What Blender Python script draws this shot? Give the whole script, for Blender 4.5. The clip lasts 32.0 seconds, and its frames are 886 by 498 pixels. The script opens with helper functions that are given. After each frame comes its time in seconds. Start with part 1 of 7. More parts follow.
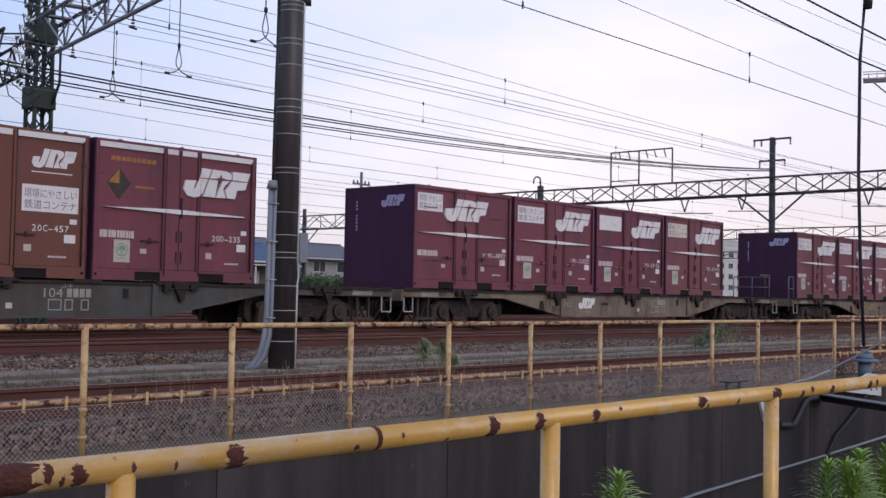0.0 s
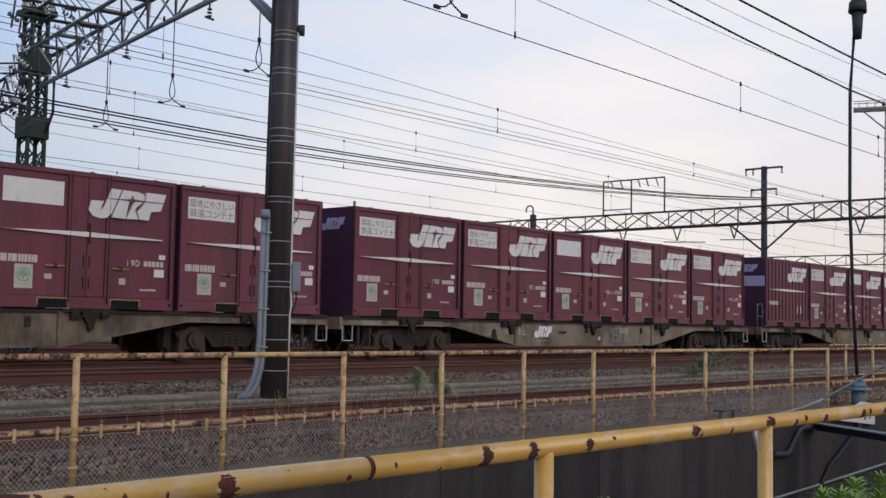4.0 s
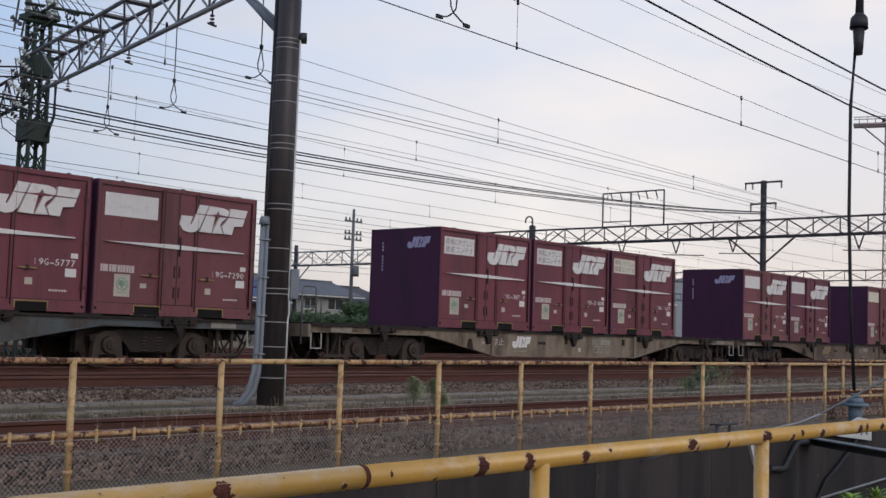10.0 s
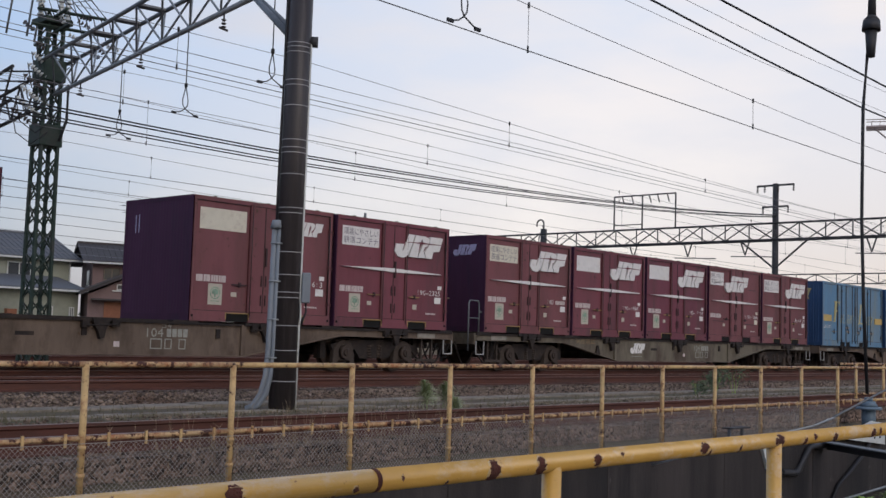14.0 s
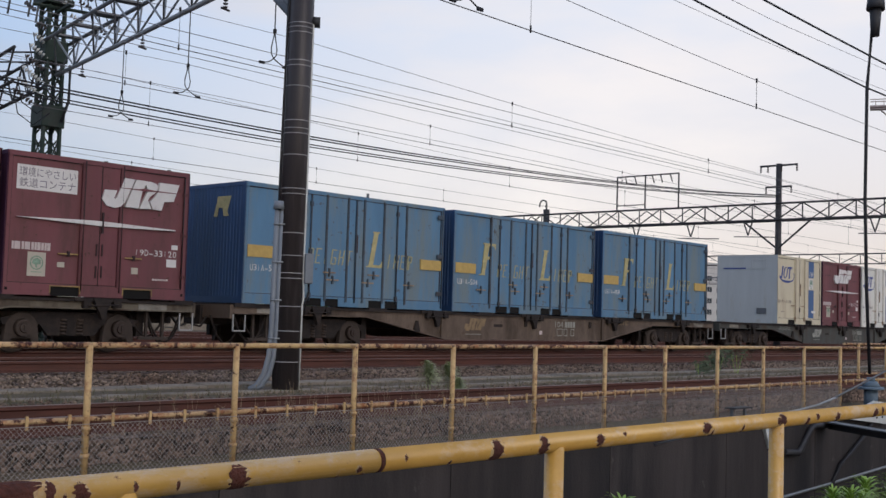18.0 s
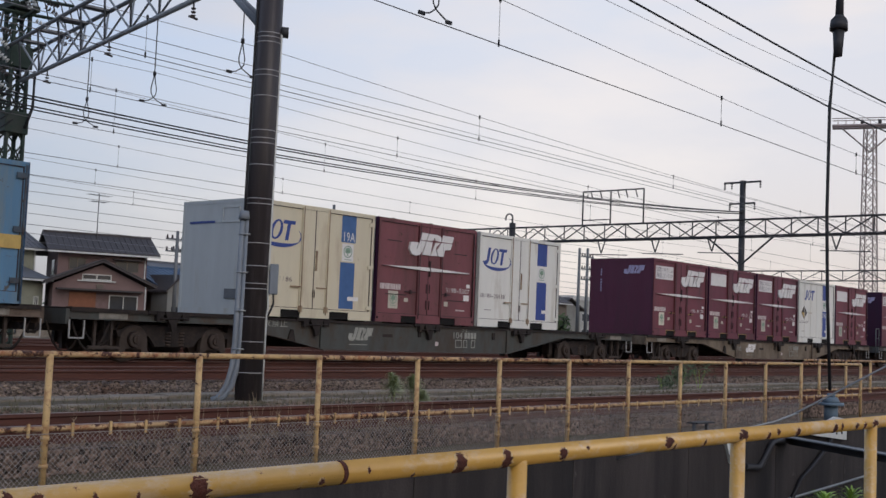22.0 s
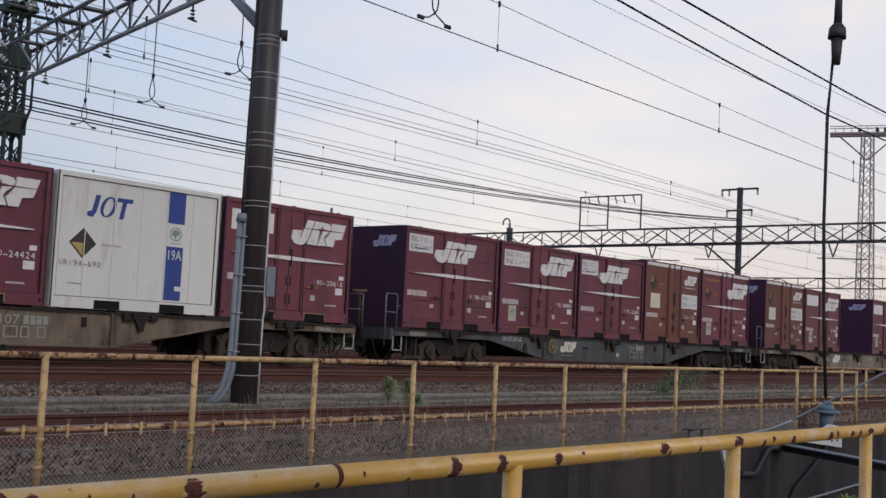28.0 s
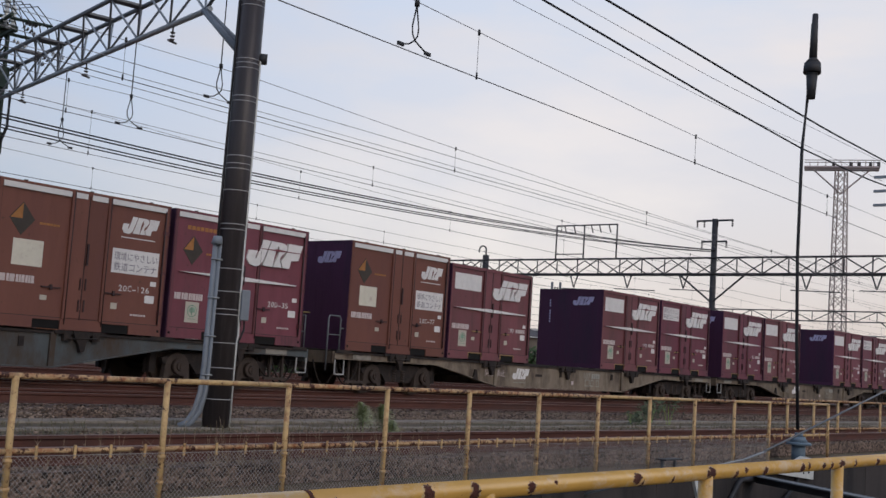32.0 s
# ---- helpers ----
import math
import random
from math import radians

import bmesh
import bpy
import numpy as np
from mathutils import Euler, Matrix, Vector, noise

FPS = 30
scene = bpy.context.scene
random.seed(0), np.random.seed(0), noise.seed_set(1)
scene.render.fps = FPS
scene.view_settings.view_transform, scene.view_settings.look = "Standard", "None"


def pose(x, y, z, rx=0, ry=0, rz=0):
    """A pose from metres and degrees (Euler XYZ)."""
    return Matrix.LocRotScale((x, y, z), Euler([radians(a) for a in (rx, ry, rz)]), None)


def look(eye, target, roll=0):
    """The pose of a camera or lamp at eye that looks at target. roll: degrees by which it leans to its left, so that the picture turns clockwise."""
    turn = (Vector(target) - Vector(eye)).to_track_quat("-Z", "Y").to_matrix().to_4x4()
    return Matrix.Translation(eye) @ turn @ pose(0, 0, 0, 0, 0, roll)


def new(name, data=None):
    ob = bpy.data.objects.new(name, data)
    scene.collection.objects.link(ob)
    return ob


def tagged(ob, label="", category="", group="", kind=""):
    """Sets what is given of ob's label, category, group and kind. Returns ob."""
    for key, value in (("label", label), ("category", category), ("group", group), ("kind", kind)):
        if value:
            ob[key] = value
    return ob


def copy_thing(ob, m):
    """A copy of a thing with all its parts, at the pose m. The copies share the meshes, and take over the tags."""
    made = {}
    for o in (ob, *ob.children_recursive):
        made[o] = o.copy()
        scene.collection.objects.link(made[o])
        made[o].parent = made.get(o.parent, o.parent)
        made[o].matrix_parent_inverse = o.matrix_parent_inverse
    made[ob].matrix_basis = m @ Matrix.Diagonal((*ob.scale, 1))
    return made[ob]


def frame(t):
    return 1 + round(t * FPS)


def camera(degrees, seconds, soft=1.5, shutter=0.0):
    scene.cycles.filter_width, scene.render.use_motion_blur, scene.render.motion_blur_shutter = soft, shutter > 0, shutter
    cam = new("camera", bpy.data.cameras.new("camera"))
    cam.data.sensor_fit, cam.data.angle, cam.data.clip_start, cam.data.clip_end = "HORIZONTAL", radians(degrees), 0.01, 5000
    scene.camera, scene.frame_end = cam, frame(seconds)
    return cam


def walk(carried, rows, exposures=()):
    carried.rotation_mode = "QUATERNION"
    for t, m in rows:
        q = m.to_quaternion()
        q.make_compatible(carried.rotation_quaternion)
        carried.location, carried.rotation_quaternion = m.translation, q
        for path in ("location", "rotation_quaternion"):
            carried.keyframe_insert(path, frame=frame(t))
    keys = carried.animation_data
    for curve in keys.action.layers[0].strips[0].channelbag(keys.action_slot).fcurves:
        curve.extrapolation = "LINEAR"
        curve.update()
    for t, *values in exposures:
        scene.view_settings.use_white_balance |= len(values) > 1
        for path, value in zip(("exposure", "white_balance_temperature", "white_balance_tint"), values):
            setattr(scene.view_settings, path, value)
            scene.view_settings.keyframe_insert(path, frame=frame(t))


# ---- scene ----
# x runs along the tracks, y away from the camera across them, z = 0 is the rail head
EYE = Vector((0, 0, 0.88))
cam = camera(42.97, 32.0, soft=1.5)
# seconds, turn to the right of +y, tilt up, roll: a hand-held camera standing still
ROWS = [
    (0, 47.93, 2.39, 1.10), (0.5, 47.75, 2.50, 0.93), (1, 47.44, 2.54, 1.01), (1.5, 47.53, 2.70, 0.67),
    (2, 47.72, 2.87, 0.58), (2.5, 47.84, 3.13, 0.53), (3, 48.04, 3.39, 0.69), (3.5, 48.17, 3.65, 0.89),
    (5.5, 48.45, 4.23, 1.24), (6, 48.49, 4.29, 1.31), (6.5, 48.55, 4.34, 1.41), (7, 48.57, 4.29, 1.21),
    (7.5, 48.55, 4.18, 1.23), (8, 48.49, 4.13, 1.39), (8.5, 48.47, 4.16, 1.48), (9, 48.46, 4.24, 1.44),
    (9.5, 48.38, 4.30, 1.70), (10, 48.31, 4.35, 1.87), (10.5, 48.23, 4.41, 2.14), (11, 48.19, 4.44, 2.13),
    (11.5, 48.16, 4.44, 2.02), (12, 48.09, 4.42, 1.95), (12.5, 47.94, 4.42, 2.05), (13, 47.82, 4.42, 2.01),
    (13.5, 47.73, 4.47, 1.88), (14, 47.73, 4.51, 1.84), (14.5, 47.76, 4.58, 2.03), (16.5, 47.84, 4.51, 1.99),
    (17, 47.75, 3.99, 1.75), (17.5, 47.68, 3.66, 1.60), (18, 47.62, 3.52, 1.78), (18.5, 47.65, 3.59, 1.96),
    (19, 47.71, 3.69, 1.96), (19.5, 47.81, 3.81, 1.96), (20, 47.97, 3.92, 2.13), (20.5, 48.21, 3.99, 1.99),
    (21, 48.58, 4.04, 2.10), (21.5, 48.93, 4.11, 2.33), (22, 49.34, 4.21, 2.37), (22.5, 49.61, 4.23, 2.24),
    (23, 49.84, 4.27, 2.13), (23.5, 49.98, 4.32, 2.07), (24, 50.11, 4.37, 2.56), (24.5, 50.14, 4.34, 2.92),
    (25, 50.07, 4.25, 2.84), (25.5, 50.02, 4.24, 2.92), (27.5, 49.75, 4.38, 2.67), (28, 49.48, 4.43, 2.86),
    (28.5, 49.34, 4.50, 3.24), (29, 49.37, 4.63, 3.65), (29.5, 49.59, 4.79, 3.62), (30, 49.82, 4.96, 3.73),
    (30.5, 50.01, 5.19, 3.73), (31, 50.16, 5.43, 3.58), (31.5, 50.24, 5.61, 3.69), (32, 50.62, 5.84, 3.71),
]


def aim(turn, tilt, roll):
    a, b = radians(turn), radians(tilt)
    return look(EYE, EYE + Vector((math.sin(a) * math.cos(b), math.cos(a) * math.cos(b), math.sin(b))), roll)


walk(cam, [(r[0], aim(*r[1:])) for r in ROWS], exposures=[(0, 0.14, 6180, 18), (1, 0.09, 6280, 16), (1.8, 0.03, 6500, 10), (3, 0.0, 6500, 10), (6, -0.04, 6500, 10), (12, -0.07, 6500, 10), (16, -0.02, 6500, 10), (19, -0.02, 6500, 10), (22, -0.12, 6500, 10),
                                                        (28, -0.10, 6500, 10), (30, -0.10, 6500, 10), (31, -0.14, 6500, 10), (32, -0.17, 6500, 10)])

# ---- light: hazy evening sky, soft sun from behind the camera ----
world = bpy.data.worlds.new("evening_sky")
scene.world = world
world.use_nodes = True
wt = world.node_tree
wn = wt.nodes
wn.clear()


def wnode(kind, **kw):
    n = wn.new(kind)
    for k, v in kw.items():
        n.inputs[k].default_value = v
    return n


w_out = wn.new("ShaderNodeOutputWorld")
w_bg = wn.new("ShaderNodeBackground")
w_sky = wn.new("ShaderNodeTexSky")
w_sky.sky_type = "NISHITA"
w_sky.sun_disc = False
w_sky.sun_elevation = radians(24)
w_sky.sun_rotation = radians(195)
w_sky.dust_density = 3.0
w_tc = wn.new("ShaderNodeTexCoord")
w_sep = wn.new("ShaderNodeSeparateXYZ")
w_ramp = wn.new("ShaderNodeValToRGB")
w_ramp2 = wn.new("ShaderNodeValToRGB")
w_noise = wn.new("ShaderNodeTexNoise")
w_noise.inputs["Scale"].default_value = 4.5
w_noise.inputs["Detail"].default_value = 5.0
w_map = wn.new("ShaderNodeMapping")
w_map.inputs["Scale"].default_value = (1.0, 1.0, 3.2)
w_side = wn.new("ShaderNodeMix")
w_side.data_type = "RGBA"
w_cloud = wn.new("ShaderNodeMix")
w_cloud.data_type = "RGBA"
w_mix = wn.new("ShaderNodeMix")
w_mix.data_type = "RGBA"
w_dot = wn.new("ShaderNodeVectorMath")
w_dot.operation = "DOT_PRODUCT"
w_dot.inputs[1].default_value = (0.93, 0.36, 0.0)
w_rng = wn.new("ShaderNodeMapRange")
w_rng.inputs["From Min"].default_value = 0.70
w_rng.inputs["From Max"].default_value = 0.95
w_rng2 = wn.new("ShaderNodeMapRange")
w_rng2.inputs["From Min"].default_value = 0.44
w_rng2.inputs["From Max"].default_value = 0.66
w_rng2.inputs["To Max"].default_value = 0.85
for ramp, stops in ((w_ramp, ((0.0, (0.335, 0.34, 0.395)), (0.10, (0.36, 0.415, 0.535)), (0.3, (0.425, 0.565, 0.81)), (0.5, (0.36, 0.48, 0.70)), (1.0, (0.17, 0.25, 0.43)))),
                    (w_ramp2, ((0.0, (0.80, 0.68, 0.635)), (0.15, (0.82, 0.765, 0.775)), (0.4, (0.76, 0.82, 0.935)), (0.6, (0.59, 0.66, 0.80)), (1.0, (0.20, 0.29, 0.50))))):
    el = ramp.color_ramp.elements
    while len(el) < len(stops):
        el.new(0.5)
    for e, (p, c) in zip(el, stops):
        e.position, e.color = p, (*c, 1)
wl = wt.links.new
wl(w_tc.outputs["Generated"], w_sep.inputs[0])
wl(w_sep.outputs["Z"], w_ramp.inputs[0])
wl(w_sep.outputs["Z"], w_ramp2.inputs[0])
wl(w_tc.outputs["Generated"], w_dot.inputs[0])
wl(w_dot.outputs["Value"], w_rng.inputs["Value"])
wl(w_rng.outputs[0], w_side.inputs["Factor"])
wl(w_ramp.outputs[0], w_side.inputs["A"])
wl(w_ramp2.outputs[0], w_side.inputs["B"])
wl(w_tc.outputs["Generated"], w_map.inputs[0])
wl(w_map.outputs[0], w_noise.inputs["Vector"])
wl(w_noise.outputs[0], w_rng2.inputs["Value"])
wl(w_rng2.outputs[0], w_cloud.inputs["Factor"])
wl(w_side.outputs["Result"], w_cloud.inputs["A"])
w_tint = wn.new("ShaderNodeMix")
w_tint.data_type = "RGBA"
w_tint.inputs["A"].default_value = (0.465, 0.475, 0.55, 1)
w_tint.inputs["B"].default_value = (0.95, 0.86, 0.82, 1)
wl(w_rng.outputs[0], w_tint.inputs["Factor"])
wl(w_tint.outputs["Result"], w_cloud.inputs["B"])
w_mix.inputs["Factor"].default_value = 0.04
wl(w_cloud.outputs["Result"], w_mix.inputs["A"])
wl(w_sky.outputs[0], w_mix.inputs["B"])
wl(w_mix.outputs["Result"], w_bg.inputs["Color"])
w_bg.inputs["Strength"].default_value = 0.95
wl(w_bg.outputs[0], w_out.inputs[0])

sun = new("sun", bpy.data.lights.new("sun", "SUN"))
sun.data.energy = 0.60
sun.data.angle = radians(40)
sun.data.color = (1.0, 0.93, 0.87)
sun.matrix_basis = look((-6, -24, 18), (0, 0, 0))

# ---- materials ----
MATS = {}


def mat(name, col, rough=0.6, metal=0.0, var=0.15, scale=4.0, stretch=(1, 1, 1), dirt=None, dirt_amount=0.4, dirt_scale=1.5,
        bump=0.05, bump_scale=40.0, rnd=0.0, spec=0.35, space="Object", spots=None):
    """A painted or worn surface: base colour, fine mottling, large stains of a second colour, fine relief."""
    m = bpy.data.materials.new(name)
    m.use_nodes = True
    nt = m.node_tree
    N, Lk = nt.nodes, nt.links.new
    b = N["Principled BSDF"]
    b.inputs["Roughness"].default_value = rough
    b.inputs["Metallic"].default_value = metal
    b.inputs["Specular IOR Level"].default_value = spec
    tc, mp = N.new("ShaderNodeTexCoord"), N.new("ShaderNodeMapping")
    mp.inputs["Scale"].default_value = stretch
    info = N.new("ShaderNodeObjectInfo")
    shift = N.new("ShaderNodeVectorMath")
    shift.operation = "MULTIPLY_ADD"
    shift.inputs[1].default_value = (17.0, 31.0, 11.0)
    Lk(info.outputs["Random"], shift.inputs[0])
    Lk(tc.outputs[space], shift.inputs[2])
    Lk(shift.outputs[0], mp.inputs[0])
    n1 = N.new("ShaderNodeTexNoise")
    n1.inputs["Scale"].default_value = scale
    n1.inputs["Detail"].default_value = 8.0
    n1.inputs["Roughness"].default_value = 0.65
    Lk(mp.outputs[0], n1.inputs["Vector"])
    hsv = N.new("ShaderNodeHueSaturation")
    hsv.inputs["Color"].default_value = (*col, 1)
    r1 = N.new("ShaderNodeMapRange")
    r1.inputs["From Min"].default_value, r1.inputs["From Max"].default_value = 0.25, 0.75
    r1.inputs["To Min"].default_value, r1.inputs["To Max"].default_value = 1 - var, 1 + var
    Lk(n1.outputs[0], r1.inputs["Value"])
    if rnd:
        r2 = N.new("ShaderNodeMapRange")
        r2.inputs["To Min"].default_value, r2.inputs["To Max"].default_value = 1 - rnd, 1 + rnd
        Lk(info.outputs["Random"], r2.inputs["Value"])
        mul = N.new("ShaderNodeMath")
        mul.operation = "MULTIPLY"
        Lk(r1.outputs[0], mul.inputs[0])
        Lk(r2.outputs[0], mul.inputs[1])
        Lk(mul.outputs[0], hsv.inputs["Value"])
    else:
        Lk(r1.outputs[0], hsv.inputs["Value"])
    colour = hsv.outputs[0]
    if dirt:
        n2 = N.new("ShaderNodeTexNoise")
        n2.inputs["Scale"].default_value = dirt_scale
        n2.inputs["Detail"].default_value = 10.0
        n2.inputs["Roughness"].default_value = 0.7
        Lk(mp.outputs[0], n2.inputs["Vector"])
        rr = N.new("ShaderNodeMapRange")
        rr.inputs["From Min"].default_value, rr.inputs["From Max"].default_value = 0.62 - 0.3 * dirt_amount, 0.80 - 0.3 * dirt_amount
        Lk(n2.outputs[0], rr.inputs["Value"])
        mx = N.new("ShaderNodeMix")
        mx.data_type = "RGBA"
        Lk(rr.outputs[0], mx.inputs["Factor"])
        Lk(colour, mx.inputs["A"])
        mx.inputs["B"].default_value = (*dirt, 1)
        colour = mx.outputs["Result"]
    if spots:
        n4 = N.new("ShaderNodeTexNoise")
        n4.inputs["Scale"].default_value = spots[2]
        n4.inputs["Detail"].default_value = 6.0
        n4.inputs["Roughness"].default_value = 0.75
        Lk(shift.outputs[0], n4.inputs["Vector"])
        r4 = N.new("ShaderNodeMapRange")
        r4.inputs["From Min"].default_value, r4.inputs["From Max"].default_value = 0.70 - 0.25 * spots[1], 0.76 - 0.25 * spots[1]
        Lk(n4.outputs[0], r4.inputs["Value"])
        mx4 = N.new("ShaderNodeMix")
        mx4.data_type = "RGBA"
        Lk(r4.outputs[0], mx4.inputs["Factor"])
        Lk(colour, mx4.inputs["A"])
        mx4.inputs["B"].default_value = (*spots[0], 1)
        colour = mx4.outputs["Result"]
    Lk(colour, b.inputs["Base Color"])
    if bump:
        n3 = N.new("ShaderNodeTexNoise")
        n3.inputs["Scale"].default_value = bump_scale
        n3.inputs["Detail"].default_value = 4.0
        Lk(tc.outputs["Object"], n3.inputs["Vector"])
        bp = N.new("ShaderNodeBump")
        bp.inputs["Strength"].default_value = bump
        bp.inputs["Distance"].default_value = 0.02
        Lk(n3.outputs[0], bp.inputs["Height"])
        Lk(bp.outputs[0], b.inputs["Normal"])
    MATS[name] = m
    return m


STREAK = (1, 1, 0.18)
M_red = mat("container_maroon", (0.185, 0.053, 0.070), 0.55, var=0.24, scale=3, stretch=STREAK, dirt=(0.112, 0.043, 0.052), dirt_amount=0.5, rnd=0.05, spots=((0.075, 0.034, 0.030), 0.33, 6.0))
M_brown = mat("container_faded_brown", (0.166, 0.065, 0.047), 0.6, var=0.15, scale=3, stretch=STREAK, dirt=(0.14, 0.055, 0.045), dirt_amount=0.4, rnd=0.1, spots=((0.10, 0.05, 0.035), 0.3, 6.0))
M_redfaded = mat("container_maroon_faded", (0.198, 0.070, 0.080), 0.6, var=0.24, scale=3, stretch=STREAK, dirt=(0.130, 0.054, 0.056), dirt_amount=0.55, rnd=0.05, spots=((0.085, 0.042, 0.034), 0.38, 6.0))
M_reddark = mat("container_maroon_deep", (0.161, 0.041, 0.062), 0.5, var=0.24, scale=3, stretch=STREAK, dirt=(0.095, 0.038, 0.042), dirt_amount=0.45, rnd=0.05, spots=((0.065, 0.03, 0.03), 0.28, 6.0))
M_jrred = mat("container_bright_red", (0.172, 0.037, 0.046), 0.5, var=0.2, scale=3, stretch=STREAK, dirt=(0.15, 0.04, 0.045), rnd=0.06)
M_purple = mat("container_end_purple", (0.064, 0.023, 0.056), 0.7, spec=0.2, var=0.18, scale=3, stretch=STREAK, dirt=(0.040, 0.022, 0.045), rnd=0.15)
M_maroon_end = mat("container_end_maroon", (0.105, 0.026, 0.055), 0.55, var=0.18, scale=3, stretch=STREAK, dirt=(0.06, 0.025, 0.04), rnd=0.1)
# door fittings and gaps, also the shadow lines painted into recesses
M_rod = mat("dark_fittings_and_shade_lines", (0.040, 0.022, 0.024), 0.5, var=0.25, scale=12)
M_white = mat("painted_white", (0.72, 0.70, 0.69), 0.6, var=0.08, scale=6, dirt=(0.5, 0.42, 0.40), dirt_amount=0.15, dirt_scale=5)
M_cream = mat("faded_cream_panel", (0.66, 0.62, 0.52), 0.6, var=0.08, scale=6, dirt=(0.5, 0.42, 0.36), dirt_amount=0.25, dirt_scale=5)
M_ink = mat("dark_lettering", (0.14, 0.10, 0.12), 0.6, var=0.1)
M_green = mat("sticker_green", (0.22, 0.33, 0.25), 0.6, var=0.5, scale=16)
M_yellow = mat("faded_yellow_paint", (0.52, 0.36, 0.12), 0.6, var=0.15, scale=8)
M_pocket = mat("pocket_yellow_edge", (0.34, 0.24, 0.09), 0.7, var=0.3, scale=12, dirt=(0.12, 0.07, 0.05))
M_blue = mat("container_faded_blue", (0.105, 0.220, 0.357), 0.6, var=0.14, scale=2.5, stretch=STREAK, dirt=(0.170, 0.220, 0.245), dirt_amount=0.58, rnd=0.06, spots=((0.10, 0.085, 0.070), 0.36, 5.0))
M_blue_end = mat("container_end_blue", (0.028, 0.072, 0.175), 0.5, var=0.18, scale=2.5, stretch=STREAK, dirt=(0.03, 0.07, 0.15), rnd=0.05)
M_blueyel = mat("worn_yellow_lettering", (0.46, 0.40, 0.20), 0.6, var=0.25, scale=10)
M_jotcream = mat("container_cream", (0.64, 0.58, 0.44), 0.55, var=0.07, scale=3, stretch=STREAK, dirt=(0.45, 0.37, 0.26), dirt_amount=0.3, spots=((0.30, 0.20, 0.12), 0.12, 5.0))
M_jotwhite = mat("container_white", (0.74, 0.73, 0.69), 0.55, var=0.06, scale=3, stretch=STREAK, dirt=(0.45, 0.40, 0.33), dirt_amount=0.25, spots=((0.33, 0.24, 0.15), 0.1, 5.0))
M_jotgrey = mat("container_end_bluegrey", (0.47, 0.50, 0.51), 0.55, var=0.08, scale=3, stretch=STREAK, dirt=(0.34, 0.31, 0.24), dirt_amount=0.25)
M_navy = mat("navy_paint", (0.042, 0.072, 0.27), 0.5, var=0.1)
M_sage = mat("blue_panel_faded", (0.06, 0.13, 0.30), 0.5, var=0.12)
M_barwhite = mat("worn_white_print", (0.55, 0.47, 0.46), 0.6, var=0.2, scale=14)
# near-black that stands for the shade inside pockets and slots
M_black = mat("hollow_shade_black", (0.008, 0.007, 0.007), 0.9, var=0.2)
M_rodred = mat("door_post_maroon", (0.110, 0.036, 0.040), 0.5, var=0.25, scale=6, stretch=STREAK)
M_lilac = mat("faded_lilac_mark", (0.40, 0.37, 0.55), 0.6, var=0.12, scale=8)
M_slogan = mat("faded_slogan_ink", (0.17, 0.15, 0.19), 0.6, var=0.2, scale=12)
M_orange = mat("faded_orange_mark", (0.36, 0.16, 0.05), 0.65, var=0.25, scale=10)
M_olive = mat("dark_olive_mark", (0.052, 0.042, 0.034), 0.6, var=0.2)
M_pale = mat("pale_sticker", (0.48, 0.44, 0.37), 0.6, var=0.1, scale=8)
M_rustpale = mat("rust_stained_fittings", (0.33, 0.24, 0.16), 0.6, var=0.3, scale=10, dirt=(0.16, 0.08, 0.05))
M_blue_dark = mat("dark_blue_fittings", (0.060, 0.085, 0.115), 0.6, var=0.3, scale=8, dirt=(0.05, 0.035, 0.03), dirt_amount=0.5, dirt_scale=4)
M_blueyelfade = mat("half_worn_yellow_strokes", (0.36, 0.35, 0.22), 0.6, var=0.25, scale=10)
M_tanfade = mat("rust_tinted_paint", (0.25, 0.175, 0.10), 0.7, var=0.25, scale=10)
M_faint = mat("half_worn_white_paint", (0.30, 0.30, 0.27), 0.7, var=0.25, scale=10)
M_bogie = mat("dusty_bogie_steel", (0.056, 0.042, 0.035), 0.8, var=0.35, scale=8, dirt=(0.045, 0.034, 0.03), dirt_scale=4)
M_brakewheel = mat("yellow_brake_wheel", (0.30, 0.22, 0.10), 0.6, var=0.2)
WCOL = {"grey": (0.070, 0.073, 0.068), "khaki": (0.185, 0.145, 0.105), "brown": (0.138, 0.100, 0.076), "slate": (0.080, 0.092, 0.098),
        "tan": (0.225, 0.180, 0.135), "olive": (0.150, 0.128, 0.096)}
M_wagon = {k: mat("wagon_" + k, c, 0.65, var=0.2, scale=3, stretch=(1, 1, 0.4), dirt=(0.062, 0.042, 0.030), dirt_amount=0.55, dirt_scale=1.2, spots=((0.075, 0.040, 0.024), 0.3, 5.0)) for k, c in WCOL.items()}
# brake dust and grime, also the painted shadow along the girder top
M_under = mat("brake_dust_and_shade_black", (0.021, 0.016, 0.015), 0.8, var=0.4, scale=8, dirt=(0.042, 0.029, 0.023), dirt_amount=0.5, dirt_scale=5)
M_wheel = mat("wheel_steel", (0.062, 0.045, 0.037), 0.6, metal=0.3, var=0.25, scale=8, dirt=(0.05, 0.035, 0.03))
M_steelwhite = mat("step_white", (0.38, 0.37, 0.36), 0.5, var=0.1)
M_rail = mat("rail_rust", (0.094, 0.035, 0.025), 0.7, var=0.3, scale=10, stretch=(0.2, 1, 1), dirt=(0.06, 0.032, 0.026), bump=0.2)
M_railtop = mat("rail_worn_top", (0.24, 0.17, 0.15), 0.45, metal=0.6, var=0.2, scale=6)
M_sleeper = mat("concrete_sleeper", (0.16, 0.135, 0.115), 0.9, var=0.2, scale=6, dirt=(0.085, 0.055, 0.042), dirt_amount=0.6)
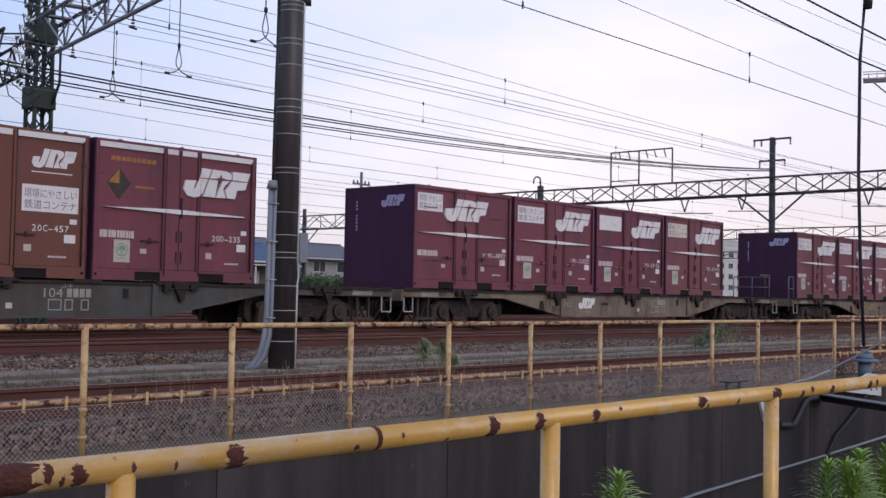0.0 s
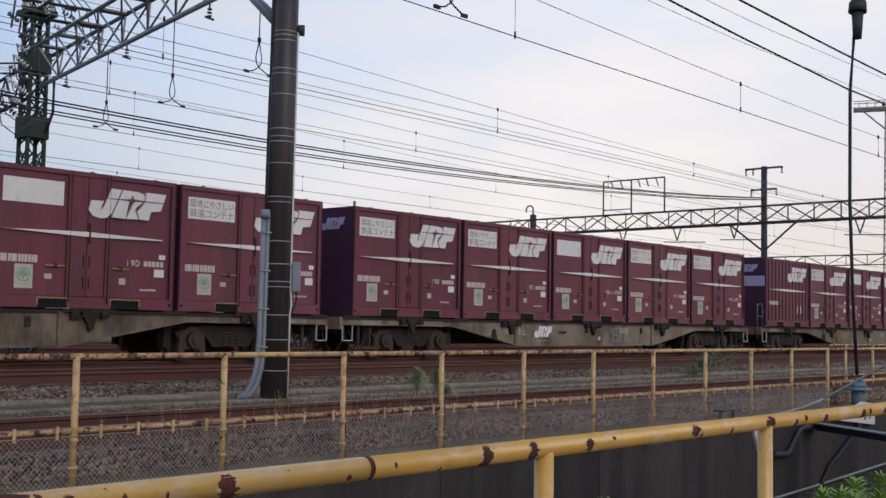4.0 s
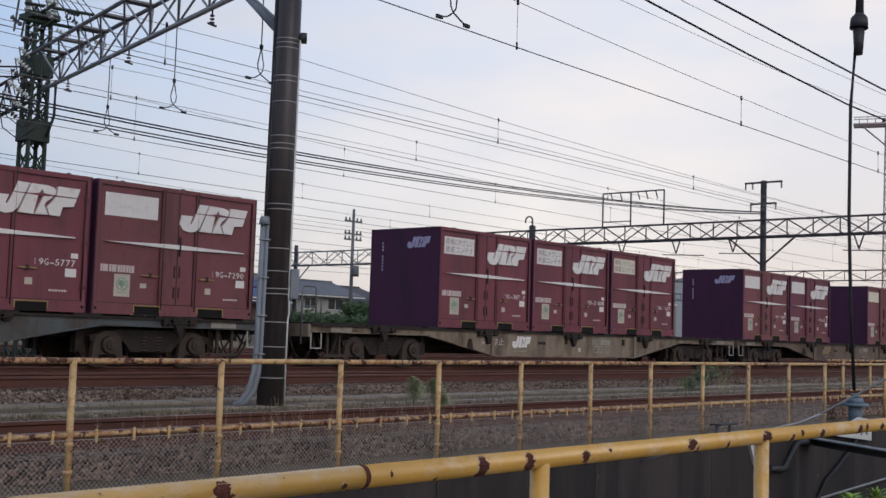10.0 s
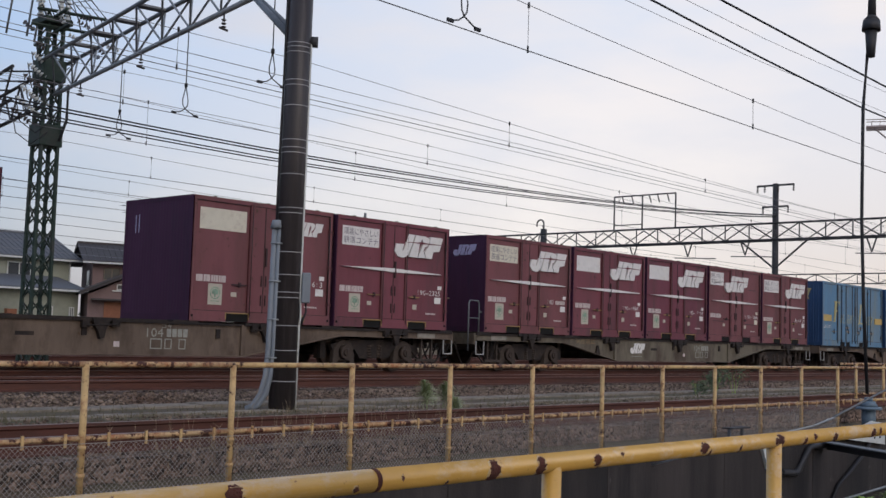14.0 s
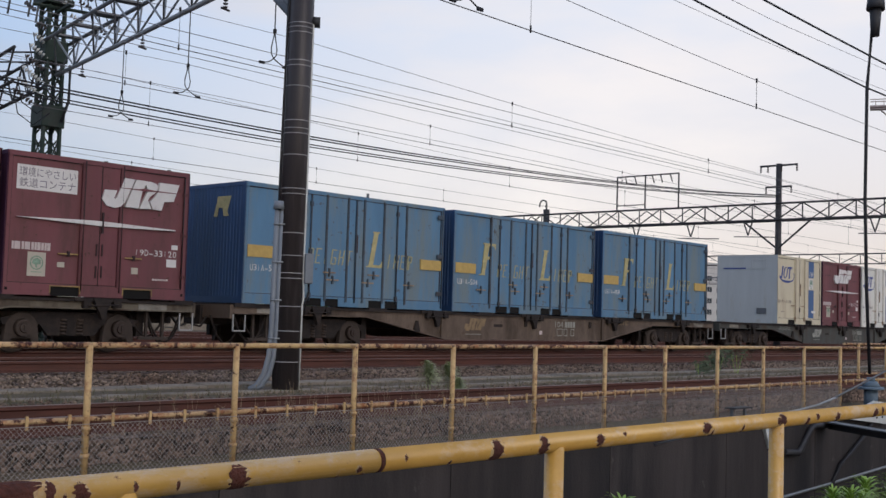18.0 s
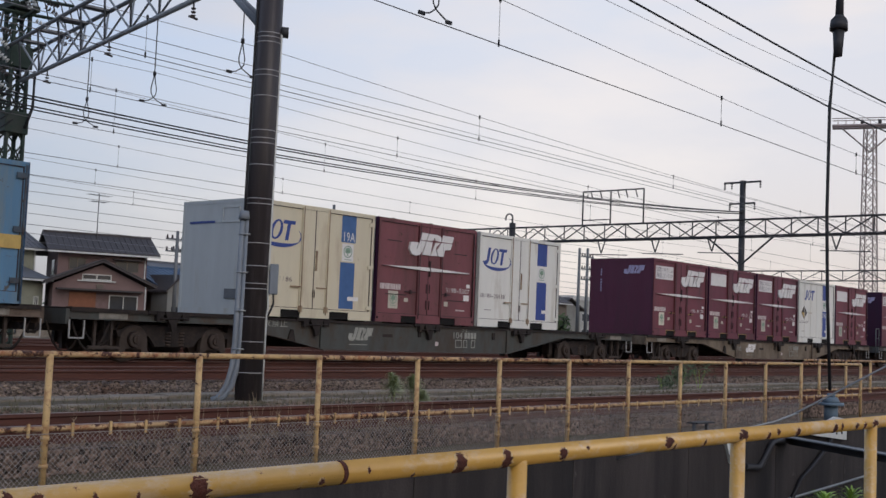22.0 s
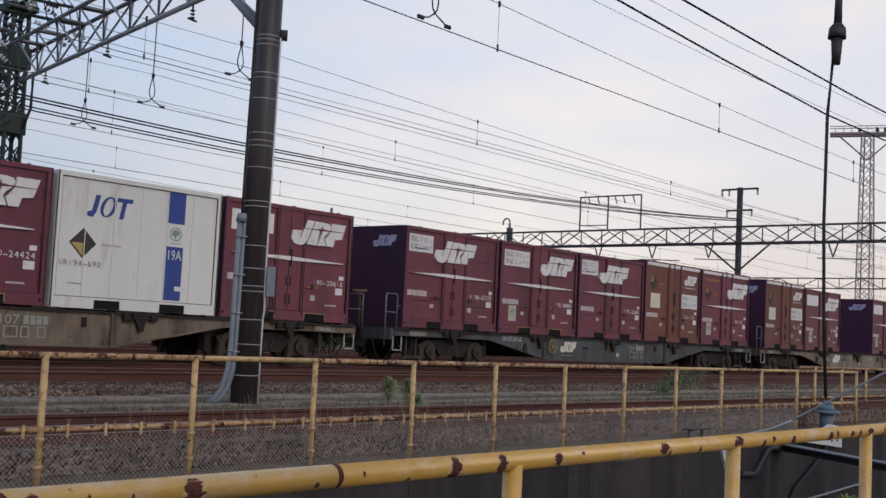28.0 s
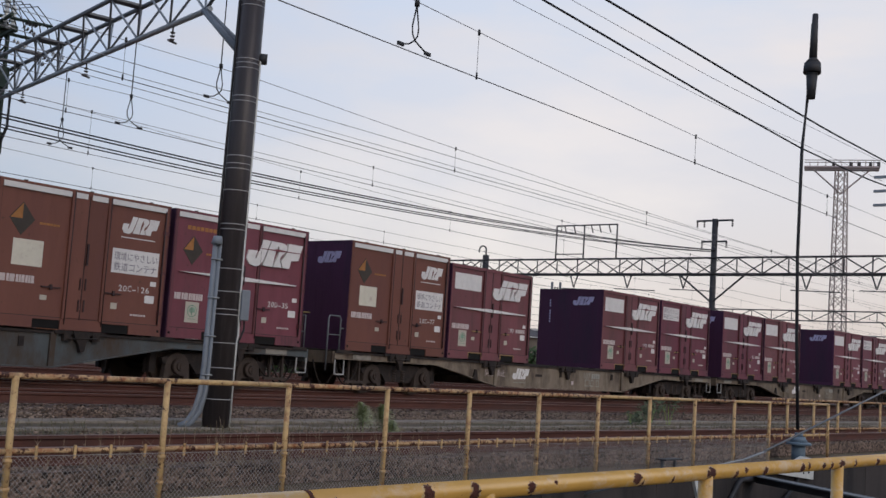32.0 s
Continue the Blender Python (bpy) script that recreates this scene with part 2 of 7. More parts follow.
M_conc = mat("weathered_concrete", (0.245, 0.208, 0.17), 0.9, var=0.3, scale=3, dirt=(0.115, 0.10, 0.075), dirt_amount=0.4, dirt_scale=2, bump=0.3, bump_scale=60)
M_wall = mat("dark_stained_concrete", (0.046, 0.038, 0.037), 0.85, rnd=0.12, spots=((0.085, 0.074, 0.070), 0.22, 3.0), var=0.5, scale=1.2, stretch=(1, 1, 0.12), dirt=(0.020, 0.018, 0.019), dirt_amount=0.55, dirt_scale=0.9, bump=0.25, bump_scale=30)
M_copeing = mat("coping_concrete", (0.12, 0.105, 0.095), 0.9, var=0.2, scale=5, dirt=(0.09, 0.08, 0.07), dirt_amount=0.5, bump=0.3)
M_asphalt = mat("path_asphalt", (0.055, 0.055, 0.056), 0.9, var=0.2, scale=30, bump=0.5, bump_scale=120)
M_polec = mat("dark_concrete_pole", (0.043, 0.036, 0.038), 0.42, var=0.3, scale=2.5, stretch=(3, 3, 0.25), dirt=(0.078, 0.068, 0.070), dirt_amount=0.3, dirt_scale=2.5, bump=0.1)
M_band = mat("steel_band", (0.34, 0.33, 0.33), 0.5, metal=0.3, var=0.15)
M_galv = mat("galvanised_steel", (0.30, 0.32, 0.34), 0.5, metal=0.5, var=0.15, scale=6)
M_galvdark = mat("dull_galvanised_steel", (0.15, 0.16, 0.175), 0.55, metal=0.3, var=0.2, scale=6)
M_conduit = mat("grey_conduit", (0.20, 0.225, 0.26), 0.55, var=0.12, scale=4)
M_gantry = mat("gantry_dark_steel", (0.045, 0.045, 0.050), 0.6, metal=0.2, var=0.2)
M_towergreen = mat("tower_green_paint", (0.026, 0.044, 0.034), 0.6, var=0.25, scale=5, dirt=(0.05, 0.05, 0.045))
M_cable = mat("black_cable", (0.022, 0.022, 0.026), 0.6, var=0.1, bump=0)
M_wire = mat("copper_wire_dull", (0.10, 0.095, 0.10), 0.6, var=0.1, bump=0)
# paler grey than the contact wire, on thin wires near and far
M_wirepale = mat("pale_grey_wire", (0.20, 0.20, 0.22), 0.7, var=0.1, bump=0)
M_insul = mat("insulator_brown", (0.06, 0.05, 0.05), 0.3, var=0.1)
M_insulw = mat("insulator_white", (0.55, 0.57, 0.57), 0.3, var=0.1)
M_rustpatch = mat("bare_rust", (0.085, 0.026, 0.017), 0.85, var=0.4, scale=45, dirt=(0.05, 0.02, 0.018), dirt_scale=20, bump=0.6, bump_scale=150)
# pale second colour: worn paint plus the pipe's highlight painted in
M_yrail = mat("yellow_rail_paint", (0.60, 0.345, 0.080), 0.27, spec=0.7, var=0.16, scale=7, stretch=(0.5, 1, 1), dirt=(0.62, 0.46, 0.30), dirt_amount=0.34, dirt_scale=9, spots=((0.17, 0.060, 0.028), 0.20, 26.0), bump=0.06, bump_scale=25)
M_yfence = mat("weathered_yellow_paint", (0.56, 0.38, 0.18), 0.5, var=0.2, scale=6, dirt=(0.34, 0.18, 0.085), dirt_amount=0.45, dirt_scale=11, bump=0.15, spots=((0.060, 0.021, 0.013), 0.52, 13.0))
M_yfencerust = mat("rusted_yellow_paint", (0.55, 0.37, 0.20), 0.6, var=0.2, scale=6, dirt=(0.30, 0.11, 0.045), dirt_amount=0.55, dirt_scale=9, bump=0.25, spots=((0.060, 0.018, 0.012), 0.80, 12.0))
M_mesh = mat("chain_link_wire", (0.32, 0.295, 0.28), 0.5, metal=0.1, var=0.2, scale=10, bump=0)
M_leaf = mat("weed_leaf", (0.25, 0.38, 0.070), 0.5, var=0.3, scale=20, rnd=0.15, bump=0)
M_weed = mat("dull_weed_leaf", (0.29, 0.33, 0.17), 0.6, var=0.3, scale=20, rnd=0.15, bump=0)
M_shrub = mat("dusty_shrub_leaf", (0.085, 0.115, 0.060), 0.7, var=0.3, scale=20, rnd=0.15, bump=0)
M_leafdark = mat("bush_leaf", (0.045, 0.085, 0.028), 0.6, var=0.3, scale=20, rnd=0.15, bump=0)
M_dry = mat("dry_grass", (0.27, 0.205, 0.14), 0.8, var=0.3, scale=10, bump=0)
M_grass = mat("short_grass", (0.135, 0.118, 0.072), 0.8, var=0.35, scale=8, bump=0)
M_bluecap = mat("blue_grey_casing", (0.12, 0.17, 0.22), 0.5, var=0.2, scale=8)
M_whiteplate = mat("white_plate", (0.55, 0.56, 0.55), 0.6, var=0.12, scale=6)
M_plate = mat("dusty_pale_plate", (0.26, 0.24, 0.21), 0.7, var=0.3, scale=8, dirt=(0.10, 0.075, 0.055))
M_primer = mat("lifting_paint_edge", (0.50, 0.35, 0.17), 0.6, var=0.25, scale=30, dirt=(0.30, 0.15, 0.08), dirt_scale=25)
M_glass = mat("dark_window", (0.045, 0.05, 0.058), 0.12, var=0.1, bump=0)


def ballast():
    m = mat("ballast_stone", (0.150, 0.102, 0.078), 0.95, var=0.3, scale=0.6, dirt=(0.075, 0.045, 0.032), dirt_amount=0.45, dirt_scale=0.8, bump=0, space="Object")
    nt = m.node_tree
    N, Lk = nt.nodes, nt.links.new
    b = N["Principled BSDF"]
    tc = N.new("ShaderNodeTexCoord")
    v = N.new("ShaderNodeTexVoronoi")
    v.inputs["Scale"].default_value = 26.0
    Lk(tc.outputs["Object"], v.inputs["Vector"])
    src = b.inputs["Base Color"].links[0].from_socket
    h = N.new("ShaderNodeHueSaturation")
    h.inputs["Saturation"].default_value = 0.9
    rr = N.new("ShaderNodeMapRange")
    rr.inputs["To Min"].default_value, rr.inputs["To Max"].default_value = 0.3, 2.3
    sp = N.new("ShaderNodeSeparateColor")
    Lk(v.outputs["Color"], sp.inputs[0])
    Lk(sp.outputs[0], rr.inputs["Value"])
    Lk(rr.outputs[0], h.inputs["Value"])
    Lk(src, h.inputs["Color"])
    Lk(h.outputs[0], b.inputs["Base Color"])
    bp = N.new("ShaderNodeBump")
    bp.invert = True
    bp.inputs["Strength"].default_value = 0.9
    bp.inputs["Distance"].default_value = 0.05
    Lk(v.outputs["Distance"], bp.inputs["Height"])
    Lk(bp.outputs[0], b.inputs["Normal"])
    return m


M_ballast = ballast()

# ---- mesh helpers ----


def box(bm, x0, x1, y0, y1, z0, z1):
    v = [bm.verts.new(p) for p in ((x0, y0, z0), (x1, y0, z0), (x1, y1, z0), (x0, y1, z0), (x0, y0, z1), (x1, y0, z1), (x1, y1, z1), (x0, y1, z1))]
    for f in ((0, 3, 2, 1), (4, 5, 6, 7), (0, 1, 5, 4), (1, 2, 6, 5), (2, 3, 7, 6), (3, 0, 4, 7)):
        bm.faces.new([v[i] for i in f])


def rod(bm, p, q, r, n=8, r2=None, caps=True):
    p, q = Vector(p), Vector(q)
    d = (q - p).normalized()
    a = d.cross(Vector((0, 0, 1)) if abs(d.z) < 0.9 else Vector((1, 0, 0))).normalized()
    b = d.cross(a)
    r2 = r if r2 is None else r2
    A = [bm.verts.new(p + r * (math.cos(2 * math.pi * i / n) * a + math.sin(2 * math.pi * i / n) * b)) for i in range(n)]
    B = [bm.verts.new(q + r2 * (math.cos(2 * math.pi * i / n) * a + math.sin(2 * math.pi * i / n) * b)) for i in range(n)]
    for i in range(n):
        f = bm.faces.new((A[i], A[(i + 1) % n], B[(i + 1) % n], B[i]))
        f.smooth = n > 5
    if caps:
        bm.faces.new(A[::-1])
        bm.faces.new(B)


def tube(bm, pts, r, n=6):
    """A bent tube through points."""
    pts = [Vector(p) for p in pts]
    rings = []
    for i, p in enumerate(pts):
        d = (pts[min(i + 1, len(pts) - 1)] - pts[max(i - 1, 0)]).normalized()
        a = d.cross(Vector((0, 0, 1)) if abs(d.z) < 0.95 else Vector((1, 0, 0))).normalized()
        b = d.cross(a)
        rings.append([bm.verts.new(p + r * (math.cos(2 * math.pi * k / n) * a + math.sin(2 * math.pi * k / n) * b)) for k in range(n)])
    for A, B in zip(rings, rings[1:]):
        # match the nearest start so that the tube does not twist
        s = min(range(n), key=lambda k: (A[0].co - B[k].co).length)
        for k in range(n):
            f = bm.faces.new((A[k], A[(k + 1) % n], B[(k + 1 + s) % n], B[(k + s) % n]))
            f.smooth = True
    bm.faces.new(rings[0][::-1])
    bm.faces.new(rings[-1])


def slab_xz(bm, poly, y0, y1):
    """A plate: polygon in x, z, from y0 to y1."""
    A = [bm.verts.new((x, y0, z)) for x, z in poly]
    B = [bm.verts.new((x, y1, z)) for x, z in poly]
    n = len(poly)
    bm.faces.new(A)
    bm.faces.new(B[::-1])
    for i in range(n):
        bm.faces.new((A[i], B[i], B[(i + 1) % n], A[(i + 1) % n]))


def slab_yz(bm, poly, x0, x1):
    A = [bm.verts.new((x0, y, z)) for y, z in poly]
    B = [bm.verts.new((x1, y, z)) for y, z in poly]
    n = len(poly)
    bm.faces.new(A[::-1])
    bm.faces.new(B)
    for i in range(n):
        bm.faces.new((A[i], A[(i + 1) % n], B[(i + 1) % n], B[i]))


def part(name, bm, material, parent=None, label="", at=None, bevel=0.0):
    me = bpy.data.meshes.new(name)
    bmesh.ops.recalc_face_normals(bm, faces=bm.faces)
    if bevel:
        bmesh.ops.bevel(bm, geom=bm.edges, offset=bevel, segments=1, affect="EDGES", clamp_overlap=True)
    bm.to_mesh(me)
    bm.free()
    me.materials.append(material)
    ob = new(name, me)
    if parent is not None:
        ob.parent = parent
    if label:
        ob["label"] = label
    if at is not None:
        ob.matrix_basis = at
    return ob


def one(fn, *a, **k):
    bm = bmesh.new()
    fn(bm, *a, **k)
    return bm


def thing(name, label, category, m=None, group="", kind=""):
    ob = new(name)
    ob.empty_display_size = 0.3
    if m is not None:
        ob.matrix_basis = m
    return tagged(ob, label, category, group, kind)


def letters(body, size, align="LEFT"):
    """A flat mesh of writing, in x, z, facing -y."""
    cu = bpy.data.curves.new("writing", "FONT")
    cu.body, cu.size, cu.align_x, cu.resolution_u = body, size, align, 2
    ob = bpy.data.objects.new("writing", cu)
    scene.collection.objects.link(ob)
    bpy.context.view_layer.update()
    me = bpy.data.meshes.new_from_object(ob.evaluated_get(bpy.context.evaluated_depsgraph_get()))
    me.transform(Matrix.Rotation(radians(90), 4, "X"))
    bpy.data.objects.remove(ob)
    return me


def writing(name, body, size, material, parent, x, y, z, width=None, label=""):
    me = letters(body, size)
    if width:
        w = max((v.co.x for v in me.vertices), default=1) or 1
        me.transform(Matrix.Diagonal((width / w, 1, 1, 1)))
    me.materials.clear()
    me.materials.append(material)
    ob = new(name, me)
    ob.parent = parent
    ob.matrix_basis = pose(x, y, z)
    if label:
        ob["label"] = label
    return ob

# ---- ground and walls ----
YF, YN = 8.41, 2.08           # chain-link fence, hand rail in front
TRAIN_Y = 19.66
WALL_TOP = -0.51


def ground_sheet():
    prof = ((-900, -0.6), (2.5, -0.6), (2.52, -3.3), (8.19, -3.3), (8.21, -0.62), (8.7, -0.45), (11.3, -0.25), (17.4, -0.25), (45, -0.30), (62, -0.5), (3500, -0.5))
    xs = [-900, -200, -60, 0, 20, 60, 120, 300, 900, 3500]
    verts = [(x, y, z) for x in xs for y, z in prof]
    n = len(prof)
    faces = [(i * n + j, (i + 1) * n + j, (i + 1) * n + j + 1, i * n + j + 1) for i in range(len(xs) - 1) for j in range(n - 1)]
    me = bpy.data.meshes.new("ground")
    me.from_pydata(verts, [], faces)
    me.materials.append(mat("bare_ground", (0.118, 0.090, 0.064), 0.95, var=0.35, scale=1.2, dirt=(0.075, 0.070, 0.040), dirt_amount=0.5, dirt_scale=0.25, bump=0.5, bump_scale=8))
    return tagged(new("ground", me), "grey-brown gravelly ground of a railway yard", "ground", kind="structure")


ground_sheet()


def retaining_wall():
    w = thing("retaining_wall", "dark damp-stained concrete wall of a sunken channel", "wall", kind="structure")
    for i in range(-3, 12):
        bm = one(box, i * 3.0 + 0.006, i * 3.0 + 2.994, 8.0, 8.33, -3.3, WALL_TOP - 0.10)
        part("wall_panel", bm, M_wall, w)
        bm = one(box, i * 3.0 + 0.004, i * 3.0 + 2.996, 7.95, 8.62, WALL_TOP - 0.10, WALL_TOP)
        part("coping", bm, M_copeing, w, bevel=0.012)
    return w


retaining_wall()
part("path", one(box, -60, 60, -4.0, 2.3, -0.62, -0.585), M_asphalt)
tagged(bpy.data.objects["path"], "dark asphalt footpath beside the hand rail", "path", kind="structure")


def track(yc, x0, x1, z=0.0, bed=True, shoulder=(2.1, 1.55)):
    t = thing("railway_track", "rusty rails bedded in brown ballast", "track", kind="structure")
    if bed:
        bm = bmesh.new()
        slab_yz(bm, ((yc - shoulder[0], z - 0.42), (yc - shoulder[1], z - 0.20), (yc + 1.55, z - 0.20), (yc + 2.1, z - 0.42)), x0, x1)
        part("ballast_bed", bm, M_ballast, t)
    prof = ((-.032, 0), (.032, 0), (.034, -.03), (.010, -.045), (.010, -.125), (.062, -.145), (.062, -.155), (-.062, -.155), (-.062, -.145), (-.010, -.125), (-.010, -.045), (-.034, -.03))
    for s in (-1, 1):
        bm = bmesh.new()
        slab_yz(bm, [(yc + s * 0.566 + a, z + b) for a, b in prof], x0, x1)
        r = part("rail", bm, M_rail, t)
        bm = one(box, x0, x1, yc + s * 0.566 - 0.027, yc + s * 0.566 + 0.027, z, z + 0.004)
        part("rail_head", bm, M_railtop, r)
    return t


track(TRAIN_Y, -60, 400, z=0.06)
track(15.9, -40, 300, z=0.075, shoulder=(1.75, 0.92))
track(9.57, -30, 160, z=-0.075, bed=False)
part("siding_bed", one(box, -30, 160, 8.64, 11.3, -0.45, -0.245), M_ballast)
tagged(bpy.data.objects["siding_bed"], "brown ballast round a rusty siding", "ballast", kind="structure")
for yy in (23.5, 31.0, 34.8, 38.7):
    track(yy, -20, 300)


def stones(name, label, x0, x1, zones, count, mat_, smin, smax):
    """Loose stones as one mesh."""
    rng = np.random.default_rng(7)
    base = np.array([(1, 0, 0), (-1, 0, 0), (0, 1, 0), (0, -1, 0), (0, 0, 1), (0, 0, -1)], float)
    tri = np.array([(0, 2, 4), (2, 1, 4), (1, 3, 4), (3, 0, 4), (2, 0, 5), (1, 2, 5), (3, 1, 5), (0, 3, 5)])
    V, F = [], []
    k = 0
    for y0, y1, z0, z1, share in zones:
        n = int(count * share)
        x = x0 + (x1 - x0) * rng.random(n) ** 1.35
        u = rng.random(n)
        y, z = y0 + (y1 - y0) * u, z0 + (z1 - z0) * u
        for i in range(n):
            s = rng.uniform(smin, smax)
            a = rng.normal(size=(3, 3))
            q, _ = np.linalg.qr(a)
            V.append((base * (s * rng.uniform(0.6, 1.2, (6, 1)))) @ q * (1, 1, 0.8) + (x[i], y[i], z[i] + s * 0.25))
            F.append(tri + 6 * k)
            k += 1
    me = bpy.data.meshes.new(name)
    me.from_pydata(np.concatenate(V).tolist(), [], np.concatenate(F).tolist())
    me.materials.append(mat_)
    return tagged(new(name, me), label, "gravel", kind="stuff")


def stone_mat():
    m = mat("loose_ballast", (0.165, 0.124, 0.096), 0.95, var=0.3, scale=1.0, dirt=(0.085, 0.052, 0.038), dirt_amount=0.4, dirt_scale=0.7, bump=0)
    nt = m.node_tree
    b = nt.nodes["Principled BSDF"]
    g = nt.nodes.new("ShaderNodeNewGeometry")
    h = nt.nodes.new("ShaderNodeHueSaturation")
    r = nt.nodes.new("ShaderNodeMapRange")
    r.inputs["To Min"].default_value, r.inputs["To Max"].default_value = 0.35, 2.0
    nt.links.new(g.outputs["Random Per Island"], r.inputs["Value"])
    nt.links.new(r.outputs[0], h.inputs["Value"])
    nt.links.new(b.inputs["Base Color"].links[0].from_socket, h.inputs["Color"])
    nt.links.new(h.outputs[0], b.inputs["Base Color"])
    return m


stones("ballast_stones", "loose grey-brown ballast stones between the tracks", 2.5, 46,
       ((8.62, 9.0, -0.50, -0.25, 0.14), (8.66, 11.25, -0.245, -0.245, 0.26), (14.35, 14.98, -0.25, -0.125, 0.24), (14.98, 18.9, -0.125, -0.135, 0.26), (11.2, 12.4, -0.245, -0.25, 0.10)),
       34000, stone_mat(), 0.016, 0.036)


def kerb_row():
    k = thing("cable_trough", "weathered concrete cable trough with moss and grass", "trough", kind="structure")
    rnd = random.Random(4)
    for i in range(0, 48):
        x = 4 + i * 1.0
        dz = rnd.uniform(-0.012, 0.012)
        part("trough_lid", one(box, x + 0.008, x + 0.992, 13.72, 14.22, -0.35, -0.212 + dz), M_conc, k, bevel=0.01)
    for i in range(0, 40):
        x = 4 + i * 1.2
        part("kerb_stone", one(box, x + 0.01, x + 1.19, 12.55, 12.78, -0.35, -0.215 + rnd.uniform(-0.015, 0.015)), M_conc, k, bevel=0.012)
    return k


kerb_row()


# ---- hand rail in front ----
def hand_rail():
    f = thing("hand_rail", "thick yellow painted pipe hand rail with flaking rust patches", "railing")
    zc, r = 0.88 - 0.1775 * YN, 0.0303
    bm = one(rod, (-5, YN, zc), (2.045, YN, zc), r, 20)
    part("rail_pipe", bm, M_yrail, f)
    bm = one(rod, (2.052, YN, zc), (12.5, YN, zc), r, 20)
    part("rail_pipe", bm, M_yrail, f)
    part("rail_joint", one(rod, (2.040, YN, zc), (2.056, YN, zc), r * 1.015, 20), M_rustpatch, f, "dark rusty joint between two pipes")
    for k in range(-4, 5):
        x = 1.353 * YN + 1.5 * k
        bm = one(rod, (x, YN, -0.6), (x, YN, zc - 0.012), 0.0303, 18)
        p = part("post", bm, M_yrail, f)
        if k:
            part("rust_drip", one(rod, (x + 0.024, YN + 0.012, zc - 0.5), (x + 0.024, YN + 0.012, zc - 0.03), 0.0085, 6), M_rustpatch, p)
    # flaked places: share of the way along, length, start and end angle round the pipe
    rng = random.Random(11)
    for x, ln, a0, a1 in ((1.06, .12, -10, 215), (1.135, .02, 30, 120), (1.20, .034, 50, 150), (1.165, .012, 90, 140), (1.325, .012, 70, 110), (1.43, .01, 80, 120), (1.592, .058, 40, 215), (1.90, .014, 140, 190), (1.965, .022, 100, 135),
                          (1.99, .018, 150, 200), (2.13, .012, 70, 95), (2.31, .012, 120, 150), (2.505, .055, 30, 200), (2.725, .045, 30, 190), (3.02, .045, 60, 130), (3.035, .012, 130, 205), (3.16, .02, 60, 80),
                          (3.70, .06, 50, 130), (3.745, .022, 100, 190), (3.98, .02, 90, 170), (4.28, .03, 60, 120), (4.315, .065, 35, 170), (4.55, .035, 90, 170), (4.64, .035, 60, 110), (4.85, .05, 70, 160),
                          (5.28, .05, 60, 170), (5.36, .03, 60, 120), (5.55, .05, 70, 130), (5.66, .04, 70, 150), (5.8, .08, 60, 140), (6.0, .03, 60, 150), (6.35, .06, 70, 150), (6.8, .05, 60, 150)):
        for wide, lift, stuff_, nm in ((1.0, 0.0, M_rustpatch, "rust_patch"), (1.13, -0.0006, M_primer, "lifted_paint")):
            bm = bmesh.new()
            m_, n_ = 6, 11
            grid = []
            for i in range(m_ + 1):
                row = []
                for j in range(n_ + 1):
                    e = abs(j / n_ - 0.5) * 2
                    half = wide * ln / 2 * (1 - 0.6 * e * e) * (1 + rng.uniform(-0.5, 0.4) * (i in (0, m_)))
                    am, ah = (a0 + a1) / 2, (a1 - a0) / 2 * (1 + (wide - 1) * 0.55)
                    a = radians(am - ah + 2 * ah * j / n_ + rng.uniform(-10, 10) * (j in (0, n_)))
                    edge = i in (0, m_) or j in (0, n_)
                    rr = r + (0.0004 if edge else 0.0016) + lift
                    row.append(bm.verts.new((x + (2 * i / m_ - 1) * half, YN - rr * math.sin(a), zc + rr * math.cos(a))))
                grid.append(row)
            for i in range(m_):
                for j in range(n_):
                    bm.faces.new((grid[i][j], grid[i + 1][j], grid[i + 1][j + 1], grid[i][j + 1]))
            part(nm, bm, stuff_, f)
    return f


hand_rail()


# ---- chain-link fence on the wall ----
def link_mesh():
    bm = bmesh.new()
    w, z0, z1, step = 1.44, -0.50, -0.075, 0.047
    h = z1 - z0
    n = int((w + h) / step)
    for i in range(n + 1):
        s = -h + i * step
        for sg in (1, -1):
            xa, za, xb, zb = s, z0, s + h, z1
            if xa < 0:
                za, xa = z0 - xa, 0
            if xb > w:
                zb, xb = z1 - (xb - w), w
            if xb - xa < 0.01:
                continue
            if sg < 0:
                xa, xb = w - xa, w - xb
            rod(bm, (xa + 0.03, 0.004 * sg, za), (xb + 0.03, 0.004 * sg, zb), 0.0020, 3, caps=False)
    for zz in (z0, z1):
        rod(bm, (0.0, 0, zz), (1.5, 0, zz), 0.003, 4)
    me = bpy.data.meshes.new("chain_link")
    bm.to_mesh(me)
    bm.free()
    me.materials.append(M_mesh)
    return me


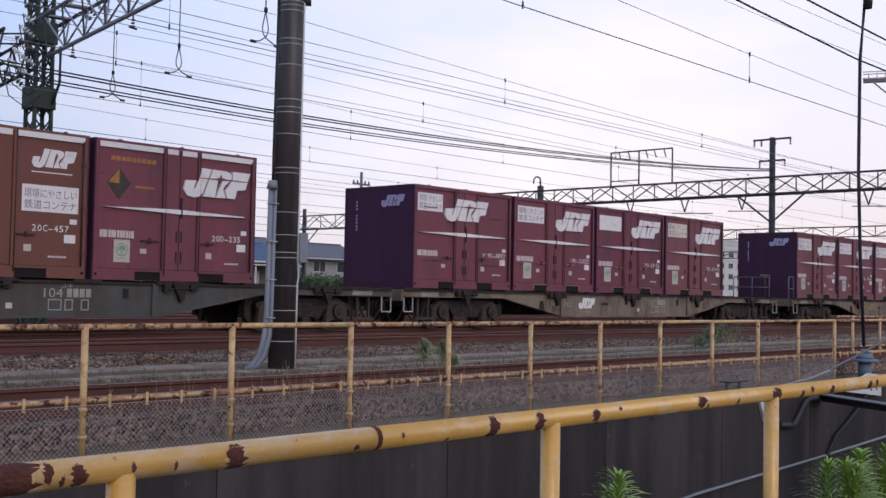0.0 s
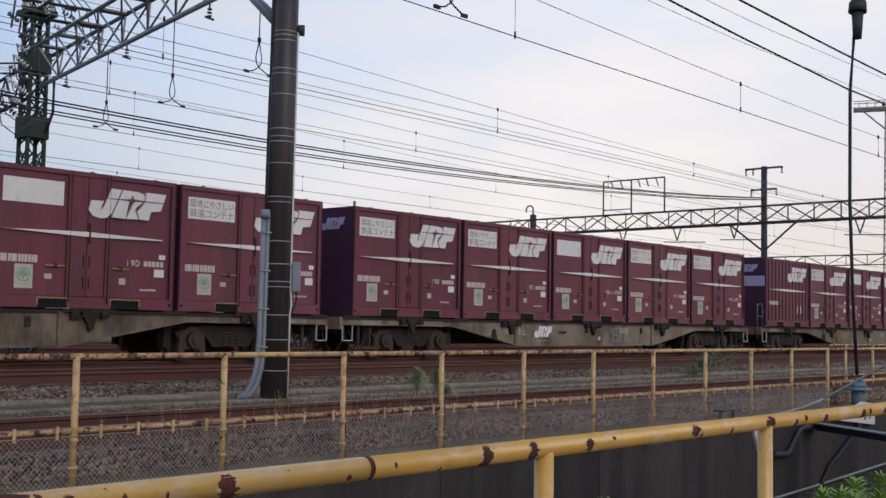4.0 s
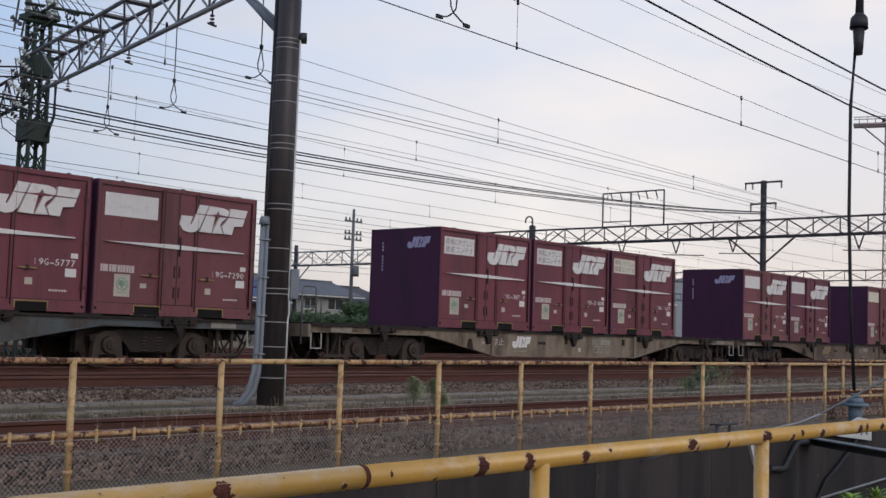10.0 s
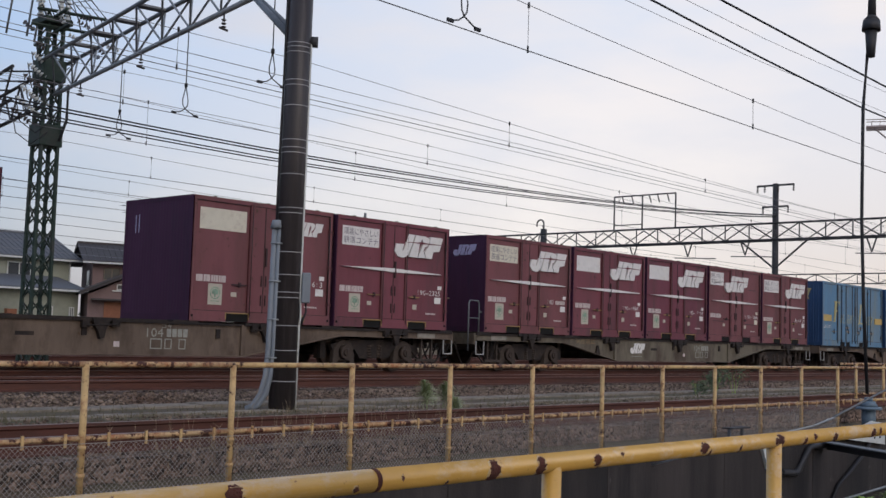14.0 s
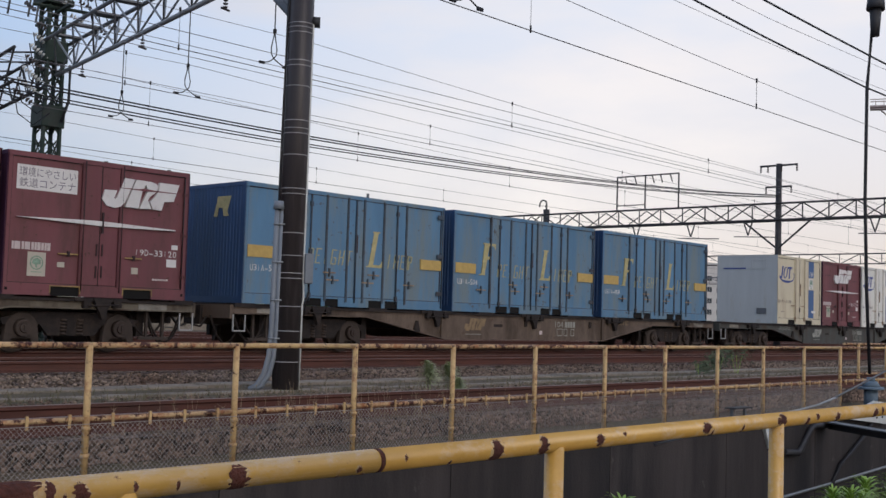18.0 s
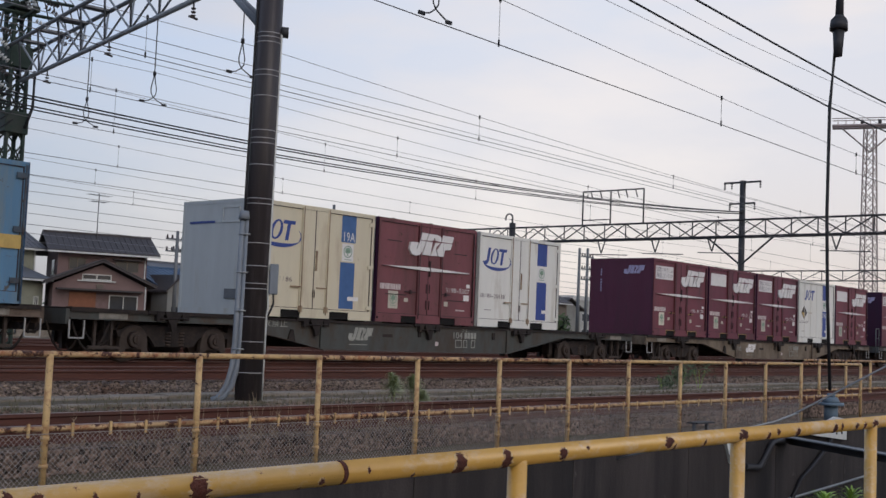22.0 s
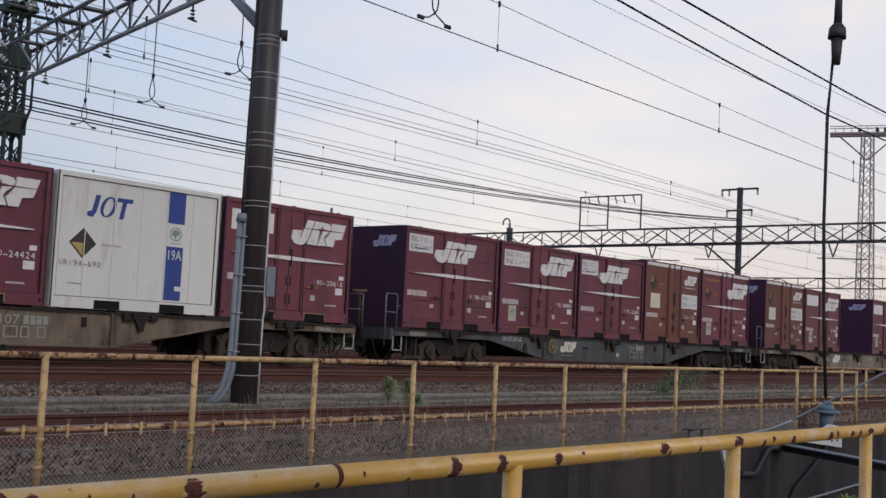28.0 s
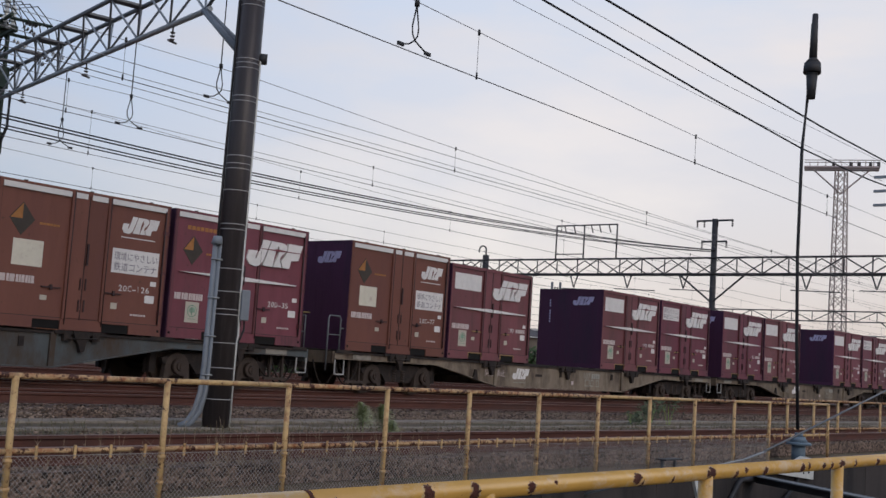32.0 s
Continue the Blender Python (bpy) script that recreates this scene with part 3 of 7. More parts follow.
def fence(y, xs, top, mid, base, label, mesh=True, x_end=None):
    f = thing("chain_link_fence", label, "fence")
    x0, x1 = xs[0] - 0.75, (x_end or xs[-1])
    n = int((x1 - x0) / 1.5)
    rnd = random.Random(3)
    cut = [x0] + [xs[0] + 1.5 * i + 0.02 for i in range(n + 1) if xs[0] + 1.5 * i + 0.02 < x1 - 0.2] + [x1]
    for a, b in zip(cut, cut[1:]):
        rusty = rnd.random() < 0.7
        part("top_rail", one(rod, (a, y, top), (b, y, top), 0.026, 10), M_yfencerust if rusty else M_yfence, f)
        m = part("mid_rail", one(rod, (a, y, mid), (b, y, mid), 0.0225, 10), M_yfencerust if rusty or rnd.random() < 0.5 else M_yfence, f)
        if mesh:
            for i in range(4):
                xc = a + 0.2 + i * 0.37 + rnd.uniform(-0.03, 0.03)
                if xc < b:
                    bm = one(box, xc - 0.012, xc + 0.012, y - 0.034, y - 0.022, mid - 0.065, mid + 0.045)
                    part("mesh_clip", bm, M_yfence, m)
    for x in xs:
        p = part("post", one(rod, (x, y - 0.006, base), (x, y - 0.006, top), 0.029, 12), M_yfence, f)
        if rnd.random() < 0.6:
            z_ = base + rnd.uniform(0.1, 0.5)
            part("rust_streak", one(rod, (x + 0.017, y - 0.019, z_), (x + 0.017, y - 0.019, min(top - 0.03, z_ + rnd.uniform(0.25, 0.55))), 0.0145, 7, r2=0.010), M_rustpatch, p)
        for dz in (-0.075, -0.30):
            part("clamp", one(rod, (x, y - 0.006, mid + dz - 0.016), (x, y - 0.006, mid + dz + 0.016), 0.037, 12), M_yfence, p)
    if mesh:
        me = link_mesh()
        for x in xs[:-1]:
            ob = new("mesh_panel", me)
            ob.parent = f
            ob.matrix_basis = pose(x, y - 0.036, 0)
    return f


fence(YF, [4.933 + 1.5004 * k for k in range(-3, 11)], 0.569, -0.037, WALL_TOP, "weathered yellow pipe fence with rusty rails and grey chain-link", x_end=22.9)
part("post", one(rod, (22.9, YF, WALL_TOP), (22.9, YF, 0.569), 0.029, 12), M_yfence, bpy.data.objects["chain_link_fence"])
fence(9.5, [23.46 + 1.5 * k for k in range(0, 10)], 0.61, -0.02, -0.5, "weathered yellow pipe fence farther along the track", mesh=False)

# ---- masts, gantries and wires ----
PX, PY = 12.54, 15.0


NEARER = Matrix.Translation(EYE) @ Matrix.Scale(0.85, 4) @ Matrix.Translation(-EYE)


def catenary_pole():
    p = thing("catenary_pole", "dark weathered concrete railway mast with steel bands", "pole")
    right, front = Vector((0.767, -0.643, 0)), Vector((-0.64, -0.77, 0))

    def add(name, bm, m_, label="", bevel=0):
        bm.transform(NEARER)
        part(name, bm, m_, p, label, bevel=bevel)

    def at(r, f, z):
        return Vector((PX + 0.06 * (z + 0.42) / 9.62, PY, z)) + right * r + front * f

    add("shaft", one(rod, (PX, PY, -0.42), (PX + 0.06, PY, 9.2), 0.232, 28, 0.208), M_polec)
    for rt in (-0.055, -0.02, 0.008, 0.040, 0.046, 0.066, 0.092, 0.137, 0.143, 0.182, 0.207, 0.213, 0.222, 0.262, 0.286, 0.292, 0.325, 0.331, 0.336, 0.40, 0.406, 0.45, 0.456, 0.5):
        z = 0.88 + rt * PY
        r = 0.232 - 0.024 * (z + 0.42) / 9.62 + 0.003
        xx = PX + 0.06 * (z + 0.42) / 9.62
        add("steel_band", one(rod, (xx, PY, z - 0.008), (xx, PY, z + 0.008), r, 24), M_band)
    # pair of grey conduits, bent outward at the foot
    for dr in (0.012, 0.10):
        pts = [at(-0.62 + dr, 0.12, -0.42), at(-0.50 + dr, 0.12, -0.36), at(-0.38 + dr, 0.12, -0.16), at(-0.31 + dr, 0.12, 0.15), at(-0.285 + dr, 0.12, 0.6), at(-0.275 + dr, 0.12, 2.72)]
        add("conduit", one(tube, pts, 0.047, 10), M_conduit)
    for z in (0.45, 1.1, 1.75, 2.4):
        add("conduit_clip", one(rod, at(-0.32, 0.16, z), at(-0.12, 0.18, z), 0.016, 6), M_galv)
    add("conduit_cap", one(rod, at(-0.235, 0.12, 2.66), at(-0.235, 0.12, 2.80), 0.11, 10, 0.08), M_conduit)
    add("cable", one(tube, [at(-0.235, 0.12, 2.7), at(-0.24, 0.10, 3.2), at(-0.235, 0.08, 4.6), at(-0.23, 0.05, 5.9), at(-0.225, 0.05, 8.0)], 0.022, 6), M_cable)
    add("cable_duct", one(tube, [at(0.228, 0.06, -0.42), at(0.228, 0.06, 1.02), at(0.245, 0.06, 1.16), at(0.235, 0.06, 1.34), at(0.225, 0.06, 1.45), at(0.215, 0.05, 6.0)], 0.018, 8), M_whiteplate, "thin white cable duct")
    bm = one(box, -0.075, 0.075, -0.09, 0.09, 1.40, 1.92)
    bm.transform(Matrix.Translation(at(0.325, 0.02, 0)) @ Matrix.Rotation(-0.69, 4, "Z"))
    add("junction_box", bm, M_conduit, "small grey junction box", bevel=0.012)
    add("box_cable", one(tube, [at(0.32, 0.02, 1.42), at(0.335, 0.02, 1.25), at(0.29, 0.05, 1.12), at(0.25, 0.06, 1.02)], 0.018, 6), M_cable)
    add("collar", one(rod, (PX + 0.04, PY, 5.95), (PX + 0.04, PY, 6.22), 0.207, 24), M_galvdark, "galvanised collar under the gantry")
    add("side_lug", one(rod, at(0.19, 0.0, 5.98), at(0.33, 0.0, 5.98), 0.10, 6), M_gantry)
    return p


catenary_pole()


def line_at(y):
    """The skewed line of the nearer gantry."""
    return 12.94 + 0.202 * (y - 16.96)


def lattice_gantry():
    g = thing("lattice_gantry", "grey galvanised triangular lattice beam over the tracks", "gantry")
    zb, zt = 7.17, 8.10
    y0, y1 = 16.7, 28.4
    d = Vector((0.198, 0.98, 0))
    e = Vector((0.98, -0.198, 0))

    def at(y, off, z):
        return Vector((line_at(y), y, z)) + e * off

    n = 8
    ys = [y0 + (y1 - y0) * i / n for i in range(n + 1)]
    part("bottom_chord", one(rod, at(y0 - 0.2, 0, zb), at(y1, 0, zb), 0.055, 6), M_galv, g)
    for s in (-0.34, 0.34):
        part("top_chord", one(rod, at(y0 - 7.6, s, zt), at(y1 + 0.2, s, zt), 0.05, 6), M_galvdark, g)
    for i in range(n):
        ym = (ys[i] + ys[i + 1]) / 2
        for s in (-0.34, 0.34):
            part("diagonal", one(rod, at(ys[i], 0, zb), at(ym, s, zt), 0.026, 5), M_galv, g)
            part("diagonal", one(rod, at(ym, s, zt), at(ys[i + 1], 0, zb), 0.026, 5), M_galvdark, g)
        part("batten", one(box, -0.36, 0.36, -0.13, 0.13, -0.02, 0.03), M_galvdark, g, at=Matrix.Translation(at(ym, 0, zt)) @ Matrix.Rotation(-0.2, 4, "Z"))
    # strut from the beam's end down to the mast
    for off in (-0.13, 0.13):
        part("strut", one(rod, at(y0, 0, zb) + e * off * 0.3, NEARER @ Vector((PX + 0.05 + off, PY + 0.15, 6.10)), 0.055, 6), M_galvdark, g)
    part("strut", one(rod, at(y0 - 1.8, 0, zt), NEARER @ Vector((PX + 0.05, PY + 0.1, zt)), 0.05, 6), M_galvdark, g)
    part("strut", one(rod, at(y0, 0, zb), at(y0 - 1.5, 0.0, zt), 0.04, 6), M_galvdark, g)
    # stub insulators under the bottom chord
    for y in (18.0, 22.25, 26.3):
        q = at(y, 0, zb)
        bm = bmesh.new()
        rod(bm, q + Vector((0, 0, -0.04)), q + Vector((0, 0, -0.2)), 0.018, 8)
        for j in range(3):
            rod(bm, q + Vector((0, 0, -0.16 - 0.07 * j)), q + Vector((0, 0, -0.19 - 0.07 * j)), 0.055, 10, r2=0.035)
        rod(bm, q + Vector((-0.1, 0, -0.34)), q + Vector((0.1, 0, -0.36)), 0.025, 8)
        part("stub_insulator", bm, M_insul, g)
    return g


lattice_gantry()


def hanger(y, z_top, z_knob, x=None):
    """Hanging rod with a loop and a yoke that carries the wire."""
    x = line_at(y) if x is None else x
    h = thing("wire_hanger", "dark hanging rod with a looped yoke for the contact wire", "hanger", group="wire hangers")
    part("hanging_rod", one(rod, (x, y, z_top), (x, y, z_knob), 0.011, 6), M_cable, h)
    part("knob", one(rod, (x, y, z_knob - 0.05), (x, y, z_knob + 0.03), 0.034, 8), M_cable, h)
    # two strands part below the knob, cross and spread to clamps on the wire
    zb = z_knob - 0.62
    for s_ in (-1, 1):
        pts = [(x, y + 0.006 * s_, z_knob), (x + 0.035 * s_, y + 0.008 * s_, z_knob - 0.16), (x + 0.075 * s_, y + 0.01 * s_, z_knob - 0.33), (x + 0.06 * s_, y + 0.008 * s_, z_knob - 0.44),
               (x, y, z_knob - 0.51), (x - 0.11 * s_, y, zb + 0.045 - 0.012 * s_), (x - 0.24 * s_, y, zb)]
        part("loop", one(tube, pts, 0.011, 6), M_cable, h)
        part("wire_clamp", one(box, x + s_ * 0.27 - 0.06, x + s_ * 0.27 + 0.06, y - 0.018, y + 0.018, zb - 0.03, zb + 0.02), M_cable, h, bevel=0.006)
    return h


for yy in (15.9, 19.66, 23.4):
    hanger(yy, 7.17 if yy > 16 else 7.6, 0.88 + 5.10)
hanger(9.6, 8.1, 5.60, 10.83)


def lattice_tower():
    t = thing("lattice_tower", "dark green painted lattice steel mast carrying insulators", "tower")
    w0 = 0.27
    cx, cy = 15.25, 28.75
    for sx in (-1, 1):
        for sy in (-1, 1):
            bm = one(rod, (cx + sx * w0, cy + sy * w0, -0.45), (cx + sx * (w0 - 0.05), cy + sy * (w0 - 0.05), 9.3), 0.062, 5)
            part("leg", bm, M_towergreen, t)
    zz = -0.4
    while zz < 9.0:
        for a, b in (((-1, -1), (1, -1)), ((1, -1), (1, 1)), ((1, 1), (-1, 1)), ((-1, 1), (-1, -1))):
            w = w0 - 0.04 * zz / 9
            part("brace", one(rod, (cx + a[0] * w, cy + a[1] * w, zz), (cx + b[0] * w, cy + b[1] * w, zz + 0.62), 0.026, 4), M_towergreen, t)
            part("brace", one(rod, (cx + b[0] * w, cy + b[1] * w, zz), (cx + a[0] * w, cy + a[1] * w, zz + 0.62), 0.026, 4), M_towergreen, t)
        zz += 0.66
    for z in (5.75, 7.55):
        bm = one(box, cx - 0.34, cx + 0.34, cy - 0.32, cy + 0.32, z, z + 0.60)
        part("gusset_box", bm, M_towergreen, t, bevel=0.02)
    part("gusset_box", one(box, cx - 0.4, cx + 0.4, cy - 0.4, cy + 0.4, 9.15, 9.3), M_towergreen, t)
    for z, ln in ((8.9, 1.5), (9.35, 1.2)):
        part("cross_arm", one(rod, (cx - ln * 0.2, cy - ln, z), (cx + ln * 0.2, cy + ln, z), 0.05, 5), M_towergreen, t)
        part("cross_arm", one(rod, (cx - ln * 0.5, cy - 0.3, z + 0.1), (cx + ln * 1.2, cy - 0.3, z + 0.25), 0.05, 5), M_towergreen, t)
    rnd = random.Random(5)
    for k in range(11):
        q = Vector((cx + rnd.uniform(-1.0, 1.7), cy - 0.6 + rnd.uniform(-0.6, 0.6), rnd.uniform(8.55, 9.75)))
        dr = Vector((rnd.uniform(0.5, 1), rnd.uniform(-0.3, 0.3), rnd.uniform(-0.6, 0.1))).normalized()
        bm = bmesh.new()
        for j in range(4):
            rod(bm, q + dr * 0.10 * j, q + dr * (0.10 * j + 0.06), 0.075, 8, r2=0.03)
        part("insulator", bm, M_insulw if k % 2 else M_insul, t)
    for k in range(5):
        q = Vector((cx - 0.5 + 0.25 * k, cy - 0.6, 9.2))
        part("jumper", one(tube, [q, q + Vector((-0.25, 0, 0.55)), q + Vector((0.3, 0, 0.75)), q + Vector((0.9, 0, 0.25)), q + Vector((1.1, 0, -0.4))], 0.018, 5), M_cable, t)
    # post insulators on the head and thick pale leads bent over them
    for dx, dy, h in ((-0.45, -0.2, 0.75), (0.05, -0.35, 0.9), (0.5, 0.1, 0.7)):
        bm = bmesh.new()
        prof, rings = [(0.05, 0.0)] + [(rr_, h * (j + f_) / 6) for j in range(6) for rr_, f_ in ((0.10, 0.1), (0.06, 0.7), (0.05, 0.9))], []
        for rr_, zz_ in prof:
            rings.append([bm.verts.new((cx + dx + rr_ * math.cos(0.698 * q), cy + dy + rr_ * math.sin(0.698 * q), 9.3 + zz_)) for q in range(9)])
        for ra, rb in zip(rings, rings[1:]):
            for q in range(9):
                bm.faces.new((ra[q], ra[(q + 1) % 9], rb[(q + 1) % 9], rb[q]))
        bm.faces.new(rings[0][::-1])
        bm.faces.new(rings[-1])
        part("post_insulator", bm, M_insulw, t)
        part("lead", one(tube, [(cx + dx, cy + dy, 9.3 + h), (cx + dx - 0.1, cy + dy, 9.55 + h), (cx + dx - 0.45, cy + dy, 9.5 + h), (cx + dx - 0.8, cy + dy, 9.1 + h), (cx + dx - 0.95, cy + dy, 8.6)], 0.028, 6), M_galvdark, t)
    part("down_cable", one(tube, [(cx + 0.36, cy - 0.42, 7.5), (cx + 0.34, cy - 0.46, 6.5), (cx + 0.16, cy - 0.44, 5.9)], 0.04, 6), M_cable, t)
    return t


lattice_tower()


def beam_beyond():
    g = thing("lattice_gantry", "dark lattice beam on the far side of the green mast", "gantry")
    d = Vector((0.198, 0.98, 0))
    base = Vector((15.4, 29.2, 0))
    n = 9
    for z, r in ((7.0, 0.055), (7.95, 0.05)):
        part("chord", one(rod, base + Vector((0, 0, z)), base + d * 15 + Vector((0, 0, z)), r, 6), M_gantry, g)
    for i in range(n):
        a, m, b = base + d * (15 * i / n), base + d * (15 * (i + 0.5) / n), base + d * (15 * (i + 1) / n)
        part("diagonal", one(rod, a + Vector((0, 0, 7.0)), m + Vector((0, 0, 7.95)), 0.03, 5), M_gantry, g)
        part("diagonal", one(rod, m + Vector((0, 0, 7.95)), b + Vector((0, 0, 7.0)), 0.03, 5), M_gantry, g)
    part("mast", one(rod, base + d * 15 + Vector((0, 0, -0.4)), base + d * 15 + Vector((0, 0, 8.3)), 0.2, 10), M_gantry, g)
    off = Vector((-0.9, 0.18, 0))
    for z in (7.0, 7.95):
        part("chord", one(rod, base + off + Vector((0, 0, z)), base + off + d * 15 + Vector((0, 0, z)), 0.05, 6), M_gantry, g)
    for i in range(n):
        a, m = base + d * (15 * i / n), base + d * (15 * (i + 0.5) / n)
        part("diagonal", one(rod, a + off + Vector((0, 0, 7.95)), m + off + Vector((0, 0, 7.0)), 0.03, 5), M_gantry, g)
        part("cross_tie", one(rod, a + Vector((0, 0, 7.95)), m + off + Vector((0, 0, 7.95)), 0.028, 5), M_gantry, g)
        part("cross_tie", one(rod, m + Vector((0, 0, 7.0)), a + off + Vector((0, 0, 7.0)), 0.028, 5), M_gantry, g)
    # strings of pale discs with their jumpers
    for k in range(7):
        q = base + Vector((-0.9 + 0.12 * k, -0.9 + 0.05 * k, 6.3 + 0.33 * k))
        bm = bmesh.new()
        for j in range(6):
            rod(bm, q + Vector((-0.085 * j, 0, 0.05 * j)), q + Vector((-0.085 * j - 0.045, 0, 0.05 * j + 0.026)), 0.085, 9, r2=0.03)
        rod(bm, q, q + Vector((0.75, 0.3, -0.1)), 0.018, 5)
        part("disc_string", bm, M_insulw if k % 3 else M_insul, g)
        part("jumper", one(tube, [q + Vector((-0.5, 0, 0.3)), q + Vector((-0.35, 0, -0.35)), q + Vector((0.1, 0, -0.6)), q + Vector((0.6, 0.1, -0.2))], 0.016, 5), M_cable, g)
    return g


beam_beyond()


def beam_gantry(x, y0, y1, posts, name_label, zb=7.17, zt=8.12, r=0.05, step=1.55, mats=None):
    g = thing("portal_gantry", name_label, "gantry")
    m_ = mats or M_gantry
    part("bottom_chord", one(rod, (x, y0, zb), (x, y1, zb), r, 6), m_, g)
    part("top_chord", one(rod, (x, y0, zt), (x, y1, zt), r * 1.1, 6), m_, g)
    y, k = y0, 0
    while y < y1 - 0.2:
        yn = min(y + step, y1)
        part("vertical", one(rod, (x, y, zb), (x, y, zt), r * 0.7, 5), m_, g)
        a, b = ((y, zt), (yn, zb)) if k % 2 else ((y, zb), (yn, zt))
        part("diagonal", one(rod, (x, a[0], a[1]), (x, b[0], b[1]), r * 0.7, 5), m_, g)
        if x < 100:
            part("diagonal", one(rod, (x + 0.85, a[0], b[1]), (x + 0.85, b[0], a[1]), r * 0.6, 5), m_, g)
        y, k = yn, k + 1
    if x < 100:
        part("bottom_chord", one(rod, (x + 0.85, y0, zb), (x + 0.85, y1, zb), r * 0.9, 6), m_, g)
    for py, top in posts:
        part("mast", one(rod, (x + 0.2, py, -0.45), (x + 0.2, py, top), 0.2, 10, r2=0.17), M_gantry, g)
        for s in (-1, 1):
            part("knee", one(rod, (x + 0.1, py, zb - 1.7), (x, py + s * 2.15, zb), r, 5), m_, g)
    return g


fg = beam_gantry(60.9, 14.0, 52.0, ((29.5, 10.45),), "dark steel lattice gantry spanning the tracks", r=0.06)
for z, w in ((10.3, 1.15), (9.05, 0.8)):
    part("cross_arm", one(box, 61.0, 61.12, 29.5 - w, 29.5 + w, z, z + 0.1), M_gantry, fg)
    for s in (-1, -0.15, 0.6, 1):
        if abs(s) == 1 or z > 10:
            bm = bmesh.new()
            for j in range(3):
                rod(bm, (61.06, 29.5 + s * w * 0.97, z - 0.12 * j), (61.06, 29.5 + s * w * 0.97, z - 0.12 * j - 0.09), 0.07, 8, r2=0.04)
            part("insulator", bm, M_insul, fg)
for y in (36.0, 38.4, 40.5):
    part("frame_post", one(rod, (60.9, y, 8.12), (60.9, y, 10.3), 0.055, 6), M_gantry, fg)
part("frame_bar", one(rod, (60.9, 36.0, 10.3), (60.9, 40.5, 10.3), 0.05, 6), M_gantry, fg)
part("frame_bar", one(rod, (60.9, 38.4, 8.45), (60.9, 40.5, 8.45), 0.035, 6), M_gantry, fg)
for y in (36.6, 37.3, 37.9, 39.2, 39.9):
    part("insulator", one(rod, (60.9, y, 10.25), (60.9, y - 0.15, 9.8), 0.045, 6), M_insul, fg)
for y, dz in ((23.5, 0), (31.0, 0), (34.8, 0), (38.7, 0), (19.66, 0)):
    part("drop_bracket", one(rod, (60.9, y, 7.17), (60.9, y + 0.3, 6.3), 0.045, 5), M_gantry, fg)
    part("drop_bracket", one(rod, (60.9, y + 0.6, 7.17), (60.9, y + 0.3, 6.3), 0.045, 5), M_gantry, fg)
    part("steady_arm", one(rod, (60.9, y - 1.6, 6.15), (60.9, y + 1.2, 6.25), 0.03, 5), M_gantry, fg)
part("mast", one(rod, (62.0, 47.0, -0.4), (62.0, 47.0, 8.6), 0.22, 10), M_gantry, fg)
part("bent_pipe", one(tube, [(62.0, 47.0, 8.5)] + [(62.0, 47.30 - 0.30 * math.cos(math.pi * i / 8), 8.95 + 0.30 * math.sin(math.pi * i / 8)) for i in range(9)] + [(62.0, 47.60, 8.80)], 0.055, 6), M_gantry, fg)
beam_gantry(104.0, 20.0, 62.0, ((31.5, 9.9),), "distant dark lattice gantry spanning the tracks", r=0.06, step=2.0)
beam_gantry(150.0, 28.0, 92.0, ((40.0, 9.9),), "far-off lattice gantry spanning the tracks", r=0.07, step=2.4, mats=M_galvdark)
beam_gantry(66.0, 57.0, 80.0, ((76.5, 8.4),), "far grey lattice gantry behind the yard", zb=6.6, zt=7.75, r=0.06, step=1.9, mats=M_galvdark)


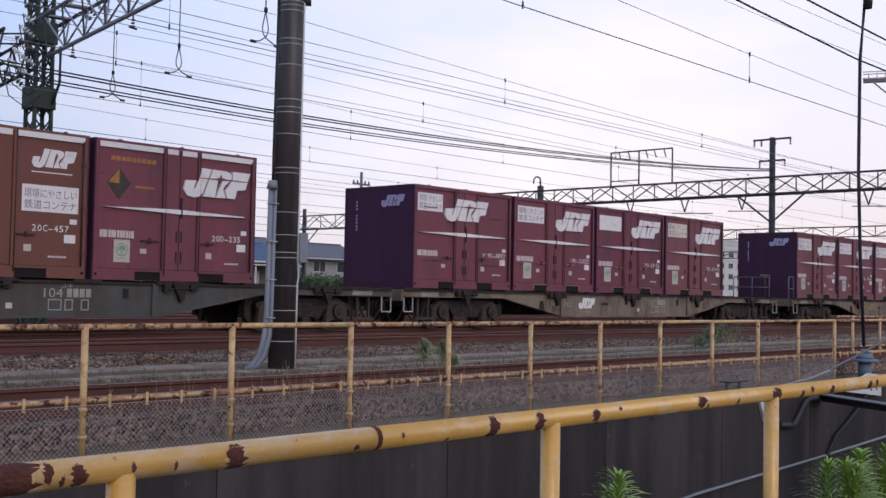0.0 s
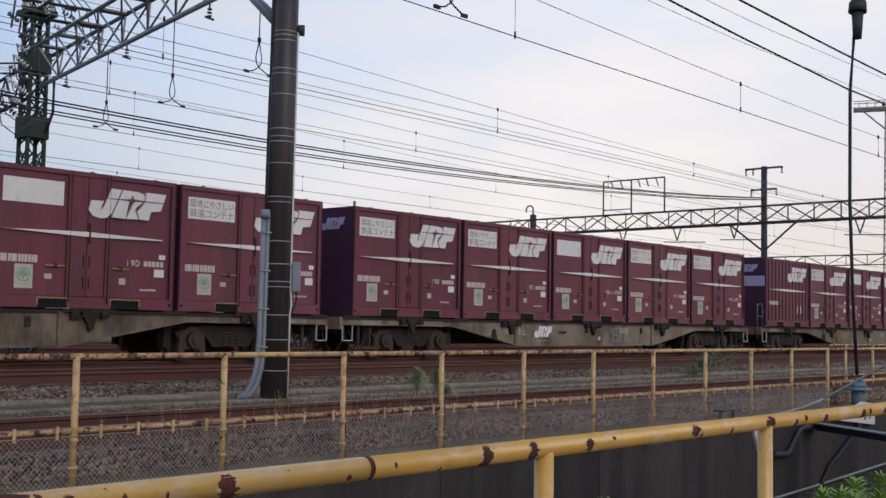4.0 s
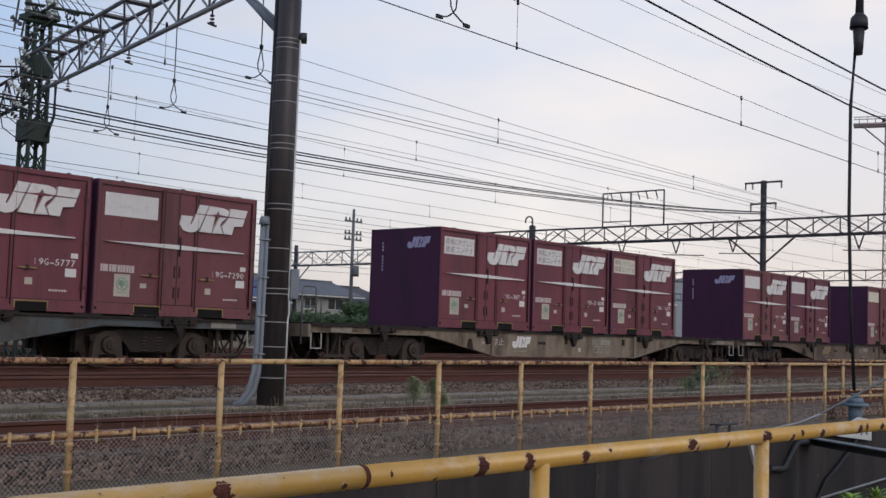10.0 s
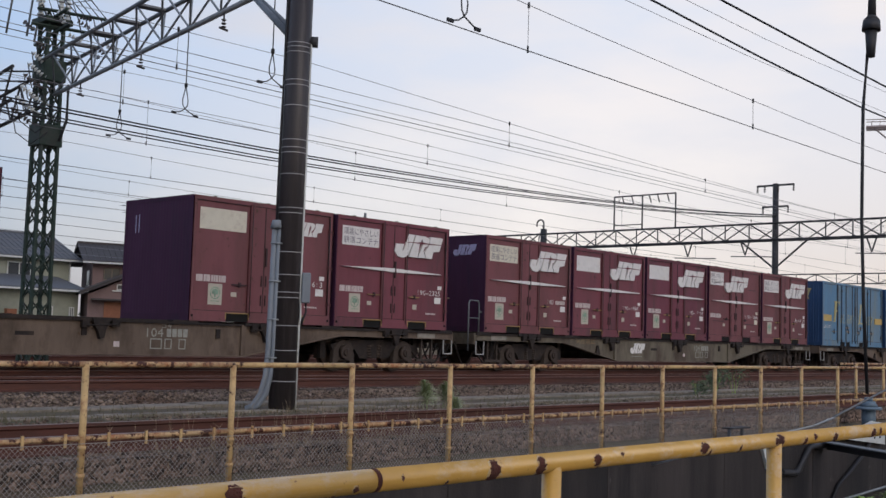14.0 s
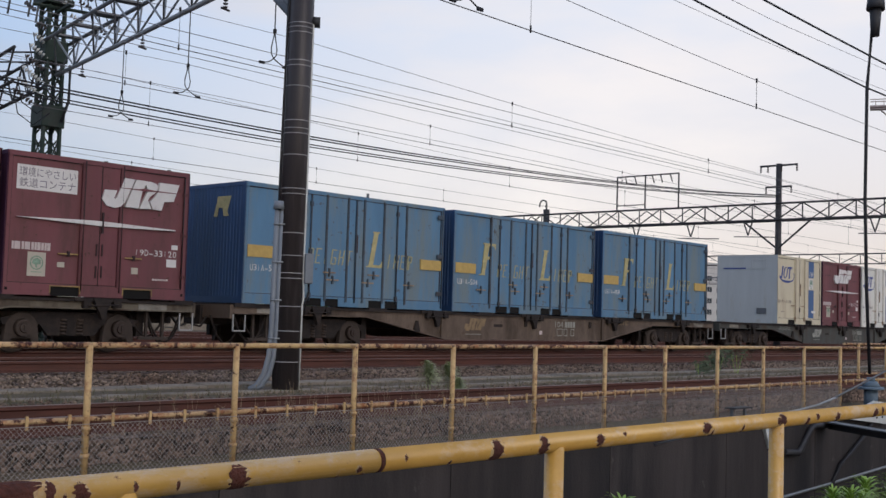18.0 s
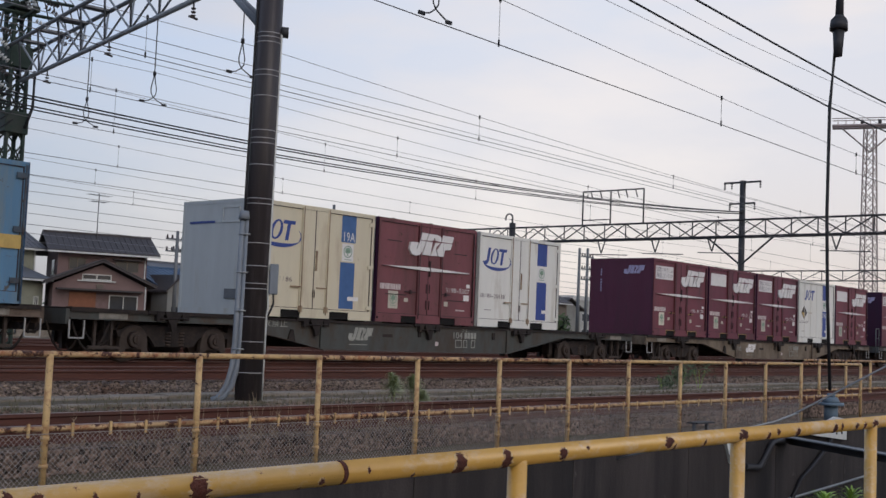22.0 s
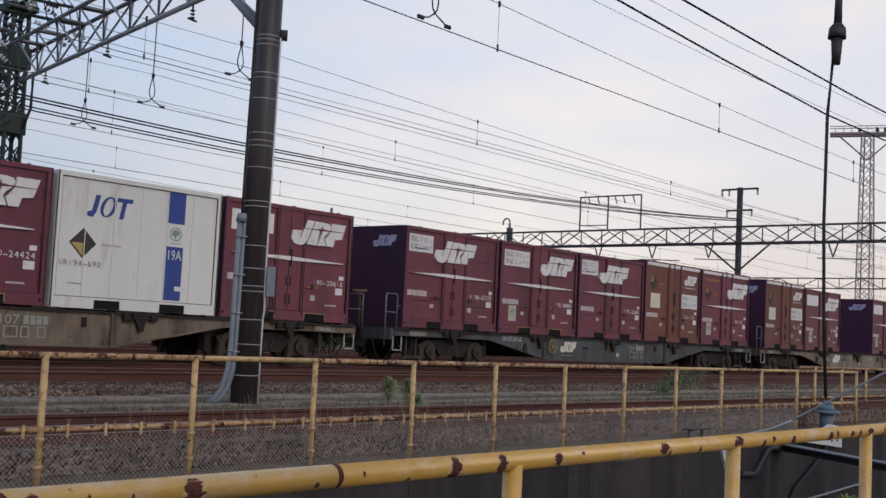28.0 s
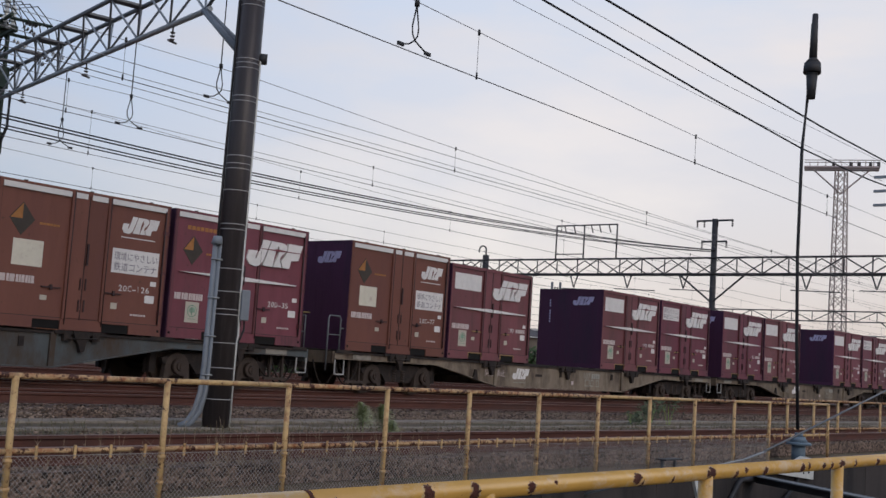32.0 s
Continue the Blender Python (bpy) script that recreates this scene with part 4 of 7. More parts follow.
def wires():
    """Contact wires, messengers with droppers, and feeders, all along the tracks."""
    far = (60.9, 104.0, 150.0, 196.0)

    def wire(name, label, y, zfun, r, m_, x0=-46.0, x1=196.0, step=3.5):
        t = thing(name, label, "wire", kind="")
        bm = bmesh.new()
        n = int((x1 - x0) / step)
        tube(bm, [(x0 + (x1 - x0) * i / n, y, zfun(x0 + (x1 - x0) * i / n)) for i in range(n + 1)], r, 5)
        part("strand", bm, m_, t)
        return t

    def sagged(z0, sag, gx):
        def f(x):
            for a, b in zip(gx, gx[1:]):
                if a <= x <= b:
                    u = (x - a) / (b - a)
                    return z0 - 4 * sag * u * (1 - u)
            return z0
        return f

    def level(z):
        return lambda x: z

    sets = ((9.6, 4.92, 5.83, 0.477, 0.008), (15.9, 0.88 + 0.275 * 15.9, 5.97, 0.42, 0.008), (19.66, 0.88 + 0.2265 * 19.66, 6.0, 0.38, 0.008),
            (23.4, 0.88 + 0.189 * 23.4, 0.88 + 0.234 * 23.4, 0.5, 0.008), (31.0, 0.88 + 0.1545 * 31, 6.43, 0.32, 0.010), (34.8, 0.88 + 0.134 * 34.8, 0.88 + 0.1515 * 34.8, 0.3, 0.010),
            (38.7, 0.88 + 0.118 * 38.7, 0.88 + 0.136 * 38.7, 0.3, 0.010))
    for y, zc, zm, sag, r in sets:
        f = sagged(zm, sag, (-46.0, line_at(y)) + far if y > 10 else (-83.0, -39.0, 5.0, 49.0, 93.0, 137.0, 181.0))
        c = wire("contact_wire", "dull copper contact wire above a track", y, level(zc), r, M_wire)
        wire("messenger_wire", "thin sagging messenger wire above a track", y, f, r * 0.7, M_wirepale if y < 10 else M_wire)
        x = -44.0 + (y * 7) % 5 if y > 10 else 12.19 - 6.74 * 8
        while x < 150:
            bm = one(rod, (x, y, zc), (x, y, f(x)), 0.0045, 4)
            rod(bm, (x, y, zc - 0.03), (x, y, zc + 0.07), 0.015, 5)
            rod(bm, (x, y, f(x) - 0.04), (x, y, f(x) + 0.04), 0.020, 6)
            part("dropper", bm, M_cable, c)
            x += 6.74 if y < 10 else 8.9 if y < 20 else 6.9
    for y, rt, sag, r in ((15.9, 0.2935, 0.05, 0.007), (15.9, 0.2805, 0.03, 0.006), (15.9, 0.2685, 0.02, 0.006), (19.66, 0.2325, 0.02, 0.006),
                          (44.0, 0.107, 0.3, 0.012), (46.0, 0.098, 0.3, 0.012), (50.0, 0.088, 0.3, 0.014), (52.0, 0.080, 0.35, 0.014), (55.0, 0.072, 0.3, 0.014), (42.0, 0.127, 0.3, 0.011)):
        wire("feeder_cable" if r > 0.015 else "line_wire", "black feeder cable hung along the tracks" if r > 0.015 else "thin line wire along the tracks", y,
             sagged(0.88 + rt * y + sag * 0.5, sag, (-46.0, 16.0) + far), r, M_cable if r > 0.015 else M_wirepale)
    # thick feeders, slack between the near mast and the far one
    for k, (low, r) in enumerate(((0.0, 0.022), (-0.07, 0.022), (-0.235, 0.019), (-0.305, 0.019))):
        t = thing("feeder_cable", "black feeder cable slung between the masts", "wire")
        pts = []
        for i in range(46):
            x = -30 + 91.0 * i / 45
            u = max(0.0, (x - 20.0) / 41.0)
            y = 26.0 + 0.05 * k + 3.35 * u ** 1.6
            z = 0.88 + (0.2071 + 0.0225 * (x / 26.0 - 0.87) ** 2) * 26.0 if x < 20 else 6.27 + 2.33 * u ** 1.72
            pts.append((x, y, z + low * (1 - 0.6 * u)))
        bm = bmesh.new()
        tube(bm, pts, r, 5)
        part("strand", bm, M_cable, t)
    for y, pts, r in ((11.2, ((-4, 8.4), (6, 7.85), (12, 7.58), (18.04, 7.365), (22.26, 7.20), (27.9, 7.055), (33, 7.1), (40, 7.4)), 0.021), (10.2, ((-4, 8.0), (6, 7.66), (12, 7.50), (18.86, 7.394), (23, 7.32), (27.45, 7.267), (33, 7.3), (40, 7.4)), 0.021),
                      (13.0, ((-4, 8.5), (18, 8.17), (26, 8.1), (40, 8.3)), 0.006), (12.2, ((-4, 8.6), (20, 8.3), (25, 8.25), (40, 8.5)), 0.006)):
        t = thing("overhead_cable", "black overhead cable strung close above the fence" if r > 0.01 else "thin overhead wire above the fence", "cable")
        bm = bmesh.new()
        n = 40
        xs, zs = [p[0] for p in pts], [p[1] for p in pts]
        tube(bm, [(-4 + 44 * i / n, y, float(np.interp(-4 + 44 * i / n, xs, zs))) for i in range(n + 1)], r, 6)
        part("strand", bm, M_cable if r > 0.01 else M_wirepale, t)
    for x in (-4, 40):
        t = thing("utility_pole", "grey concrete utility pole with a cross arm", "pole")
        part("shaft", one(rod, (x, 11.6, -0.5), (x, 11.6, 9.2), 0.16, 14, r2=0.11), M_conc, t)
        for z in (4.85, 5.55):
            part("wire_arm", one(box, x - 0.04, x + 0.04, 9.5, 11.6, z, z + 0.075), M_galv, t)
        for z in (7.4, 7.9, 8.4):
            part("cross_arm", one(box, x - 0.05, x + 0.05, 9.9, 13.3, z, z + 0.09), M_galv, t)


wires()


def guy_strand():
    g = thing("guy_rod", "black anchoring rod with a strain insulator and blue-grey footing cap", "guy")
    y = 8.9
    closer = Matrix.Translation(EYE) @ Matrix.Scale(0.9157, 4) @ Matrix.Translation(-EYE)
    pts = [(2.548 * y, y, 0.88 + 0.86 * y), (2.534 * y, y, 0.88 + 0.70 * y), (2.506 * y, y, 0.88 + 0.55 * y), (2.50 * y, y, 0.88 + 0.3 * y), (2.512 * y, y, 0.88 + 0.1 * y), (2.534 * y, y, 0.88 - 0.095 * y)]
    bm = one(tube, pts, 0.036, 8)
    bm.transform(closer)
    part("rod", bm, M_cable, g)
    bm = bmesh.new()
    rod(bm, (22.44, 8.8, 6.86), (22.46, 8.8, 7.41), 0.085, 12, r2=0.12)
    rod(bm, (22.46, 8.8, 7.41), (22.48, 8.8, 7.62), 0.185, 12, r2=0.17)
    rod(bm, (22.48, 8.8, 7.62), (22.49, 8.8, 7.72), 0.17, 12, r2=0.09)
    rod(bm, (22.49, 8.8, 7.72), (22.55, 8.8, 8.70), 0.085, 12, r2=0.06)
    bm.transform(closer)
    part("strain_insulator", bm, M_gantry, g)
    x, y = 20.72, 8.15
    bm = bmesh.new()
    rod(bm, (x, y, -0.51), (x, y, -0.15), 0.125, 16)
    rod(bm, (x, y, -0.18), (x, y, -0.13), 0.24, 18, r2=0.22)
    rod(bm, (x, y, -0.13), (x, y, -0.03), 0.17, 16, r2=0.11)
    rod(bm, (x, y, -0.03), (x, y, 0.04), 0.075, 12)
    part("footing_cap", bm, M_bluecap, g, "blue-grey metal footing cap")
    return g


guy_strand()


def pylon():
    x, y = 146.5, 53.0
    t = thing("transmission_tower", "pale red and grey lattice transmission tower far away", "tower")
    m_ = mat("faded_tower_paint", (0.34, 0.28, 0.27), 0.7, var=0.15)
    for sx in (-1, 1):
        for sy in (-1, 1):
            part("leg", one(rod, (x + sx * 1.0, y + sy * 1.0, -0.5), (x + sx * 0.6, y + sy * 0.6, 30.0), 0.09, 5), m_, t)
    z = 0.0
    while z < 29:
        w, w2 = 1.0 - 0.4 * z / 30, 1.0 - 0.4 * (z + 1.6) / 30
        for a, b in (((-1, -1), (1, -1)), ((1, -1), (1, 1)), ((1, 1), (-1, 1)), ((-1, 1), (-1, -1))):
            part("brace", one(rod, (x + a[0] * w, y + a[1] * w, z), (x + b[0] * w2, y + b[1] * w2, z + 1.6), 0.045, 4), m_, t)
            part("brace", one(rod, (x + b[0] * w, y + b[1] * w, z), (x + a[0] * w2, y + a[1] * w2, z + 1.6), 0.045, 4), m_, t)
        z += 1.65
    d = Vector((0.36, -0.93, 0))
    for o in (-0.8, 0.8):
        c = Vector((x, y, 30.0)) + Vector((0.94, 0.35, 0)) * o
        part("cross_arm", one(rod, c - d * 4.7, c + d * 4.7, 0.22, 5), m_, t)
        part("arm_rail", one(rod, c - d * 4.7 + Vector((0, 0, 1)), c + d * 4.7 + Vector((0, 0, 1)), 0.06, 5), m_, t)
    for k in range(-4, 5):
        part("arm_post", one(rod, Vector((x, y, 30)) + d * k, Vector((x, y, 31)) + d * k, 0.05, 4), m_, t)
    for s in (-1, 1):
        part("arm_brace", one(rod, Vector((x, y, 26.6)), Vector((x, y, 29.9)) + d * 3.6 * s, 0.1, 4), m_, t)
    for k in (-1.0, 1.2, 2.2, 3.6, 4.6):
        part("insulator", one(rod, Vector((x, y, 30.2)) + d * k, Vector((x, y, 30.9)) + d * k, 0.22, 6), M_insul, t)
    return t


pylon()

# ---- the train ----
CL, CW, SLOT = 3.715, 2.41, 3.826
SIDE_Y = TRAIN_Y - CW / 2
DECK = 1.064
WAGON = 20.4
MOVERS = []      # (thing, place at rest)
WHEELS = []


EM_J = ((.27, 1), (.405, .99), (.285, .20), (.226, .045), (.16, 0), (.055, .05), (0, .25), (.03, .555), (.183, .57), (.148, .31), (.168, .29), (.222, .60))
EM_R = ((.425, .99), (.62, .98), (.69, .93), (.715, .83), (.70, .72), (.662, .60), (.605, .48), (.585, .36), (.632, .08), (.478, .06), (.535, .40), (.578, .68), (.55, .86), (.505, .62), (.462, .06), (.292, .07))
EM_F = ((.735, .99), (1.0, .985), (.93, .41), (.80, .365), (.77, .07), (.65, .08), (.615, .32), (.675, .50), (.722, .70))


def emblem(bm, x, z, w, h, y0, y1):
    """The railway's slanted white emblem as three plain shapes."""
    for poly in (EM_J, EM_R, EM_F):
        slab_xz(bm, [(x + w * u, z + h * v) for u, v in poly], y0, y1)


def emblem_slit(x, z, w, h, y0, y1):
    bm = bmesh.new()
    slab_xz(bm, [(x + w * u, z + h * v) for u, v in ((.23, .655), (.45, .65), (.55, .635), (.66, .66), (.985, .675), (.985, .695), (.66, .705), (.55, .735), (.45, .69), (.23, .675))], y0, y1)
    return bm


def plate(x0, x1, z0, z1, y=-0.004, t=0.004):
    return one(box, x0, x1, y, y + t, z0, z1)


def bars(x, z, widths, h, y=-0.005):
    bm = bmesh.new()
    for w in widths:
        box(bm, x, x + w * 0.8, y, y + 0.004, z, z + h)
        x += w
    return bm


def cells(bm, xs, zs, keep, y0, y1):
    """One connected plate in x, z made of the grid cells for which keep(i, j) is true."""
    v = {}

    def at(i, j, k):
        if (i, j, k) not in v:
            v[i, j, k] = bm.verts.new((xs[i], (y0, y1)[k], zs[j]))
        return v[i, j, k]

    n, m = len(xs) - 1, len(zs) - 1
    on = {(i, j) for i in range(n) for j in range(m) if keep(i, j)}
    for i, j in on:
        bm.faces.new([at(i, j, 0), at(i + 1, j, 0), at(i + 1, j + 1, 0), at(i, j + 1, 0)])
        bm.faces.new([at(i, j + 1, 1), at(i + 1, j + 1, 1), at(i + 1, j, 1), at(i, j, 1)])
        for di, dj, a, b in ((-1, 0, (i, j + 1), (i, j)), (1, 0, (i + 1, j), (i + 1, j + 1)), (0, -1, (i, j), (i + 1, j)), (0, 1, (i + 1, j + 1), (i, j + 1))):
            if (i + di, j + dj) not in on:
                bm.faces.new([at(*a, 0), at(*a, 1), at(*b, 1), at(*b, 0)])


def side_frame(length, height, pockets, post=0.09, top=0.085, sill=0.205):
    """Corner posts, top rail and sill of one long side, with openings for forks."""
    xs = sorted({0, post, length - post, length, *[p for ab in pockets for p in ab]})
    zs = [0, 0.06, 0.165, sill, height - top, height]
    bm = bmesh.new()

    def keep(i, j):
        x = (xs[i] + xs[i + 1]) / 2
        if j in (1, 0) and any(a < x < b for a, b in pockets):
            return j == 0 and False
        return j in (0, 1, 2, 4) or i in (0, len(xs) - 2)

    cells(bm, xs, zs, keep, 0, 0.055)
    return bm


def corrugated(height, x0, x1, deep, n=22, z0=0.12):
    """End wall as one pressed sheet."""
    bm = bmesh.new()
    poly, back = [], x1
    for i in range(n):
        y = 0.07 + (CW - 0.14) * i / n
        d = (CW - 0.14) / n
        poly += [(y, x0), (y + 0.35 * d, x0), (y + 0.5 * d, x0 + deep), (y + 0.85 * d, x0 + deep)]
    poly += [(CW - 0.07, x0), (CW - 0.07, back), (0.07, back)]
    A = [bm.verts.new((x, y, z0)) for y, x in poly]
    B = [bm.verts.new((x, y, height - 0.07)) for y, x in poly]
    bm.faces.new(A)
    bm.faces.new(B[::-1])
    for i in range(len(poly)):
        bm.faces.new((A[i], A[(i + 1) % len(poly)], B[(i + 1) % len(poly)], B[i]))
    return bm


def end_frame(height, x0, x1):
    bm = bmesh.new()
    ys, zs = [0, 0.075, CW - 0.075, CW], [0, 0.13, height - 0.08, height]
    cells(bm, ys, zs, lambda i, j: i != 1 or j != 1, x0, x1)
    bm.transform(Matrix(((0, 1, 0, 0), (1, 0, 0, 0), (0, 0, 1, 0), (0, 0, 0, 1))))
    return bm


POCKETS = ((0.90, 1.46), (2.35, 2.95))


def common(c, height, side, end, length=CL, pockets=POCKETS, edges=True, deep=0.002):
    part("body", one(box, 0.03, length - 0.03, 0.03, CW - 0.03, 0.06, height - 0.012), side, c, bevel=0.008)
    part("side_frame", side_frame(length, height, pockets), side, c)
    part("side_frame", side_frame(length, height, pockets), side, c, at=Matrix.Translation((0, CW - 0.055, 0)))
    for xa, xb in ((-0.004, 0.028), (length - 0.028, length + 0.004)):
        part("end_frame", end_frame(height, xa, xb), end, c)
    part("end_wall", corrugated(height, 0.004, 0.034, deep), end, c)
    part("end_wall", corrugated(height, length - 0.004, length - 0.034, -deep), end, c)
    # dark strip inside the frame paints the recessed panel's shadow line
    bm = bmesh.new()
    cells(bm, [0.09, 0.106, length - 0.106, length - 0.09], [0.205, 0.217, height - 0.101, height - 0.085], lambda i, j: i != 1 or j != 1, 0.018, 0.034)
    part("panel_seam", bm, M_rod, c)
    for a, b in pockets:
        # flat black sheet paints the pocket's inner shade
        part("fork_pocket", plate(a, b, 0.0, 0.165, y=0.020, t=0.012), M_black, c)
        if edges:
            bm = bmesh.new()
            cells(bm, [a - 0.02, a, b, b + 0.02], [0.05, 0.165, 0.185], lambda i, j: j == 1 or i != 1, -0.006, 0.0)
            part("pocket_edge", bm, M_pocket, c, "worn yellow edge of the fork pocket")


def end_mark(c, height):
    """Emblem and writing on the end wall that leads."""
    bm = bmesh.new()
    emblem(bm, 0.0, 0.0, 0.80, 0.29, -0.003, 0.003)
    part("end_emblem", bm, M_lilac, c, "pale slanted emblem", at=Matrix.Translation((-0.002, 1.12, height * 0.79)) @ Matrix.Rotation(radians(-90), 4, "Z"))
    bm = bmesh.new()
    for i in range(9):
        if i != 3:
            box(bm, 0, 0.045, -0.002, 0.002, -0.085 * i, -0.085 * i + 0.055)
    part("end_number_bar", bm, M_lilac, c, at=Matrix.Translation((-0.002, 2.0, height * 0.84)) @ Matrix.Rotation(radians(-90), 4, "Z"))


def doors(c, height, x0, xm, x1, material, lock=True):
    for a, b in ((x0 + 0.03, xm - 0.007), (xm + 0.007, x1 - 0.03)):
        d = part("door", one(box, a, b, 0.006, 0.036, 0.215, height - 0.095), material, c, bevel=0.006)
        xr = b - 0.05 if a < xm - 0.1 else a + 0.05
        for z in (0.35, 0.75):
            part("hinge", one(box, xr - 0.012, xr + 0.012, -0.014, 0.01, z, z + 0.22), M_rod, d)
    for x in (x0, x1):
        p = part("door_post", one(box, x - 0.026, x + 0.026, -0.022, 0.034, 0.19, height - 0.06), M_rodred if material is not M_brown else material, c, bevel=0.006)
        part("locking_rod", one(rod, (x + 0.034, -0.018, 0.1), (x + 0.034, -0.018, height - 0.03), 0.010, 6), M_rod, p)
    part("door_gap", one(box, xm - 0.007, xm + 0.007, 0.002, 0.03, 0.2, height - 0.09), M_rod, c)
    if lock:
        part("lock_bar", one(box, xm + 0.02, xm + 0.055, -0.03, 0.006, height * 0.47, height * 0.625), M_rod, c)


def roof_edge(c, height, length=CL, mat_=None):
    for i in range(3):
        x = 0.5 + i * (length - 1.0) / 2
        part("roof_clip", one(box, x, x + 0.05, -0.01, 0.05, height, height + 0.018), M_rod, c)


def round_mark(parent, x, z, r, y):
    """A printed ring with a leafy blot inside and a line of print below."""
    bm = bmesh.new()
    n = 20
    o = [(x + r * math.cos(6.2832 * i / n), z + r * math.sin(6.2832 * i / n)) for i in range(n)]
    q = [(x + 0.84 * r * math.cos(6.2832 * i / n), z + 0.84 * r * math.sin(6.2832 * i / n)) for i in range(n)]
    for i in range(n):
        k = (i + 1) % n
        slab_xz(bm, [o[i], o[k], q[k], q[i]], y - 0.004, y - 0.001)
    slab_xz(bm, [(x + r * u, z + r * v) for u, v in ((-.70, -.1), (-.2, -.3), (-.1, -.7), (.12, -.7), (.1, -.25), (.62, -.2), (.6, .4), (.1, .72), (-.5, .5))], y - 0.0035, y - 0.001)
    part("round_emblem", bm, M_green, parent)
    part("print_line", plate(x - 0.8 * r, x + 0.8 * r, z - 1.35 * r, z - 1.24 * r, y - 0.003), M_green, parent)


def std_container(kind, tone=None):
    """Twelve-foot railway container. kind: std, plain, maroonend, creamtext, ctr, top, topbrown, rib, jr."""
    tall = kind in ("top", "topbrown")
    H = 2.60 if tall else 2.484
    tone = {"topbrown": M_brown, "jr": M_jrred, "smallmark": M_redfaded}.get(kind, tone or M_red)
    c = thing("freight_container", "", "container", group="containers on the train")
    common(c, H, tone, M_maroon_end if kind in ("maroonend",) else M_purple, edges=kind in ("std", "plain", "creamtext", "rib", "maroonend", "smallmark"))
    roof_edge(c, H)
    y = 0.026
    if kind == "rib":
        for i in range(12):
            x = 0.20 + i * 0.287
            # dark strip between ribs, groove shade put into the colour
            part("side_groove", one(box, x, x + 0.035, 0.026, 0.034, 0.22, H - 0.12), M_rod, c)
            part("side_rib", one(box, x + 0.06, x + 0.262, 0.002, 0.034, 0.205, H - 0.09), tone, c, bevel=0.006)
        y = -0.002
    else:
        doors(c, H, *((1.44, 1.82, 2.22) if not tall else (1.50, 1.86, 2.29)) if not kind.startswith("ctr") else (1.47, 1.85, 2.32), tone)
    for x0, x1 in ((1.01, 1.40), (2.36, 2.71)):
        h = part("lock_handle", one(box, x0, x1, -0.012, 0.008, 0.74, 0.762), M_pocket if kind in ("std", "plain", "maroonend", "creamtext") else M_rod, c)
        part("handle_hub", one(box, (x0 + x1) / 2 - 0.02, (x0 + x1) / 2 + 0.03, -0.02, 0.01, 0.71, 0.80), M_rod, h)
    for x, z, w, h in ((1.02, 0.51, 0.14, 0.09), (2.52, 0.46, 0.14, 0.12), (3.38, 0.97, 0.14, 0.09), (3.28, 0.63, 0.22, 0.15)):
        if kind != "rib":
            part("small_label", plate(x, x + w, z, z + h, y), M_pale if x < 3.2 else M_white if kind not in ("ctr", "jr") else M_cream, c)
    if kind in ("std", "plain", "maroonend", "creamtext", "ctr", "smallmark"):
        px0, px1, pz0, pz1 = (0.19, 1.34, 1.83, 2.26) if kind != "ctr" else (0.15, 1.04, 1.87, 2.30)
        p = part("text_panel", plate(px0, px1, pz0, pz1, y), M_cream if kind in ("creamtext", "smallmark") else M_white, c, "pale slogan panel" if kind not in ("plain", "smallmark") else "blank pale panel")
        if kind not in ("plain", "smallmark"):
            for row, body in ((0.245, "環境にやさしい"), (0.055, "鉄道コンテナ")):
                writing("slogan", body, 0.175, M_slogan, p, px0 + 0.04, y - 0.002, pz0 + row, width=px1 - px0 - 0.08)
    if kind == "smallmark":
        bm = bmesh.new()
        emblem(bm, 2.62, 1.88, 0.82, 0.33, y - 0.003, y + 0.004)
        part("emblem", bm, M_white, c, "small slanted white emblem")
    if kind not in ("jr", "topbrown", "smallmark"):
        lx, lz, lw, lh = {"ctr": (1.08, 1.655, 1.65, 0.575), "ctrbare": (1.09, 1.655, 1.66, 0.585), "rib": (1.80, 1.655, 1.69, 0.585), "top": (1.92, 1.655, 1.62, 0.60)}.get(kind, (1.815, 1.66, 1.65, 0.575))
        bm = bmesh.new()
        emblem(bm, lx, lz, lw, lh, -0.026 if kind == "ctr" else -0.004 if kind == "rib" else -0.026, 0.03)
        e = part("emblem", bm, M_white, c, "large slanted white emblem")
        part("emblem_slit", emblem_slit(lx, lz, lw, lh, -0.030 if kind != "rib" else -0.008, -0.020 if kind != "rib" else 0.0), tone, e)
        bm = bmesh.new()
        zc = 1.345
        slab_xz(bm, [(0.20, zc), (1.46, zc - 0.034), (1.85, zc - 0.045), (2.25, zc - 0.038), (3.42, zc - 0.014), (3.42, zc + 0.004), (2.25, zc + 0.034), (1.85, zc + 0.045), (1.46, zc + 0.040)], -0.025 if kind != "rib" else -0.004, 0.03)
        part("white_stripe", bm, M_white, c)
    if tall:
        for a, b in ((0.10, 1.46), (1.54, 1.80), (1.90, 2.24), (2.34, 3.62)):
            part("white_top_band", one(box, a, b, -0.007, 0.0, H - 0.15, H - 0.05), M_white, c)
        dz = 1.92 if kind == "topbrown" else 1.80
        bm = bmesh.new()
        slab_xz(bm, [(0.28, dz), (0.53, dz - 0.30), (0.78, dz), (0.53, dz + 0.30)], y - 0.003, y + 0.004)
        d = part("warning_diamond", bm, M_olive, c, "dark and orange diamond placard")
        bm = bmesh.new()
        slab_xz(bm, [(0.30, dz), (0.53, dz), (0.53, dz + 0.28)], y - 0.006, y - 0.003)
        part("diamond_field", bm, M_orange, d)
